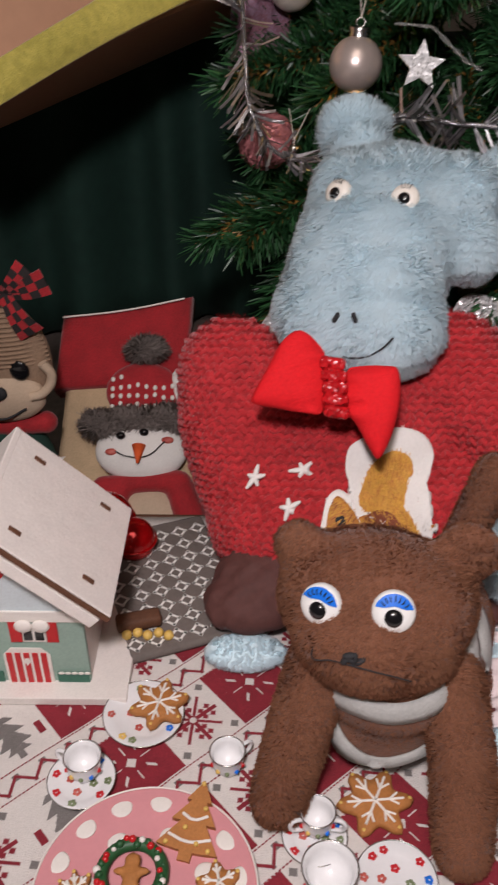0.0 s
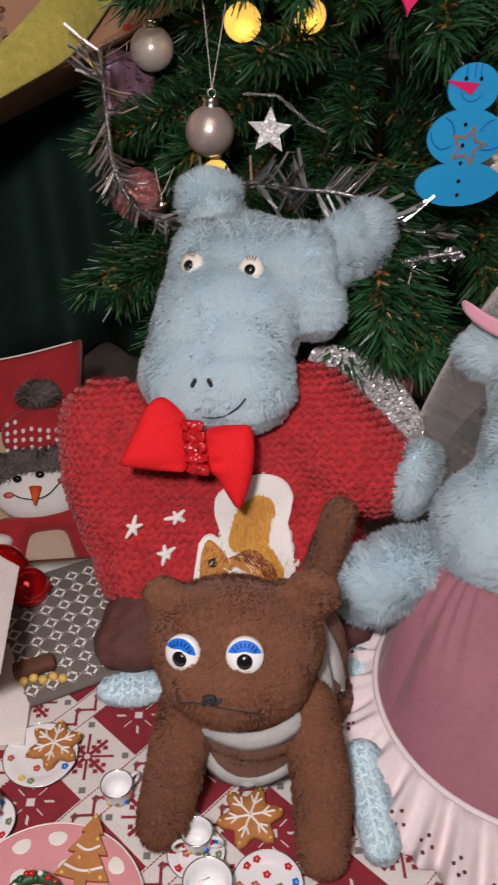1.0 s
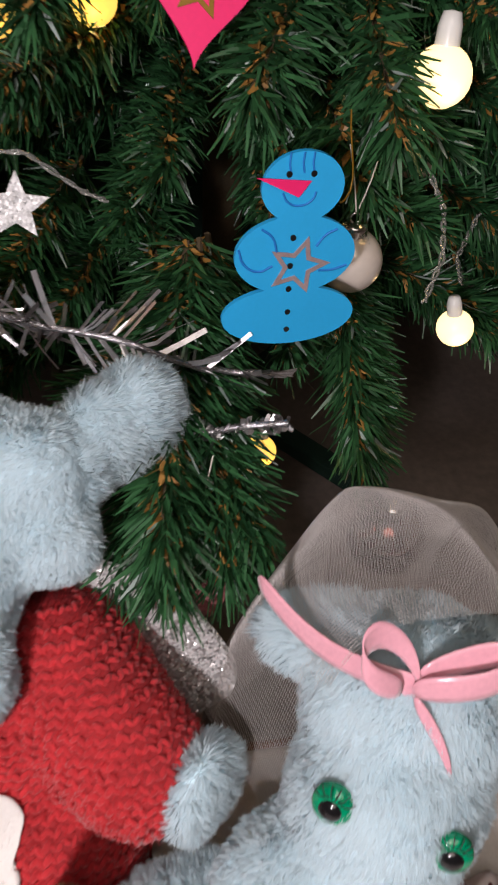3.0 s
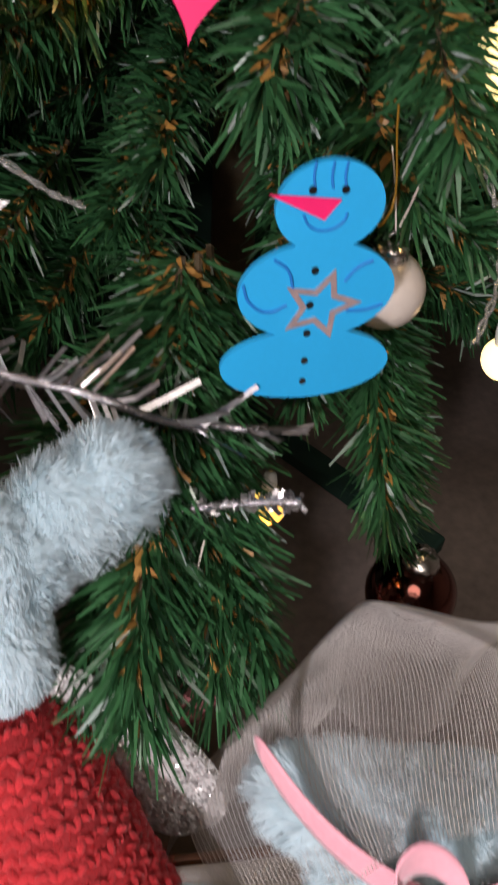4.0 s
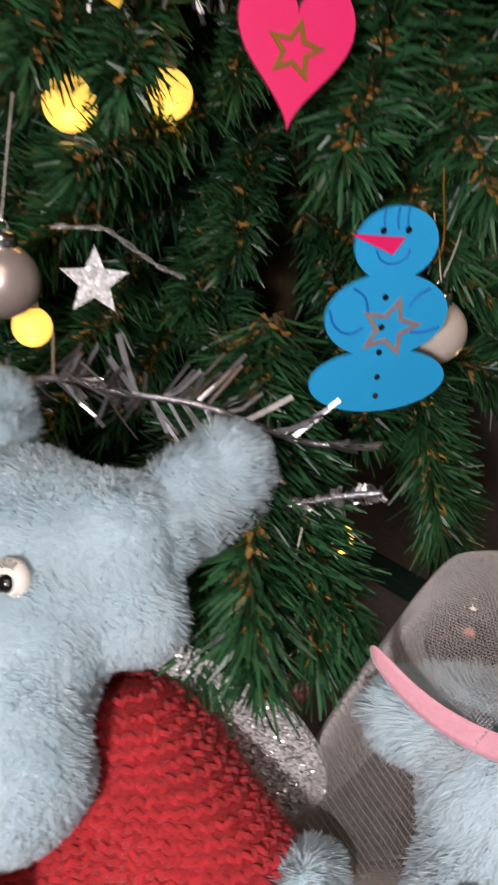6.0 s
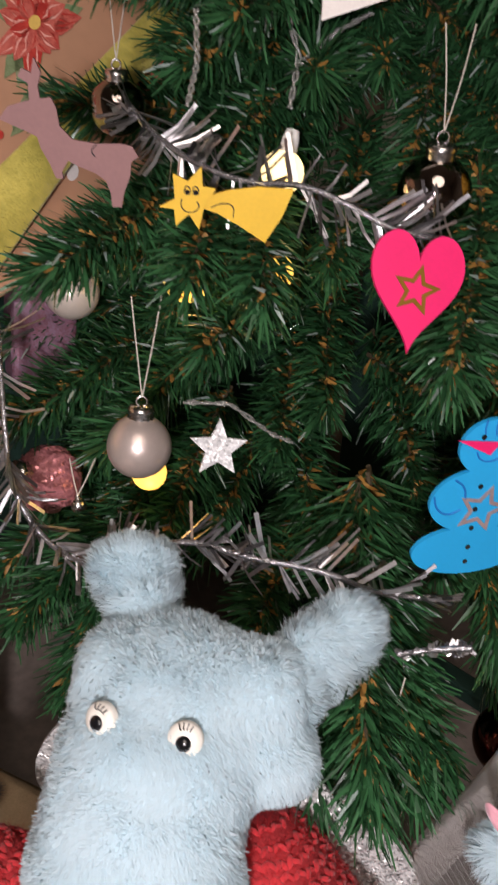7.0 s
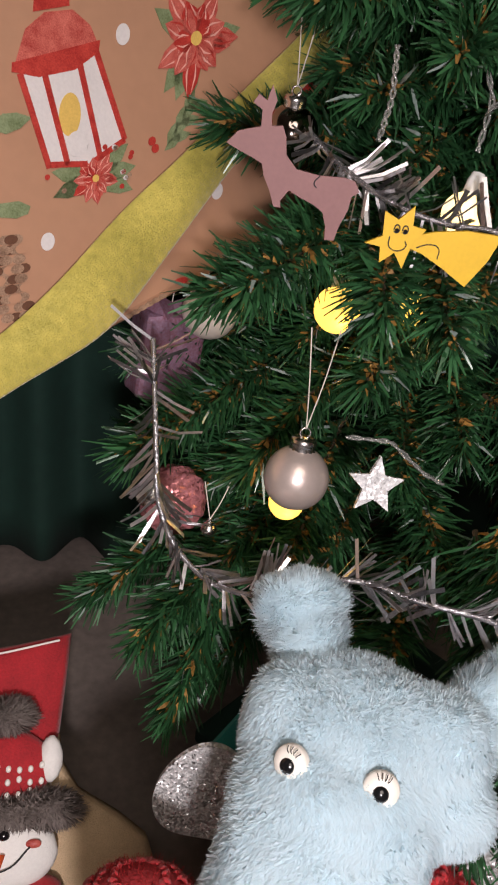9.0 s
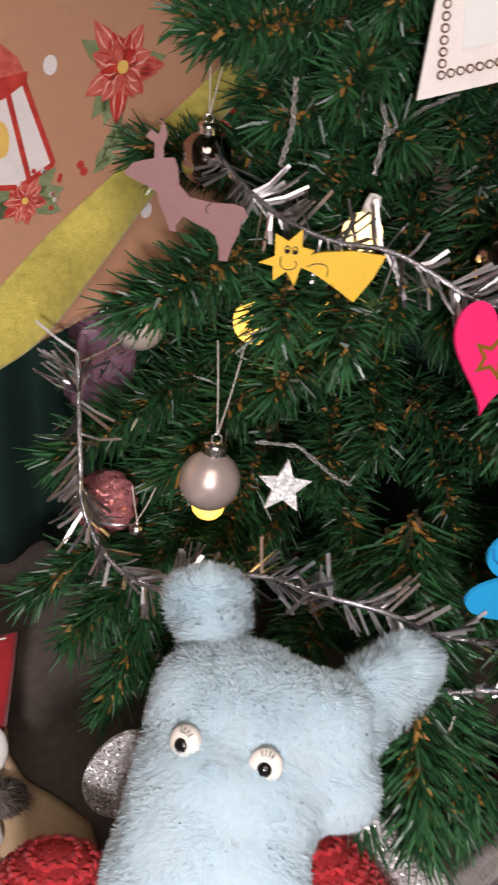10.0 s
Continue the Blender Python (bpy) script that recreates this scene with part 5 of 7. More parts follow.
def foam_snowman():
    k, kz = 0.000212, 0.000206
    place = Matrix.Translation((0.2510, 0.556, 0.281)) @ pose(0, 0, 0, -3, 2, 4)

    def at(px, py):
        return ((px - 555 - 0.102 * (397 - py)) * k, (397 - py) * kz)
    parts = [(*at(577, 288), 84 * k, 76 * kz), (*at(560, 440), 129 * k, 92 * kz), (*at(543, 590), 148 * k, 74 * kz)]
    o = flat_ornament("snowman_ornament", "bright blue foam cutout of three stacked ovals with a pink nose", union_outline(parts), "blue_foam", place, 0.0025)
    inlay(o, [at(482, 262), at(592, 272), at(566, 306)], "pink_foam", place, 0.0012, "pink pointed nose", "nose")
    for px, py in ((548, 258), (598, 258), (555, 397), (548, 463), (544, 520), (541, 579), (538, 625)):
        inlay(o, ellipse(*at(px, py), 0.0013, 0.0014, 14), "black", place, 0.0006, "black pen dot", "dot")
    stroke(o, [at(535, 298), at(545, 318), at(572, 326), at(597, 312), at(603, 297)], 0.0005, "pen_blue", place)
    for x in (553, 580, 600):
        stroke(o, [at(x, 214), at(x - 3, 236), at(x - 1, 256)], 0.0005, "pen_blue", place)
    stroke(o, [at(490, 375), at(512, 395), at(520, 430)], 0.0006, "pen_blue", place)
    stroke(o, [at(440, 420), at(450, 455), at(480, 474), at(510, 462)], 0.0006, "pen_blue", place)
    stroke(o, [at(605, 420), at(625, 395), at(650, 382)], 0.0006, "pen_blue", place)
    stroke(o, [at(610, 478), at(640, 478), at(672, 468)], 0.0006, "pen_blue", place)
    for q in star_ring(*at(565, 465), 70 * k, 33 * k, 11 * k, 76):
        inlay(o, q, "rose_foil", place, 0.0006, "", "foil_strip")
    tube("string", [place @ Vector((0.016, 0.003, 0.03)), place @ Vector((0.024, 0.008, 0.012)), place @ Vector((0.023, 0.012, 0.05))], 0.0004, "gold_pen", o, "thin gold thread", 1)


foam_snowman()


def foam_heart():
    pts = []
    for i in range(60):
        t = 2 * math.pi * i / 60
        pts.append((16 * math.sin(t) ** 3 / 32 * 0.047, (13 * math.cos(t) - 5 * math.cos(2 * t) - 2 * math.cos(3 * t) - math.cos(4 * t) + 17) / 29 * 0.057))
    place = Matrix.Translation((0.211, 0.581, 0.343)) @ pose(0, 0, 0, -26, 9, 0)
    o = flat_ornament("heart_ornament", "hot pink foam heart with a drawn gold star", pts, "pink_foam", place)
    for q in star_ring(0.000, 0.030, 0.0125, 0.0058, 0.0022, 82):
        inlay(o, q, "gold_pen", place, 0.0006, "", "pen_strip")


foam_heart()


def foam_comet():
    k = 0.00025
    place = plate_frame((0.112, 0.640, 0.400), (0.045, -0.008, 0.000), (0, 0.12, 1))

    def at(px, py):
        return ((px - 690) * k, (420 - py) * k * 1.13)
    o = flat_ornament("comet_ornament", "yellow foam shooting star with a drawn smiling face", [at(*p) for p in
        ((712, 422), (760, 408), (820, 399), (888, 400), (870, 445), (838, 493), (790, 468), (742, 447), (718, 441))], "yellow_foam", place)
    add("star", slab([at(*p) for p in ((630, 440), (661, 425), (657, 384), (685, 395), (711, 370), (714, 402), (740, 405), (722, 430), (716, 445), (709, 475), (689, 450), (664, 470), (660, 443))], 0.002, place @ Matrix.Translation((0, -0.0024, 0))), "yellow_foam", o, smooth=False)
    pl = place @ Matrix.Translation((0, -0.0026, 0))
    for x in (684, 700):
        stroke(o, [at(x - 5, 412), at(x, 403), at(x + 6, 408), at(x + 3, 416), at(x - 5, 414)], 0.0003, "black_thread", pl)
        inlay(o, ellipse(*at(x + 1, 412), 0.0010, 0.0010, 12), "black", pl, 0.0004, "", "dot")
    stroke(o, [at(674, 424), at(676, 440), at(692, 446), at(708, 436), at(704, 428)], 0.0003, "black_thread", pl)
    stroke(o, [at(730, 438), at(752, 430), at(772, 434), at(774, 452)], 0.0003, "black_thread", place)


foam_comet()


def foam_deer():
    k = 0.00027
    place = plate_frame((0.077, 0.632, 0.399), (0.05, -0.006, 0), (0, 0.12, 1))

    def at(px, py):
        return ((px - 580) * k, (402 - py) * k * 0.92)
    pts = [(388, 262), (405, 240), (428, 232), (441, 228), (440, 200), (424, 190), (432, 176), (446, 184), (452, 158), (462, 182), (456, 205), (458, 225), (476, 222), (484, 240), (488, 270), (508, 292), (548, 298),
           (590, 296), (608, 300), (618, 318), (606, 328), (604, 352), (594, 380), (588, 410), (572, 410), (570, 385), (562, 362), (545, 350), (520, 340), (500, 330), (488, 350), (490, 362), (478, 362), (468, 335), (455, 310), (450, 290), (430, 280), (410, 272)]
    o = flat_ornament("deer_ornament", "dusty mauve foam deer cutout with antlers", [at(*p) for p in pts], "mauve_foam", place)
    stroke(o, [at(548, 298), at(540, 312), at(545, 320)], 0.0003, "black_thread", place)


foam_deer()

flat_ornament("star_ornament", "silver glitter foam star", star(0, 0, 0.0172, 0.0078, 5, 84), "silver_foam", Matrix.Translation((0.128, 0.628, 0.261)) @ pose(0, 0, 0, -22, 0, 3), 0.0025)


def wooden_house_ornament():
    place = plate_frame((0.181, 0.694, 0.471), (0.9, -0.05, 0.30), (-0.2, 0.1, 1))
    o = flat_ornament("wooden_ornament", "pale wooden house-shaped ornament with a beaded border", [(0, 0), (0.07, 0), (0.076, 0.03), (0.05, 0.085), (0.02, 0.06)], "plywood", place, 0.003, "wooden ornament")
    for i in range(13):
        inlay(o, ellipse(0.014 + 0.0055 * i * 0.2, 0.010 + 0.0055 * i, 0.0024, 0.0024, 14), "burnt_edge", place, 0.0008, "", "burnt_ring")
        inlay(o, ellipse(0.014 + 0.0055 * i * 0.2, 0.010 + 0.0055 * i, 0.0014, 0.0014, 14), "plywood", place, 0.0014, "", "burnt_ring_centre")
        if i:
            inlay(o, ellipse(0.014 + 0.0052 * i, 0.010, 0.0024, 0.0024, 14), "burnt_edge", place, 0.0008, "", "burnt_ring")
            inlay(o, ellipse(0.014 + 0.0052 * i, 0.010, 0.0014, 0.0014, 14), "plywood", place, 0.0014, "", "burnt_ring_centre")
    inlay(o, [(0.026, 0.020), (0.060, 0.020), (0.062, 0.05), (0.032, 0.052)], "white_plastic", place, 0.001, "white inner panel", "panel")


wooden_house_ornament()


# ---- fairy lights ----
def fairy_light(c, r, hang, bright, label, power):
    f = thing("fairy_light", label, "fairy light", "fairy lights on the tree", c)
    b = bmesh.new()
    ball(b, c, r, 24)
    add("globe", b, "warm_globe" if bright else "warm_dim", f, "glowing warm white globe")
    up = Vector(hang).normalized()
    prof = lathe([(r * 0.42, r * 0.9), (r * 0.40, r * 1.5), (r * 0.3, r * 1.9), (0.0002, r * 1.95)], 16)
    prof.transform(Matrix.Translation(c) @ up.to_track_quat("Z", "Y").to_matrix().to_4x4())
    add("socket", prof, "white_plastic", f, "translucent white socket")
    if power:
        lamp("fairy_glow", "POINT", power, (1.0, 0.62, 0.25), Matrix.Translation(Vector(c) - up * r * 0.0 + Vector((0, -r * 1.3, -r * 0.3))), 0.006)


fairy_light((0.328, 0.616, 0.325), 0.0140, (0.1, 0.3, 1), True, "round warm white fairy light globe, lit", 0.03)
fairy_light((0.386, 0.655, 0.150), 0.0120, (-0.2, 0.1, 1), True, "round warm white fairy light globe, lit", 0.03)
fairy_light((0.168, 0.702, 0.394), 0.0120, (0.25, 0.25, 1), True, "round warm white fairy light among tinsel, lit", 0.012)
fairy_light((0.250, 0.588, 0.119), 0.0095, (0.1, 0.4, 1), False, "amber fairy light deep in the branches, lit", 0.020)
fairy_light((0.090, 0.668, 0.218), 0.0110, (0, 0.4, 1), False, "amber fairy light behind a bauble, lit", 0.010)
fairy_light((0.118, 0.735, 0.318), 0.0150, (0, 0.4, 1), False, "amber fairy light deep in the branches, lit", 0.025)
fairy_light((0.172, 0.735, 0.322), 0.0135, (0, 0.4, 1), False, "amber fairy light deep in the branches, lit", 0.020)
bauble((0.318, 0.668, 0.408), 0.0290, "gold_glitter", "large gold glitter bauble", 0.05)


def cable(pts, label="clear twisted fairy light cable"):
    c = thing("light_cable", label, "cable", "fairy light cables", pts[0])
    for s in (-1, 1):
        tw = []
        n = 26
        for i in range(n):
            u = i / (n - 1) * (len(pts) - 1)
            k = min(int(u), len(pts) - 2)
            p = Vector(pts[k]).lerp(Vector(pts[k + 1]), u - k)
            tw.append(p + Vector((math.cos(i * 1.1) * s, math.sin(i * 1.1) * s, 0.2 * s)) * 0.0011)
        tube("strand", tw, 0.0008, "clear_cable", c, "", 2)


cable([(0.150, 0.750, 0.500), (0.168, 0.735, 0.478), (0.177, 0.724, 0.450), (0.172, 0.714, 0.425)])
cable([(0.177, 0.724, 0.445), (0.195, 0.722, 0.462), (0.215, 0.725, 0.472)])
cable([(0.122, 0.735, 0.470), (0.122, 0.725, 0.445), (0.116, 0.715, 0.425)])
cable([(0.330, 0.585, 0.222), (0.346, 0.610, 0.232), (0.352, 0.635, 0.246), (0.345, 0.650, 0.262)])
cable([(0.405, 0.700, 0.205), (0.400, 0.705, 0.170), (0.410, 0.710, 0.145)])
cable([(0.110, 0.640, 0.285), (0.135, 0.640, 0.283), (0.160, 0.640, 0.262), (0.172, 0.64, 0.256)])


# ---- wrapped box with a velvet ribbon ----
def gift_box():
    # the front leans back; x runs along it, z up the slope, y into the box
    r, up = Vector((0.8339, 0.5520, 0)), Vector((-0.2440, 0.3687, 0.8969))
    face = plate_frame((-0.022, 0.839, 0.444), r, up)
    g = thing("gift_box", "kraft paper wrapped box with christmas prints and a green velvet ribbon", "gift box", at=(0.0, 0.9, 0.25))

    def fl(u, v):
        w = 1 - 0.0353 * u - 0.66606 * v
        return ((0.71626 * u + 0.21194 * v - 0.07383) / w, (-0.00315 * u + 0.72689 * v - 0.32283) / w)
    bm = bmesh.new()
    box(bm, (0.02, 0.10, 0.22), (0.66, 0.20, 0.44), bevel=0.006)
    bm.transform(face @ Matrix.Translation((-0.052, 0.0, -0.1745)) @ pose(0, 0, 0, 0, -14.2, 0))
    add("wrapping", bm, "kraft", g, "tan kraft wrapping paper", smooth=False)

    def pr(out, m, lift=0.0006, label="", name="print"):
        bm2 = slab([fl(*p) for p in out], 0.0004, face @ Matrix.Translation((0, -lift, 0)))
        add(name, bm2, m, g, label, smooth=False)
    # printed lantern
    def q(*p):
        return list(p)
    pr(q((-0.1005, 0.428), (-0.043, 0.441), (-0.044, 0.434), (-0.060, 0.424), (-0.084, 0.420), (-0.101, 0.423)), "print_red", 0.0010, "red lantern rim")
    pr(q((-0.0985, 0.428), (-0.092, 0.446), (-0.080, 0.455), (-0.062, 0.457), (-0.050, 0.449), (-0.045, 0.440)), "print_rose", 0.0008, "red lantern roof")
    pr(q((-0.087, 0.455), (-0.064, 0.459), (-0.066, 0.482), (-0.085, 0.480)), "print_red", 0.0008)
    pr(q((-0.095, 0.423), (-0.046, 0.434), (-0.0225, 0.379), (-0.045, 0.366), (-0.076, 0.367)), "print_white", 0.0008, "white lantern panes")
    for a, b in (((-0.096, 0.422), (-0.077, 0.366)), ((-0.080, 0.421), (-0.064, 0.367)), ((-0.057, 0.428), (-0.040, 0.369)), ((-0.046, 0.435), (-0.0225, 0.381)), ((-0.077, 0.368), (-0.050, 0.367)), ((-0.046, 0.368), (-0.0225, 0.381))):
        d = Vector((b[0] - a[0], b[1] - a[1])).normalized() * 0.0019
        pr([(a[0] - d.y, a[1] + d.x), (a[0] + d.y, a[1] - d.x), (b[0] + d.y, b[1] - d.x), (b[0] - d.y, b[1] + d.x)], "print_red", 0.0014)
    pr(ellipse(-0.063, 0.398, 0.0075, 0.013, 24), "print_yellow", 0.0012, "yellow candle glow print")
    pr(ellipse(-0.058, 0.380, 0.0075, 0.008, 24), "print_white", 0.0016)
    # flowers
    rng = random.Random(5)
    def flower(cx, cz, R, n=21):
        for i in range(n):
            a = 2 * math.pi * i / n + rng.uniform(-0.2, 0.2)
            l = R * (1.0, 0.62, 0.82, 0.5)[i % 4] * rng.uniform(0.85, 1.12)
            w = R * 0.22
            ca, sa = math.cos(a), math.sin(a)
            out = [(0, 0), (l * 0.45, w), (l * 0.72, w * 0.8), (l, 0), (l * 0.72, -w * 0.8), (l * 0.45, -w)]
            pr([(cx + x * ca - z * sa, cz + x * sa + z * ca) for x, z in out], rng.choice(("print_red", "print_rose", "print_rose")), 0.0011 + 0.0002 * (i % 4), "", "petal")
            for sd in (-0.55, 0.5):
                vein = [(l * 0.30, w * sd * 0.6), (l * 0.60, w * sd * 1.1), (l * 0.92, w * sd * 0.4), (l * 0.60, w * sd * 0.75)]
                pr([(cx + x * ca - z * sa, cz + x * sa + z * ca) for x, z in vein], rng.choice(("print_pale", "print_pale", "print_red")), 0.0013 + 0.0002 * (i % 4), "", "petal_vein")
        pr(ellipse(cx, cz, R * 0.13, R * 0.13, 12), "print_yellow", 0.0022)
    def leaf(cx, cz, l, a, m="print_green"):
        ca, sa = math.cos(radians(a)), math.sin(radians(a))
        out = [(0, 0), (l * 0.4, l * 0.2), (l * 0.7, l * 0.16), (l, 0), (l * 0.7, -l * 0.16), (l * 0.4, -l * 0.2)]
        pr([(cx + x * ca - z * sa, cz + x * sa + z * ca) for x, z in out], m, 0.0008, "", "leaf")
    for a in (-125, -108, -92, 15, 150):
        leaf(0.028, 0.441, 0.038, a)
    flower(0.028, 0.443, 0.034)
    for a in (-160, -190, -20, 10, 200, 40):
        leaf(-0.044, 0.358, 0.032, a)
    flower(-0.044, 0.357, 0.019)
    for i in range(16):
        a = rng.uniform(0, 6.28)
        pr(ellipse(-0.044 + 0.03 * math.cos(a) * rng.uniform(0.6, 1.2), 0.362 + 0.016 * math.sin(a), 0.0018, 0.0018, 10), rng.choice(("print_white", "print_red", "print_brown")), 0.0016, "", "berry")
    for cx, cz in ((-0.027, 0.4445), (-0.078, 0.318), (-0.13, 0.40), (0.06, 0.34), (-0.15, 0.31), (0.09, 0.50)):
        pr(ellipse(cx, cz, 0.0050, 0.0062, 18), "print_white", 0.0008, "white printed dot")
    for i in range(9):
        leaf(0.010 + 0.002 * i, 0.372 + 0.0035 * i, 0.018, 40 + 30 * math.sin(i * 2.1))
    pr(ellipse(-0.001, 0.379, 0.003, 0.003, 12), "print_red", 0.0014)
    pr(ellipse(0.002, 0.374, 0.003, 0.003, 12), "print_red", 0.0014)
    pr(q((-0.125, 0.346), (-0.098, 0.347), (-0.090, 0.343), (-0.092, 0.338), (-0.100, 0.336), (-0.125, 0.340)), "print_green", 0.0008)
    leaf(-0.118, 0.392, 0.03, 10)
    # printed cone
    for row in range(9):
        for i in range(5):
            cx = -0.108 + 0.0065 * (i - 2) * (1 - 0.05 * row) + 0.003 * (row % 2)
            cz = 0.268 + 0.0068 * row
            pr(ellipse(cx, cz, 0.0048, 0.0034, 10), ("print_brown", "kraft", "print_brown", "burnt_edge")[(row * 3 + i) % 4], 0.0008 + 0.0002 * ((row + i) % 3), "", "cone_scale")
    for i in range(6):
        pr(ellipse(-0.012 + 0.006 * i, 0.252 + 0.0022 * i, 0.004, 0.0022, 10), "print_brown", 0.0010, "", "cone_scale")
    pr(ellipse(0.034, 0.273, 0.006, 0.003, 14), "print_red", 0.0010)
    for cx, cz in ((0.12, 0.40), (0.20, 0.44), (0.16, 0.52), (-0.18, 0.46), (0.24, 0.36)):
        flower(cx, cz, 0.032)
    # velvet ribbon
    lo = [(-0.30, 0.118), (-0.200, 0.172), (-0.114, 0.214), (-0.062, 0.232), (-0.030, 0.248), (-0.004, 0.276), (0.030, 0.320), (0.066, 0.360), (0.110, 0.402), (0.160, 0.44), (0.24, 0.51)]
    hi = [(-0.30, 0.160), (-0.200, 0.213), (-0.113, 0.257), (-0.072, 0.292), (-0.045, 0.317), (-0.015, 0.342), (0.017, 0.365), (0.060, 0.403), (0.105, 0.438), (0.150, 0.478), (0.23, 0.55)]
    verts, faces = [], []
    m = 7
    for (a, b) in zip(lo, hi):
        for i in range(m):
            u = i / (m - 1)
            x, z = fl(a[0] + (b[0] - a[0]) * u, a[1] + (b[1] - a[1]) * u)
            verts.append(face @ Vector((x, -0.010 - 0.004 * math.sin(u * math.pi) - 0.003 * math.sin(x * 60), z)))
    for j in range(len(lo) - 1):
        for i in range(m - 1):
            k = j * m + i
            faces.append((k, k + 1, k + m + 1, k + m))
    rb = add("ribbon", raw("ribbon", verts, faces), "velvet_ribbon", g, "olive green velvet ribbon")
    s = rb.modifiers.new("s", "SUBSURF")
    s.levels = s.render_levels = 2
    rb.modifiers.new("t", "SOLIDIFY").thickness = 0.0015


gift_box()


def draped_stand():
    b = bmesh.new()
    box(b, (-0.06, 1.16, (FLOOR + 0.19) / 2), (1.2, 0.2, 0.19 - FLOOR), bevel=0.01)
    tagged(add("draped_stand", b, "green_drape", smooth=False), "low stand covered with dark green cloth", "stand")


draped_stand()


def wrapped_parcel():
    """A little foil parcel that hangs among the branches, with a folded top and a ribbon round it."""
    at = Vector((0.018, 0.800, 0.248))
    p = thing("small_parcel", "small hanging parcel in crinkled pink and blue foil", "parcel", at=at)
    place = Matrix.Translation(at) @ pose(0, 0, 0, -8, 7, 18)
    b = bmesh.new()
    box(b, (0, 0, 0), (0.046, 0.030, 0.062), bevel=0.004)
    bmesh.ops.subdivide_edges(b, edges=b.edges, cuts=4, use_grid_fill=True)
    for v in b.verts:
        v.co += v.co.normalized() * 0.0016 * noise.noise(v.co * 130)
    b.transform(place)
    add("paper", b, "foil_paper", p, smooth=False)
    for sx in (-1, 1):
        b = bmesh.new()
        bmesh.ops.create_cone(b, segments=4, radius1=0.016, radius2=0.004, depth=0.012, cap_ends=True, matrix=Matrix.Translation((sx * 0.011, -0.001, 0.034)) @ Matrix.Rotation(radians(sx * 22), 4, "Y"))
        b.transform(place)
        add("folded_end", b, "foil_paper", p, "crumpled foil end", smooth=False)
    tube("string", [place @ Vector((0, 0, 0.031)), place @ Vector((0.004, 0.006, 0.055)), place @ Vector((0.01, 0.01, 0.085))], 0.0005, "silk_thread", p, "thin hanging thread", 1)


wrapped_parcel()


# ---- tablecloth with a woven nordic pattern ----
CELL = 0.00074
WAY = radians(41)


def cloth_height(x, y):
    return 0.0006 * math.sin(x * 38 + 1) * math.sin(y * 31) + 0.0004 * math.sin(x * 90 + y * 60)


def stitch(i, j):
    """0 linen, 1 red, 2 grey at one crossing of the weave."""
    j %= 74
    if j in (0, 19):
        return 1 if i % 3 else 0
    if 2 <= j <= 17:
        w = abs((i % 20) - 10)
        k = j - 4
        if 0 <= k - w // 1 <= 1 or (k - w) in (-1,):
            return 1
        c, d = (i % 20) - 0, j - 6
        if abs(((i + 10) % 20) - 10) <= 2 and 11 <= j <= 15:
            return 0 if (abs(((i + 10) % 20) - 10) == 0 and j == 13) else 2
        if abs((i % 20) - 10) <= 1 and 3 <= j <= 5:
            return 2
        return 0
    if j >= 21:
        p, u, v = (0, 1, 2, 0, 3)[(i // 53) % 5], i % 53, j - 21
        x, y = u - 26, v - 26
        if p == 0:
            if abs(x) + abs(y) < 5 or (abs(abs(x) - abs(y)) < 1.2 and 7 < abs(x) < 13) or (min(abs(x), abs(y)) == 0 and 7 < max(abs(x), abs(y)) < 16):
                return 0
            return 1
        if p in (1, 3):
            r = math.hypot(x, y)
            if r < 2.5:
                return 0
            if (min(abs(x), abs(y)) <= 1 or abs(abs(x) - abs(y)) <= 1) and r < 21:
                return 1
            if r < 21 and (abs(abs(x) - 9) + abs(abs(y) - 3) <= 2 or abs(abs(y) - 9) + abs(abs(x) - 3) <= 2 or abs(abs(x) - 15) + abs(abs(y) - 4) <= 2 or abs(abs(y) - 15) + abs(abs(x) - 4) <= 2):
                return 1
            if abs(abs(x) - 21) + abs(abs(y) - 21) <= 3:
                return 2
            return 0
        if -18 < y < 16 and abs(x) < (16 - (y % 11) - max(0, y) * 0.4) * 0.75:
            return 2
        if abs(abs(x) - 20) <= 2 and abs(y + 8) < 6:
            return 1
        if abs(x) <= 2 and -24 < y <= -18:
            return 2
    return 0


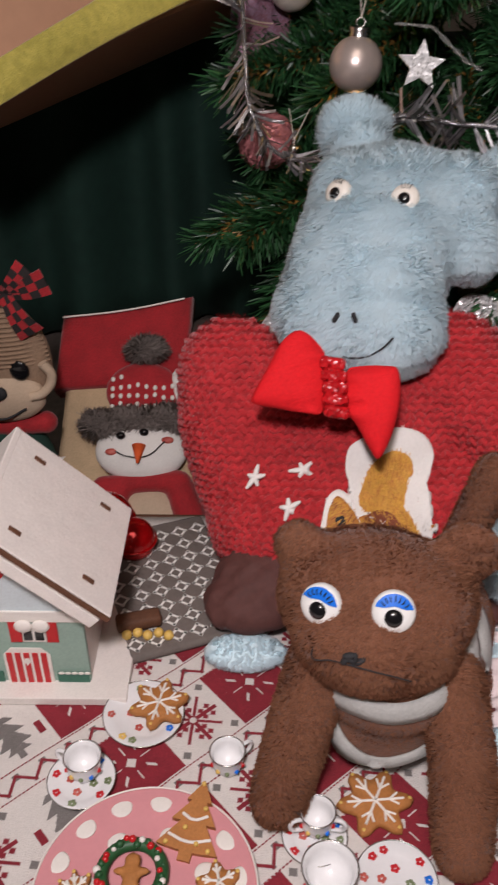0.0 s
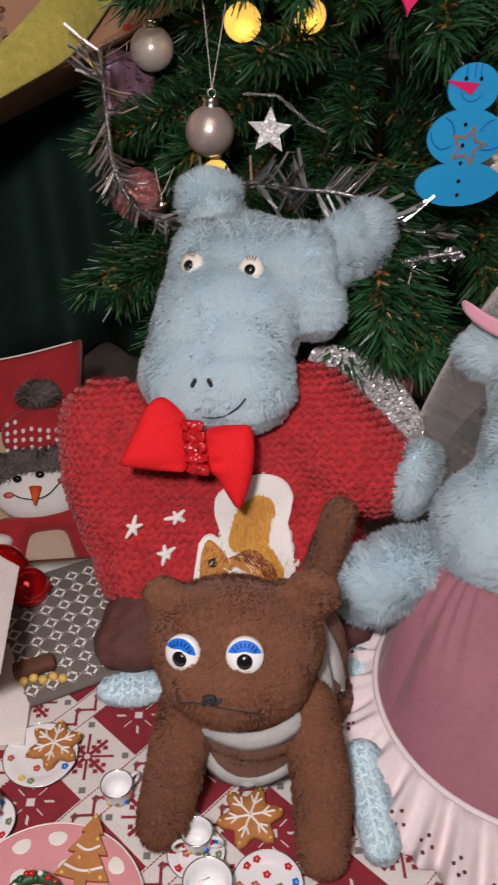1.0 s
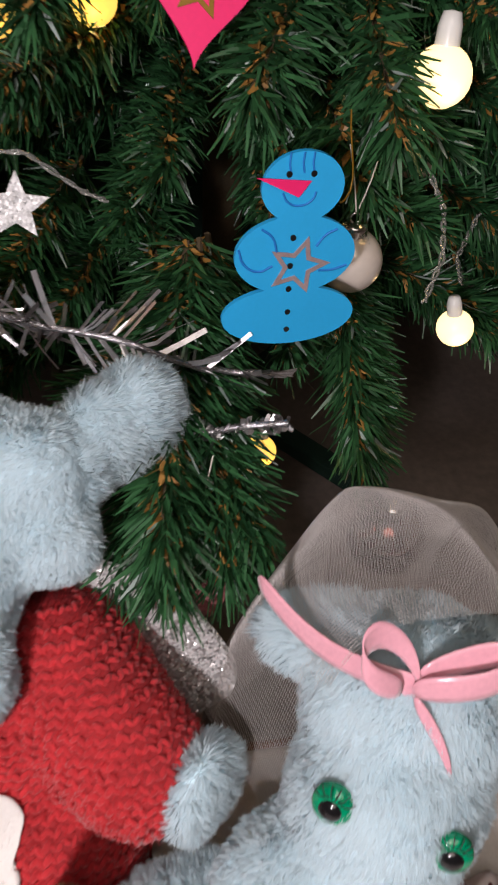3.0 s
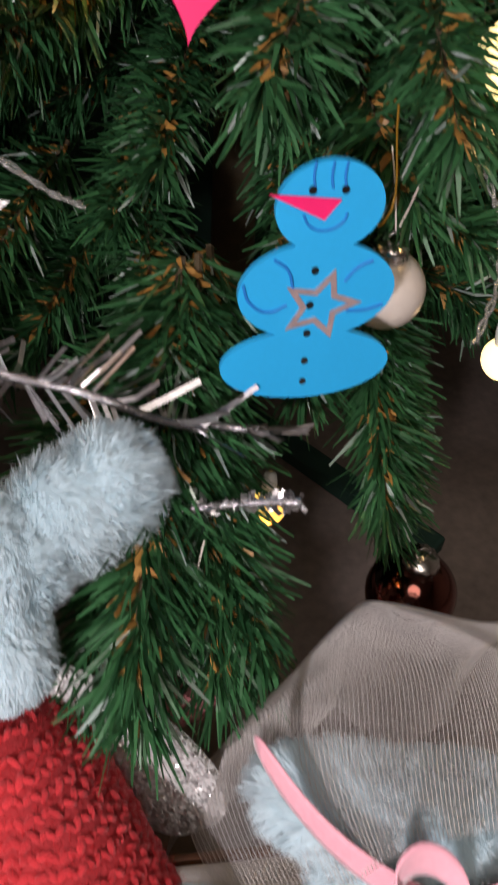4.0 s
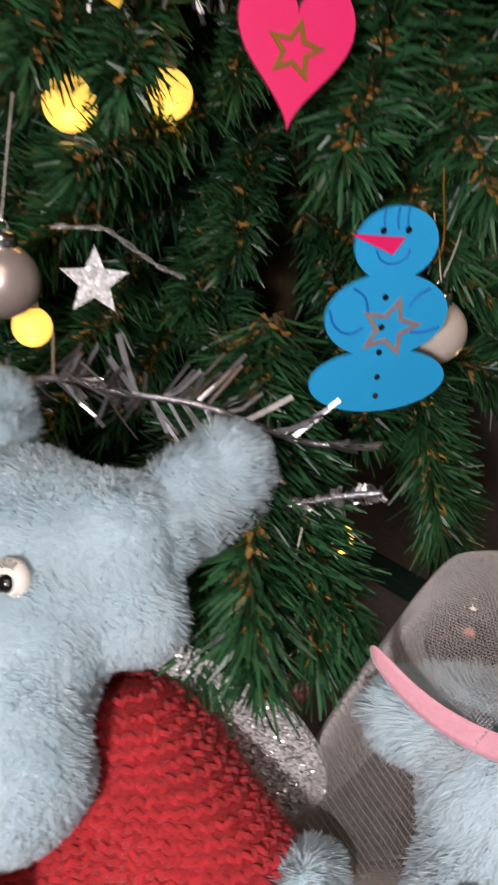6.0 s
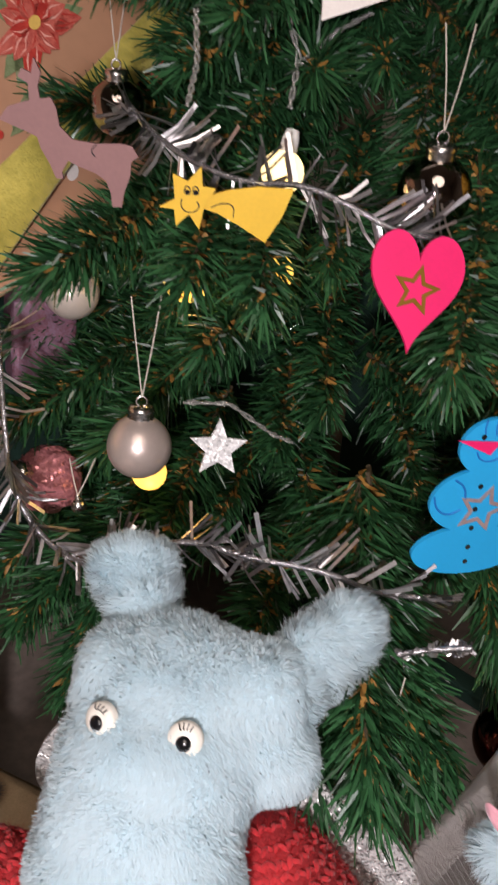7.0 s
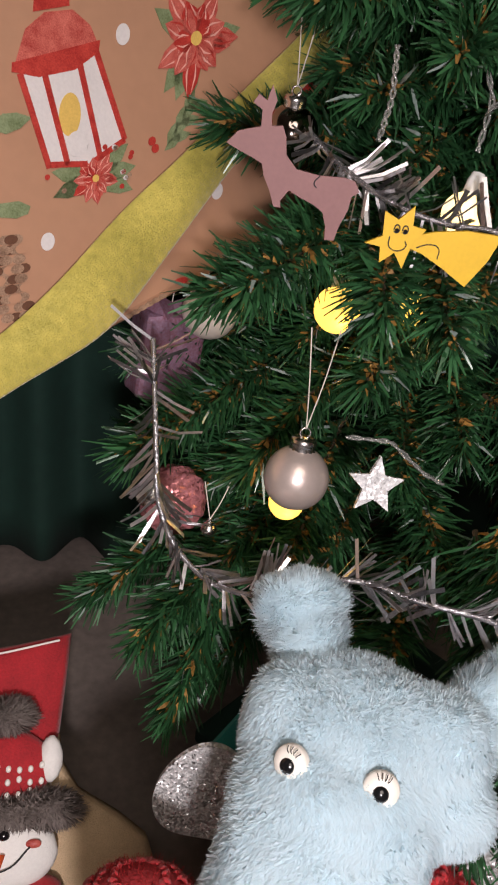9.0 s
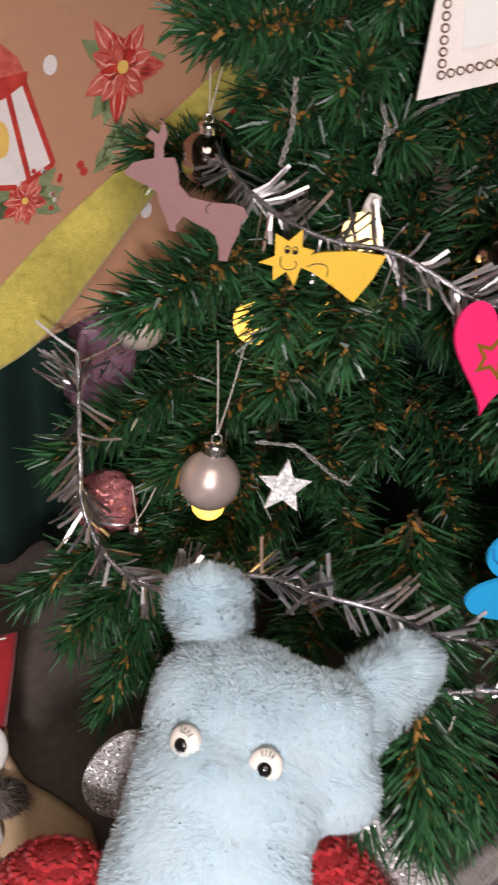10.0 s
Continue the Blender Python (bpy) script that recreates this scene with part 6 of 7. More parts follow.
def tablecloth():
    t = thing("tablecloth", "white linen tablecloth woven with dark red and grey nordic motifs", "tablecloth", at=(0.05, 0.2, 0))
    nx, ny = 70, 50
    x0, x1, y0, y1 = -0.36, 0.48, -0.08, 0.462
    verts = [(x0 + (x1 - x0) * i / nx, y0 + (y1 - y0) * j / ny, cloth_height(x0 + (x1 - x0) * i / nx, y0 + (y1 - y0) * j / ny)) for j in range(ny + 1) for i in range(nx + 1)]
    faces = [(j * (nx + 1) + i, j * (nx + 1) + i + 1, (j + 1) * (nx + 1) + i + 1, (j + 1) * (nx + 1) + i) for j in range(ny) for i in range(nx)]
    base = add("cloth", raw("cloth", verts, faces), "linen", t)
    so = base.modifiers.new("s", "SOLIDIFY")
    so.thickness, so.offset = 0.002, -1
    ca, sa = math.cos(WAY), math.sin(WAY)
    sets = {1: ([], []), 2: ([], [])}
    rng = random.Random(2)
    for j in range(-60, 620):
        for i in range(-160, 560):
            s = stitch(i + 18, j + 26)
            if not s:
                continue
            a, b = i * CELL, j * CELL
            x, y = a * ca - b * sa - 0.02, a * sa + b * ca + 0.05
            if not (-0.17 < x < 0.17 and 0.15 < y < 0.42):
                continue
            vs, fs = sets[s]
            k = len(vs)
            h = CELL * 0.53
            lift = 0.0005 + cloth_height(x, y) + rng.uniform(0, 0.0001)
            for da, db in ((-h, -h), (h, -h), (h, h), (-h, h)):
                vs.append((x + da * ca - db * sa, y + da * sa + db * ca, lift))
            fs.append((k, k + 1, k + 2, k + 3))
    for s, m, lab in ((1, "cross_red", "dark red woven stitches"), (2, "cross_grey", "grey woven stitches")):
        o = add("woven_motif", raw("woven_motif", *sets[s], False), m, t, lab)
        o["kind"] = "stuff"


tablecloth()


def napkin():
    n = thing("folded_napkin", "grey-brown folded napkin with a white lattice pattern", "napkin", at=(-0.03, 0.38, 0.002))
    m = plate_frame((-0.032, 0.395, 0.004), (1, 0.25, 0), (0, 0, 1))
    b = bmesh.new()
    box(b, (0, 0, 0.0015), (0.075, 0.11, 0.006), bevel=0.0025)
    b.transform(Matrix.Translation((-0.036, 0.392, 0.0024)) @ pose(0, 0, 0, 0, 0, 20))
    add("cloth", b, "napkin_grey", n)
    verts, faces = [], []
    pl = Matrix.Translation((-0.036, 0.392, 0.0072)) @ pose(0, 0, 0, 0, 0, 20)
    def bar(cx, cy, l, w, a):
        ca, sa = math.cos(radians(a)), math.sin(radians(a))
        k = len(verts)
        for u, v in ((-l, -w), (l, -w), (l, w), (-l, w)):
            verts.append(pl @ Vector((cx + u * ca - v * sa, cy + u * sa + v * ca, 0)))
        faces.append((k, k + 1, k + 2, k + 3))
    for i in range(6):
        for j in range(8):
            cx, cy = -0.032 + 0.0125 * i, -0.046 + 0.0125 * j
            for a in (45, -45):
                for s in (-1, 1):
                    r = radians(a + 90)
                    bar(cx + s * 0.003 * math.cos(r), cy + s * 0.003 * math.sin(r), 0.0042, 0.0008, a)
    add("lattice_print", raw("lattice_print", verts, faces, False), "white_felt", n, "white lattice print")


napkin()


# ---- doll crockery ----
def turned(name, parent, prof, at, m, label="", seg=36):
    me = lathe(prof, seg)
    me.transform(Matrix.Translation(at))
    return add(name, me, m, parent, label)


def flower_bits(parent, c, r, z, seed, n=7):
    rng = random.Random(seed)
    for i in range(n):
        a = 2 * math.pi * i / n + rng.uniform(-0.3, 0.3)
        m = rng.choice(("berry", "print_green", "blue_enamel", "print_yellow", "print_rose", "berry"))
        p = (c[0] + r * math.cos(a), c[1] + r * math.sin(a))
        bm = bmesh.new()
        for k in range(5):
            b2 = 2 * math.pi * k / 5
            ball(bm, (p[0] + 0.0013 * math.cos(b2), p[1] + 0.0013 * math.sin(b2), z), (0.001, 0.001, 0.0003), 8)
        add("painted_flower", bm, m, parent)


def doll_plate(c, r, label, flowers=True):
    p = thing("doll_plate", label, "plate", "doll tea set", (c[0], c[1], 0.001))
    pr = [(0.0001, 0.0022), (r * 0.55, 0.0022), (r * 0.68, 0.0030), (r * 0.97, 0.0052), (r, 0.0050), (r * 0.98, 0.0044), (r * 0.6, 0.0010), (0.0001, 0.0008)]
    turned("dish", p, pr, (c[0], c[1], 0.0006), "porcelain")
    ring = [(c[0] + r * math.cos(a * 0.2618), c[1] + r * math.sin(a * 0.2618), 0.0058) for a in range(24)]
    tube("rim", ring, 0.0003, "silver_rim", p, "thin silver rim", 1, True)
    if flowers:
        flower_bits(p, c, r * 0.80, 0.0050, int(r * 1e5) + int(c[0] * 1e4), 8)
        flower_bits(p, c, r * 0.35, 0.0030, 7, 4)
    return p


def doll_cup(c, r, h, label, saucer=0.0, handle=(0.0,), z0=0.0012, grp="doll tea set"):
    if saucer:
        doll_plate((c[0] - 0.001, c[1] - 0.004), saucer, "white doll saucer with painted flowers and a silver rim")
        z0 = 0.0034
    p = thing("doll_cup", label, "cup", grp, (c[0], c[1], z0))
    pr = [(0.0001, 0.0), (r * 0.55, 0.0), (r * 0.58, h * 0.08), (r * 0.86, h * 0.38), (r * 0.90, h * 0.6), (r * 0.86, h * 0.8), (r * 1.0, h), (r * 0.94, h * 1.0), (r * 0.80, h * 0.8), (r * 0.82, h * 0.5), (r * 0.5, h * 0.16), (0.0001, h * 0.14)]
    turned("bowl", p, pr, (c[0], c[1], z0), "porcelain")
    ring = [(c[0] + r * 0.98 * math.cos(a * 0.2618), c[1] + r * 0.98 * math.sin(a * 0.2618), z0 + h) for a in range(24)]
    tube("rim", ring, 0.0004, "silver_rim", p, "silver rim", 1, True)
    for a in handle:
        d = Vector((math.cos(radians(a)), math.sin(radians(a)), 0))
        o = Vector((c[0], c[1], z0))
        tube("handle", [o + d * r * 0.85 + Vector((0, 0, h * 0.82)), o + d * r * 1.45 + Vector((0, 0, h * 0.85)), o + d * r * 1.5 + Vector((0, 0, h * 0.5)), o + d * r * 0.85 + Vector((0, 0, h * 0.3))], 0.0011, "porcelain", p, "curled white handle", 2)
    bm_parent = p
    for i in range(5):
        a = radians(200 + 35 * i)
        b = bmesh.new()
        ball(b, (c[0] + r * 0.9 * math.cos(a), c[1] + r * 0.9 * math.sin(a), z0 + h * 0.5), (0.0012, 0.0012, 0.0014), 8)
        add("painted_flower", b, ("berry", "print_yellow", "print_green", "blue_enamel", "berry")[i], bm_parent)


doll_plate((-0.041, 0.293), 0.0212, "white doll plate with painted flowers holding a star biscuit")
doll_plate((0.080, 0.206), 0.0180, "white doll plate painted with small coloured flowers")
doll_cup((-0.066, 0.258), 0.0092, 0.0145, "white doll cup with a silver rim on a saucer", 0.0165, (160,))
doll_cup((0.004, 0.263), 0.0088, 0.0145, "white doll cup painted with flowers", 0.0, (35,))
doll_cup((0.046, 0.230), 0.0084, 0.0150, "white doll sugar bowl with two handles", 0.0150, (-20, 200))
doll_cup((0.050, 0.2045), 0.0125, 0.0160, "wide white doll bowl with a silver rim", 0.0, ())


def biscuit(c, r, z, points, label, icing=True, turn=10.0, height=0.0042):
    o = thing("star_biscuit", label, "biscuit", "gingerbread biscuits", (*c, z))
    out = []
    n = points * 6
    for i in range(n):
        a = 2 * math.pi * i / n
        k = 0.5 + 0.5 * math.cos(a * points)
        rr = r * (0.62 + 0.38 * k ** 1.2)
        out.append((rr * math.cos(a + radians(turn)), rr * math.sin(a + radians(turn))))
    bm = bmesh.new()
    lay = []
    for s, zz in ((0.95, 0), (1.0, height * 0.3), (0.98, height * 0.75), (0.90, height), (0.45, height * 1.08)):
        lay.append([bm.verts.new((c[0] + x * s, c[1] + y * s, z + zz)) for x, y in out])
    for a, b in zip(lay, lay[1:]):
        for i in range(n):
            bm.faces.new((a[i], a[(i + 1) % n], b[(i + 1) % n], b[i]))
    bm.faces.new(lay[-1])
    bm.faces.new(lay[0][::-1])
    add("dough", bm, "gingerbread", o)
    if icing:
        for k in range(points):
            a = 2 * math.pi * k / points + radians(turn)
            d = Vector((math.cos(a), math.sin(a), 0))
            e = Vector((-d.y, d.x, 0))
            o3 = Vector((*c, z + height * 1.1))
            tube("icing_line", [o3, o3 + d * r * 0.4, o3 + d * r * 0.72], 0.0007, "icing", o, "white icing line", 1)
            for s in (-1, 1):
                tube("icing_line", [o3 + d * r * 0.35, o3 + d * r * 0.58 + e * s * r * 0.16], 0.0006, "icing", o, "white icing line", 1)
            b = bmesh.new()
            ball(b, o3 + d * r * 0.88, (0.0009, 0.0009, 0.0005), 10)
            add("icing_dot", b, "print_yellow", o)
    return o


biscuit((-0.033, 0.297), 0.0165, 0.0056, 6, "gingerbread star biscuit with a white icing snowflake on a plate", turn=18)
biscuit((0.075, 0.244), 0.0190, 0.0012, 6, "gingerbread star biscuit with white icing on the cloth", turn=5)


def pink_plate():
    c, r = (-0.030, 0.200), 0.0490
    p = thing("pink_plate", "pink plate with white polka dots", "plate", at=(*c, 0.001))
    turned("dish", p, [(0.0001, 0.0020), (r * 0.62, 0.0020), (r * 0.70, 0.0030), (r * 0.98, 0.0058), (r, 0.0056), (r * 0.98, 0.0048), (r * 0.65, 0.0008), (0.0001, 0.0006)], (*c, 0.0006), "pink_plate", seg=64)
    ring = [(c[0] + r * math.cos(a * 0.1309), c[1] + r * math.sin(a * 0.1309), 0.0064) for a in range(48)]
    tube("rim", ring, 0.0005, "icing", p, "pale rim", 1, True)
    for i in range(14):
        a = 2 * math.pi * i / 14 + 0.15
        for k, f in enumerate((0.86, 0.56)):
            if k and i % 2:
                continue
            b = bmesh.new()
            z = 0.0052 if k == 0 else 0.0027
            ball(b, (c[0] + r * f * math.cos(a + k * 0.2), c[1] + r * f * math.sin(a + k * 0.2), z), (0.0052, 0.0052, 0.0006), 18)
            add("polka_dot", b, "icing", p, "white polka dot")
    # biscuits lying on it
    t = thing("tree_biscuit", "gingerbread tree biscuit with icing garlands", "biscuit", "gingerbread biscuits", (-0.012, 0.228, 0.006))
    out = [(0, 0.021), (0.006, 0.011), (0.0035, 0.011), (0.0105, 0.001), (0.006, 0.001), (0.0145, -0.011), (0.003, -0.012), (0.003, -0.016), (-0.003, -0.016), (-0.003, -0.012), (-0.0145, -0.011), (-0.006, 0.001), (-0.0105, 0.001), (-0.0035, 0.011), (-0.006, 0.011)]
    place = Matrix.Translation((-0.011, 0.229, 0.0082)) @ pose(0, 0, 0, -90 + 12, 0, -14)
    add("dough", slab(out, 0.004, place), "gingerbread", t, smooth=False)
    for z, w in ((0.004, 0.006), (-0.006, 0.010)):
        tube("icing_line", [place @ Vector((-w, -0.0005, z)), place @ Vector((0, -0.0009, z - 0.002)), place @ Vector((w, -0.0005, z + 0.001))], 0.0008, "icing", t, "white icing line", 1)
    for x, z in ((0, 0.019), (0.010, -0.010), (-0.010, -0.010), (0.004, 0.008), (-0.003, -0.002), (0.004, -0.008)):
        b = bmesh.new()
        ball(b, place @ Vector((x, -0.0008, z)), 0.0012, 10)
        add("icing_dot", b, "print_yellow", t, "yellow sugar dot")
    w = thing("wreath_biscuit", "small gingerbread wreath with red and green beads", "biscuit", "gingerbread biscuits", (-0.036, 0.205, 0.005))
    rng = random.Random(3)
    wc = Vector((-0.0365, 0.2065, 0.0062))
    tube("ring", [wc + Vector((0.0135 * math.cos(a * 0.3927), 0.0135 * math.sin(a * 0.3927), 0.001)) for a in range(16)], 0.003, "leaf_green", w, "dark green ring", 2, True)
    for i in range(34):
        a = 2 * math.pi * i / 34
        b = bmesh.new()
        ball(b, wc + Vector((rng.uniform(0.0115, 0.0155) * math.cos(a), rng.uniform(0.0115, 0.0155) * math.sin(a), 0.0038)), rng.uniform(0.0011, 0.0019), 10)
        add("bead", b, ("berry", "leaf_green", "icing", "leaf_green", "berry")[i % 5], w)
    man = bmesh.new()
    ball(man, wc + Vector((0, 0.0045, 0.003)), (0.0042, 0.0042, 0.002), 16)
    ball(man, wc + Vector((0, -0.002, 0.003)), (0.0045, 0.006, 0.002), 16)
    for s in (-1, 1):
        ball(man, wc + Vector((0.005 * s, 0.000, 0.003)), (0.0038, 0.0018, 0.0018), 12)
        ball(man, wc + Vector((0.0028 * s, -0.008, 0.003)), (0.0019, 0.0035, 0.0018), 12)
    add("gingerbread_figure", melt(man, 0.0012, 3), "gingerbread", w, "small gingerbread figure")
    biscuit((0.002, 0.2025), 0.0105, 0.0045, 5, "small gingerbread biscuit on the pink plate", turn=30)
    biscuit((-0.060, 0.1985), 0.0090, 0.0045, 7, "small round gingerbread biscuit on the pink plate", turn=0)


pink_plate()


# ---- plywood doll's house ----
def dolls_house():
    h = thing("toy_house", "small white plywood house with painted mint front and striped red door", "toy house", at=(-0.107, 0.335, 0.001))
    b = bmesh.new()
    box(b, (-0.122, 0.340, 0.0036), (0.142, 0.078, 0.0055), bevel=0.0006)
    add("base_plate", b, "plywood", h, smooth=False)
    for x0, x1, y0, y1 in ((-0.1445, -0.0715, 0.3130, 0.3160), (-0.1445, -0.0715, 0.3640, 0.3670), (-0.1445, -0.1415, 0.3165, 0.3635), (-0.0745, -0.0715, 0.3165, 0.3635)):
        b = bmesh.new()
        box(b, ((x0 + x1) / 2, (y0 + y1) / 2, 0.032), (x1 - x0, y1 - y0, 0.0515), bevel=0.0004)
        add("wall", b, "mint_paint" if y1 < 0.32 else "plywood", h, "mint green painted wall" if y1 < 0.32 else "", smooth=False)
    place = Matrix.Translation((-0.108, 0.3126, 0.0))
    add("gable", slab([(-0.0365, 0.058), (0.0365, 0.058), (0.0, 0.108)], 0.003, place), "ice_paint", h, "pale blue snowy gable", smooth=False)
    add("eave_snow", slab([(-0.038, 0.053), (0.038, 0.053), (0.036, 0.060), (-0.036, 0.060)], 0.003, place @ Matrix.Translation((0, -0.0012, 0))), "icing", h, "white painted snow", smooth=False)
    def bit(name, out, m, lift, label=""):
        add(name, slab(out, 0.0006, place @ Matrix.Translation((0, -lift, 0))), m, h, label, smooth=False)
    dc = 0.0045
    bit("door", [(dc - 0.0125, 0.0066), (dc + 0.0125, 0.0066), (dc + 0.0125, 0.028), (dc + 0.008, 0.033), (dc - 0.008, 0.033), (dc - 0.0125, 0.028)], "icing", 0.0008, "white door frame")
    for i in range(5):
        x = dc - 0.0108 + i * 0.0046
        bit("door_stripe", [(x, 0.0070), (x + 0.0030, 0.0070), (x + 0.0030, 0.0295), (x, 0.0295)], "berry", 0.0014, "red door stripe")
    bit("heart_trim", [(dc - 0.002, 0.024), (dc, 0.021), (dc + 0.002, 0.024), (dc + 0.001, 0.026), (dc - 0.001, 0.026)], "icing", 0.0020)
    for s in (-1, 1):
        bit("shutter", [(dc + 0.006 + s * 0.0095 - 0.003, 0.038), (dc + 0.006 + s * 0.0095 + 0.003, 0.038), (dc + 0.006 + s * 0.0095 + 0.003, 0.054), (dc + 0.006 + s * 0.0095 - 0.003, 0.054)], "berry", 0.0010, "red window shutter")
        bit("pane", [(dc + 0.006 + s * 0.003 - 0.0022, 0.040), (dc + 0.006 + s * 0.003 + 0.0022, 0.040), (dc + 0.006 + s * 0.003 + 0.0022, 0.046), (dc + 0.006 + s * 0.003 - 0.0022, 0.046)], "black", 0.0016, "dark window pane")
        b = bmesh.new()
        ball(b, (-0.108 + dc + 0.006 + s * 0.0045, 0.3108, 0.0505), (0.0048, 0.002, 0.0042), 16)
        add("snow_tuft", b, "icing", h, "white snow tuft")
    bit("window_frame", [(dc, 0.038), (dc + 0.012, 0.038), (dc + 0.012, 0.050), (dc, 0.050)], "icing", 0.0008)
    bit("hedge", [(dc + 0.0145, 0.0066), (0.0360, 0.0066), (0.0360, 0.0145), (dc + 0.0145, 0.0145)], "dark_green_paint", 0.0008, "dark green painted hedge")
    bit("hedge", [(-0.036, 0.0066), (dc - 0.0145, 0.0066), (dc - 0.0145, 0.0145), (-0.036, 0.0145)], "dark_green_paint", 0.0008, "dark green painted hedge")
    for k in range(5):
        b = bmesh.new()
        ball(b, (-0.108 + dc + 0.017 + k * 0.0035, 0.3112, 0.0145), (0.0018, 0.0006, 0.0010), 8)
        add("snow_dot", b, "icing", h)
    bit("wreath", ellipse(-0.004, 0.088, 0.006, 0.006, 20), "berry", 0.0010, "red painted ornament")
    bit("wreath_centre", ellipse(-0.004, 0.089, 0.003, 0.003, 20), "ice_paint", 0.0016)
    # roof halves with slots and a burnt front edge
    for s in (-1, 1):
        ridge, eave = Vector((-0.108, 0, 0.1285)), Vector((-0.108 + s * 0.0535, 0, 0.0765))
        d = (eave - ridge)
        l = d.length
        mid = (ridge + eave) / 2
        tilt = Matrix.Rotation(math.atan2(-d.z, abs(d.x)) * s, 4, "Y")
        b = bmesh.new()
        box(b, (mid.x, 0.334, mid.z), (l + 0.004, 0.082, 0.0036), tilt, bevel=0.0005)
        ro = add("roof_panel", b, "plywood", h, "white rough plywood roof panel", smooth=False)
        b = bmesh.new()
        box(b, (mid.x, 0.2918, mid.z + 0.0002), (l + 0.004, 0.0012, 0.0026), tilt)
        add("burnt_edge", b, "burnt_edge", ro, "dark laser-burnt edge", smooth=False)
        b = bmesh.new()
        down = Vector((-d.z * s, 0, -abs(d.x))).normalized() * 0.0075
        box(b, (mid.x + (-0.0055 * s), 0.2945, mid.z - 0.0055), (l - 0.001, 0.0034, 0.0075), tilt, bevel=0.0005)
        add("barge_board", b, "plywood", h, "white barge board", smooth=False)
        for u in (0.22, 0.80):
            for y in (0.306, 0.362):
                c = ridge + d * u
                b = bmesh.new()
                box(b, (c.x + 0.0014 * s, y, c.z + 0.0014), (0.0065, 0.0026, 0.0012), tilt)
                add("slot", b, "burnt_edge", ro, "burnt slot", smooth=False)


dolls_house()


# ---- stocking with a snowman face ----
def stocking():
    s = thing("christmas_stocking", "burlap christmas stocking with a red cuff and padded white face", "stocking", at=(-0.07, 0.66, FLOOR))
    def padded(name, out, thick, y, m, label, parent=None):
        bm = bmesh.new()
        n = len(out)
        cx, cz = sum(p[0] for p in out) / n, sum(p[1] for p in out) / n
        rings = []
        for f, yy in ((0.99, 0.5), (1.0, 0.0), (0.985, -0.35), (0.93, -0.47), (0.55, -0.5)):
            rings.append([bm.verts.new((cx + (x - cx) * f, y + yy * thick, cz + (z - cz) * f)) for x, z in out])
        for a, b in zip(rings, rings[1:]):
            for i in range(n):
                bm.faces.new((a[i], a[(i + 1) % n], b[(i + 1) % n], b[i]))
        bm.faces.new(rings[-1])
        bm.faces.new(rings[0][::-1])
        bmesh.ops.recalc_face_normals(bm, faces=bm.faces)
        return add(name, bm, m, parent or s, label)
    padded("leg", [(-0.155, 0.02), (-0.047, 0.02), (-0.043, -0.020), (-0.030, -0.046), (0.000, -0.069), (0.022, -0.091), (0.028, -0.115), (0.020, -0.150), (-0.02, -0.165), (-0.05, -0.19), (-0.09, -0.205), (-0.14, -0.212), (-0.165, -0.19), (-0.16, -0.1)], 0.026, 0.668, "sack", "coarse tan burlap leg")
    padded("toe", [(0.022, -0.118), (0.034, -0.145), (0.036, -0.175), (0.02, -0.205), (-0.02, -0.213), (-0.06, -0.213), (-0.05, -0.17), (-0.02, -0.145)], 0.032, 0.664, "stocking_red", "red knitted toe")
    padded("cuff", [(-0.160, 0.078), (-0.12, 0.083), (-0.08, 0.092), (-0.040, 0.104), (-0.043, 0.05), (-0.046, 0.004), (-0.08, -0.006), (-0.12, -0.012), (-0.165, -0.016)], 0.034, 0.664, "stocking_red", "red knitted cuff")
    tube("cuff_seam", [(-0.158, 0.645, 0.072), (-0.10, 0.645, 0.082), (-0.048, 0.645, 0.097)], 0.0012, "icing", s, "pale seam", 1)
    f = Vector((-0.082, 0.638, -0.092))
    b = bmesh.new()
    ball(b, f, (0.041, 0.016, 0.036))
    face = add("face", melt(b, 0.003, 3), "white_felt", s, "padded white felt face")
    for dx, dz in ((-0.016, 0.014), (0.004, 0.018)):
        b = bmesh.new()
        ball(b, f + Vector((dx, -0.0155, dz)), (0.0042, 0.003, 0.0044), 16)
        add("eye", b, "black", face, "black bead eye")
    b = bmesh.new()
    bmesh.ops.create_cone(b, segments=14, radius1=0.006, radius2=0.001, depth=0.022, cap_ends=True, matrix=Matrix.Translation(f + Vector((0.000, -0.019, -0.008))) @ Matrix.Rotation(radians(165), 4, "X"))
    add("nose", b, "orange_felt", face, "orange felt nose")
    tube("mouth", [f + Vector((-0.020, -0.0155, -0.004)), f + Vector((-0.010, -0.018, -0.010)), f + Vector((0.006, -0.018, -0.010)), f + Vector((0.022, -0.0145, 0.008))], 0.0007, "black_thread", face, "thin stitched smile", 1)
    for dx, dz in ((-0.024, -0.004), (0.024, 0.010)):
        b = bmesh.new()
        ball(b, f + Vector((dx, -0.0125, dz)), (0.0055, 0.0025, 0.004), 14)
        add("cheek", b, "print_rose", face, "rosy cheek")
    # hat
    b = bmesh.new()
    ball(b, (-0.082, 0.642, -0.020), (0.034, 0.014, 0.036))
    hat = add("hat", melt(b, 0.003, 3), "stocking_red", s, "red knitted hat with white pattern")
    rng = random.Random(8)
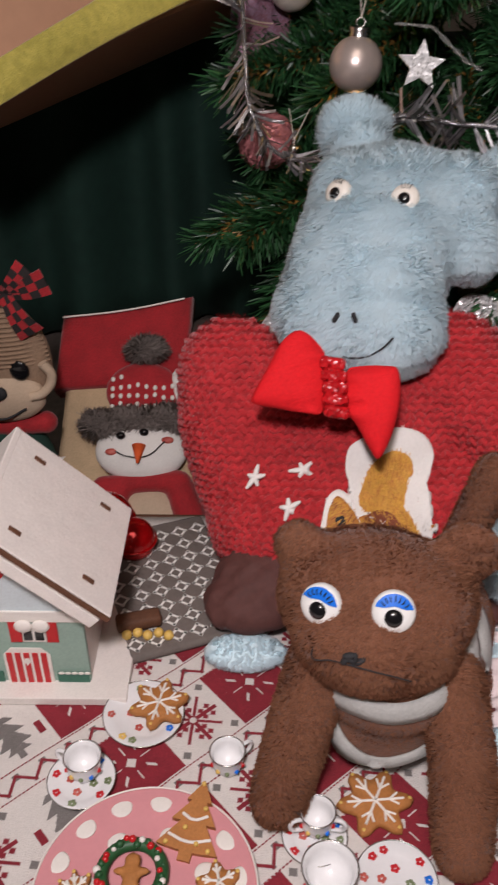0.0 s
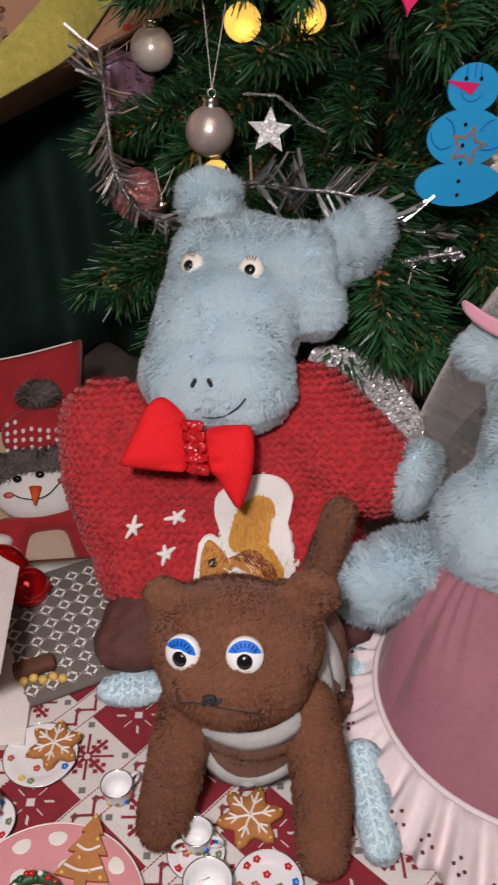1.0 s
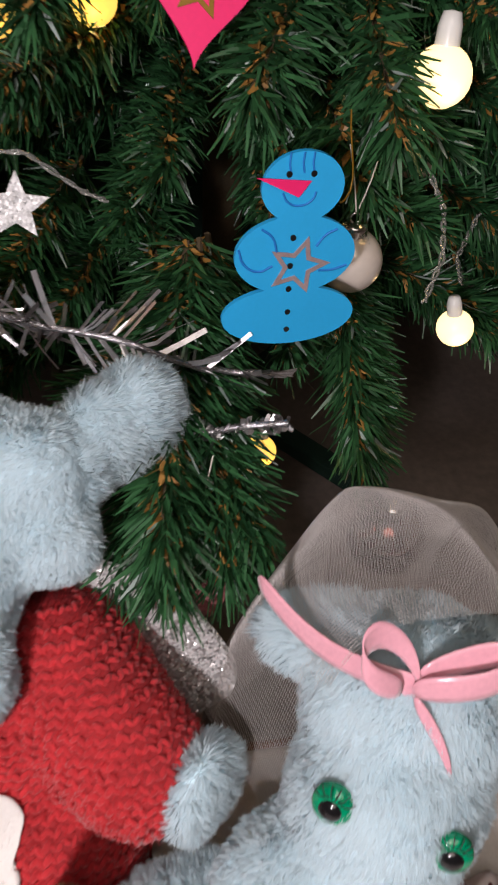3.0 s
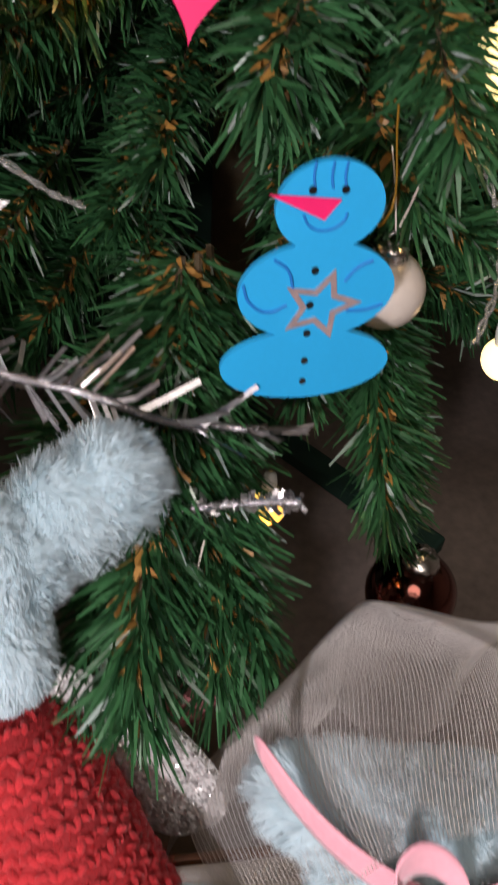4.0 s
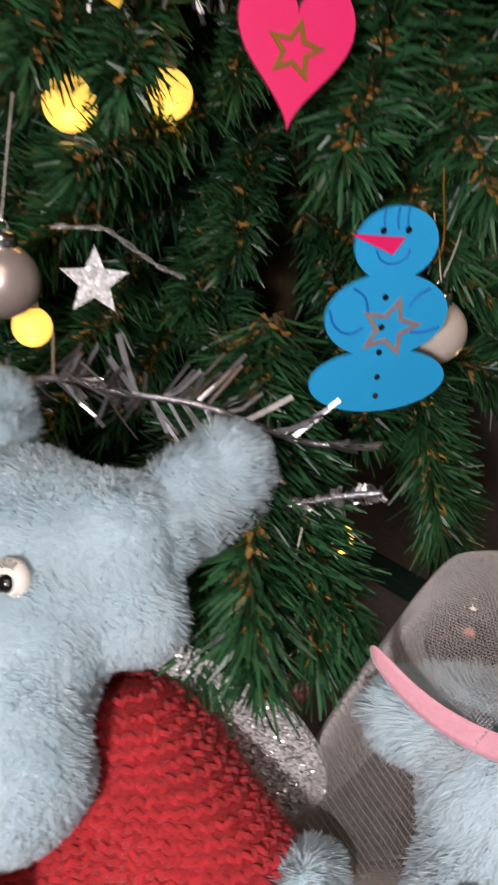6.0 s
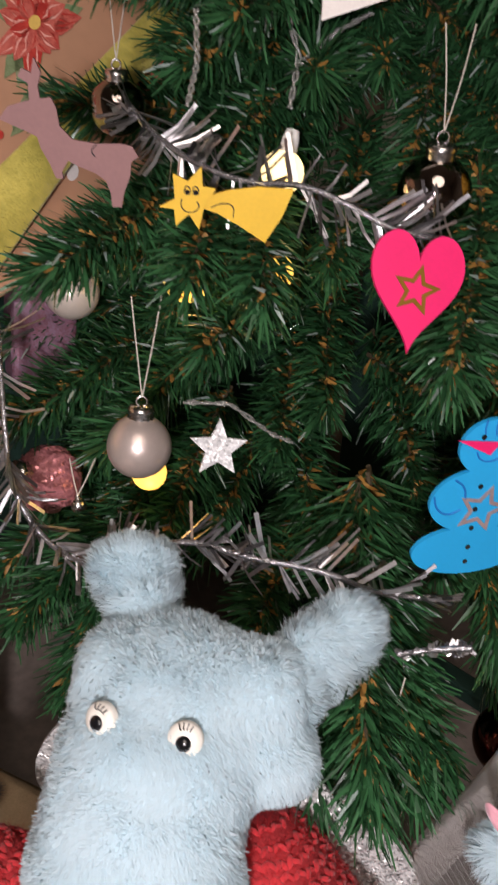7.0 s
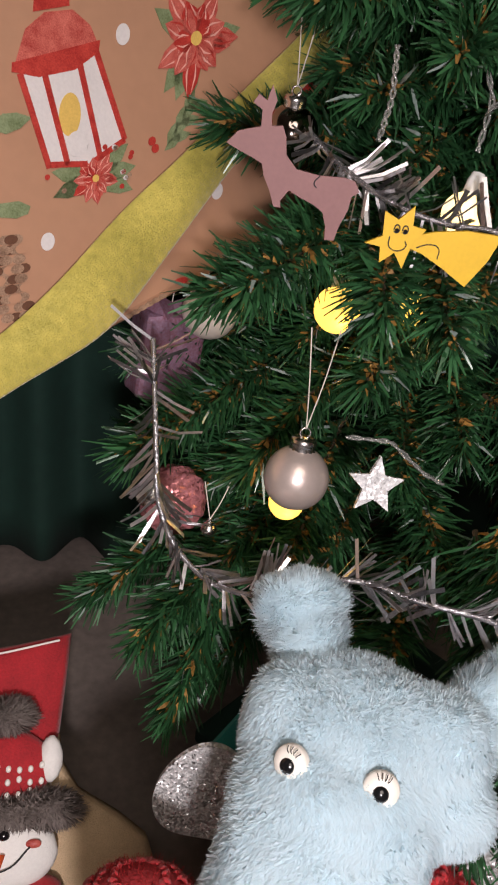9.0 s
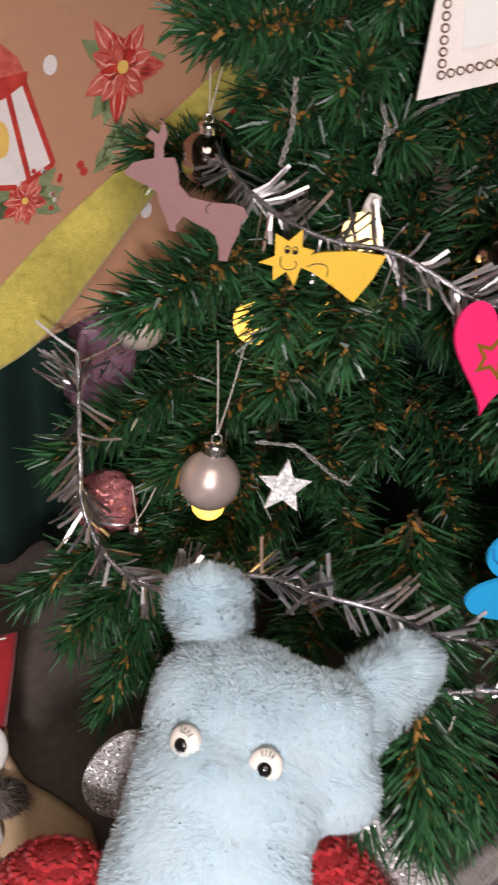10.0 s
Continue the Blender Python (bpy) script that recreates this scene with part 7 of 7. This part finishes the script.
    for i in range(26):
        b = bmesh.new()
        x = -0.108 + 0.0075 * (i % 8)
        z = -0.040 + 0.011 * (i // 8) + rng.uniform(-0.002, 0.002)
        ball(b, (x, 0.6285 + 6 * (x + 0.082) ** 2, z), (0.0020, 0.0015, 0.0032), 8)
        add("white_stitch", b, "icing", hat)
    b = bmesh.new()
    capsule(b, (-0.120, 0.636, -0.062), (-0.044, 0.636, -0.054), 0.012, 0.012, 8)
    brim = melt(b, 0.003, 3)
    bo = add("fur_brim", brim, "grey_fur", s, "grey fake fur brim")
    fur("brim_fur", brim, 9000, 0.012, 0.0012, "grey_fur", bo, 51, (0, 0, -0.1), 0.6)
    b = bmesh.new()
    ball(b, (-0.080, 0.636, 0.028), (0.014, 0.012, 0.012))
    pom = melt(b, 0.003, 2)
    po = add("pompom", pom, "grey_fur", s, "grey fur pompom")
    fur("pompom_fur", pom, 4500, 0.011, 0.0012, "grey_fur", po, 52, (0, 0, 0), 0.6)
    b = bmesh.new()
    ball(b, (-0.050, 0.640, -0.012), (0.009, 0.008, 0.022))
    tu = melt(b, 0.003, 2)
    to = add("white_tuft", tu, "white_felt", s, "white fluffy ear flap")
    # scarf and body
    b = bmesh.new()
    capsule(b, (-0.112, 0.640, -0.132), (-0.050, 0.640, -0.126), 0.012, 0.012, 8)
    capsule(b, (-0.050, 0.640, -0.126), (-0.036, 0.640, -0.175), 0.013, 0.015, 6)
    capsule(b, (-0.100, 0.640, -0.132), (-0.108, 0.640, -0.180), 0.012, 0.013, 6)
    add("scarf", melt(b, 0.003, 4), "stocking_red", s, "dark red velvet scarf")
    b = bmesh.new()
    ball(b, (-0.074, 0.646, -0.165), (0.030, 0.014, 0.034))
    add("padded_body", melt(b, 0.003, 3), "bear_face", s, "cream padded body")
    for k, (x, z) in enumerate(((-0.118, -0.150), (-0.122, -0.172))):
        b = bmesh.new()
        ball(b, (x, 0.628, z), (0.016, 0.013, 0.014) if k else (0.014, 0.011, 0.010))
        add("mitten", b, "stocking_red" if k else "white_felt", s, "red mitten with white trim")
    # it lies back against the branches
    for me in {o.data for o in s.children_recursive}:
        me.transform(LEANING)


LEANING = Matrix(((1, 0, 0, 0), (0, 0.70, 0.71 * 0.76, 0.735 - 0.104 * 0.71 * 0.76 - 0.664 * 0.70), (0, -0.71, 0.70 * 0.76, 0.036 - 0.104 * 0.70 * 0.76 + 0.664 * 0.71), (0, 0, 0, 1)))
stocking()


def jingle_bell():
    for c, r in (((-0.080, 0.436, 0.0185), 0.018), ((-0.061, 0.420, 0.0150), 0.0145)):
        o = thing("jingle_bell", "shiny red round bell lying on the cloth", "bell", "red bells", c)
        b = bmesh.new()
        ball(b, c, r, 28)
        add("shell", b, "red_gloss", o)
        ring = [Vector(c) + Vector((r * 1.01 * math.cos(a * 0.3927), r * 1.01 * math.sin(a * 0.3927), 0)) for a in range(16)]
        tube("seam", ring, 0.0008, "red_gloss", o, "raised seam", 1, True)


jingle_bell()


def log_toy():
    o = thing("log_decoration", "small brown log decoration with yellow berries on the napkin", "decoration", at=(-0.045, 0.352, 0.008))
    b = bmesh.new()
    box(b, (-0.050, 0.352, 0.0125), (0.026, 0.010, 0.008), pose(0, 0, 0, 0, 0, 15), bevel=0.002)
    add("log", b, "burnt_edge", o)
    for i in range(5):
        b = bmesh.new()
        ball(b, (-0.056 + 0.006 * i, 0.344 + 0.002 * (i % 2), 0.0090), 0.0030, 12)
        add("berry", b, "print_yellow", o, "yellow berry")


log_toy()


def bear_bag():
    c = Vector((-0.190, 0.600, 0.045))
    o = thing("bear_decoration", "brown corduroy bear-shaped fabric decoration with a checked bow", "decoration", at=(-0.19, 0.60, FLOOR))
    b = bmesh.new()
    ball(b, c, (0.046, 0.018, 0.056))
    head = add("head", melt(b, 0.004, 3), "bear_cord", o, "ribbed brown corduroy head")
    for i in range(14):
        z = 0.004 + i * 0.0036
        w = 0.046 * math.sqrt(max(0.02, 1 - ((z) / 0.056) ** 2))
        tube("rib", [c + Vector((-w * 0.96, -0.004, z)), c + Vector((-w * 0.5, -0.0135 * math.sqrt(max(0, 1 - (z / 0.056) ** 2)) - 0.002, z)), c + Vector((w * 0.5, -0.0135 * math.sqrt(max(0, 1 - (z / 0.056) ** 2)) - 0.002, z)), c + Vector((w * 0.96, -0.004, z))], 0.0012, "bear_cord", head, "", 1)
    b = bmesh.new()
    ball(b, c + Vector((0.004, -0.011, -0.026)), (0.036, 0.012, 0.024))
    add("muzzle", melt(b, 0.003, 2), "bear_face", o, "pale felt muzzle")
    b = bmesh.new()
    ball(b, c + Vector((0.002, -0.024, -0.016)), (0.010, 0.004, 0.007), 16)
    add("nose", b, "black_thread", o, "black felt nose")
    b = bmesh.new()
    ball(b, c + Vector((0.022, -0.016, 0.000)), (0.008, 0.003, 0.009), 16)
    add("eye", b, "black", o, "black eye")
    tube("cheek_curl", [c + Vector((0.040, -0.014, 0.006)), c + Vector((0.046, -0.013, -0.006)), c + Vector((0.038, -0.016, -0.02)), c + Vector((0.028, -0.019, -0.022))], 0.004, "bear_face", o, "pale felt curl", 2)
    tube("mouth", [c + Vector((-0.014, -0.0235, -0.034)), c + Vector((0.004, -0.0245, -0.040)), c + Vector((0.024, -0.021, -0.032))], 0.001, "black_thread", o, "", 1)
    bowc = c + Vector((0.018, -0.008, 0.062))
    for k, (a, l) in enumerate(((150, 0.034), (20, 0.036), (-60, 0.036), (210, 0.05), (45, 0.030))):
        d = Vector((math.cos(radians(a)), -0.15, math.sin(radians(a)))) * l
        e = Vector((-math.sin(radians(a)), 0, math.cos(radians(a)))) * 0.0095
        for i in range(5):
            for j in range(3):
                p0, p1 = i / 5, (i + 1) / 5
                q0, q1 = j / 3 * 2 - 1, (j + 1) / 3 * 2 - 1
                vs = []
                for y in (0, 0.0016):
                    for u, v in ((p0, q0), (p1, q0), (p1, q1), (p0, q1)):
                        vs.append(bowc + d * u + e * v * (0.5 + 0.6 * u) + Vector((0, y - 0.006 * math.sin(u * 3), 0)))
                add("check", raw("check", vs, [(0, 1, 2, 3), (7, 6, 5, 4), (0, 4, 5, 1), (1, 5, 6, 2), (2, 6, 7, 3), (3, 7, 4, 0)], False), "check_black" if (i + j) % 2 else "stocking_red", o)
    b = bmesh.new()
    capsule(b, c + Vector((-0.03, -0.006, -0.058)), c + Vector((0.034, -0.006, -0.054)), 0.010, 0.010, 6)
    add("scarf", melt(b, 0.003, 2), "stocking_red", o, "red and black scarf")
    b = bmesh.new()
    ball(b, c + Vector((0.0, 0.0, -0.15)), (0.045, 0.022, 0.11))
    add("body", melt(b, 0.004, 2), "green_drape", o, "dark green fabric body")
    add("collar_star", slab(star(0, 0, 0.028, 0.012, 5, 100), 0.003, Matrix.Translation(c + Vector((0.026, -0.03, -0.088))) @ pose(0, 0, 0, -15, 0, 0)), "plywood", o, "pale wooden star", smooth=False)


bear_bag()


def tree_stand():
    o = thing("tree_stand", "dark green metal tree stand with four feet", "tree stand", at=(AXIS.x, AXIS.y, FLOOR))
    for a in (40, 130, 220, 310):
        b = bmesh.new()
        box(b, (0.13, 0, 0.010), (0.24, 0.022, 0.018), bevel=0.003)
        b.transform(Matrix.Translation((AXIS.x, AXIS.y, FLOOR + 0.001)) @ pose(0, 0, 0, 0, 0, a))
        add("foot", b, "green_drape", o, smooth=False)
    b = bmesh.new()
    bmesh.ops.create_cone(b, segments=24, radius1=0.03, radius2=0.026, depth=0.1, cap_ends=True, matrix=Matrix.Translation((AXIS.x, AXIS.y, FLOOR + 0.052)))
    add("collar", b, "green_drape", o)


def teal_tree_card():
    place = Matrix.Translation((0.066, 0.575, 0.098)) @ pose(0, 0, 0, -10, 0, 0)
    flat_ornament("card_ornament", "teal foam tree cutout with zigzag edges", [(-0.018, 0), (0.018, 0), (0.013, 0.010), (0.017, 0.010), (0.0, 0.036), (-0.017, 0.010), (-0.013, 0.010)], "teal_card", place, 0.003)


tree_stand()
teal_tree_card()
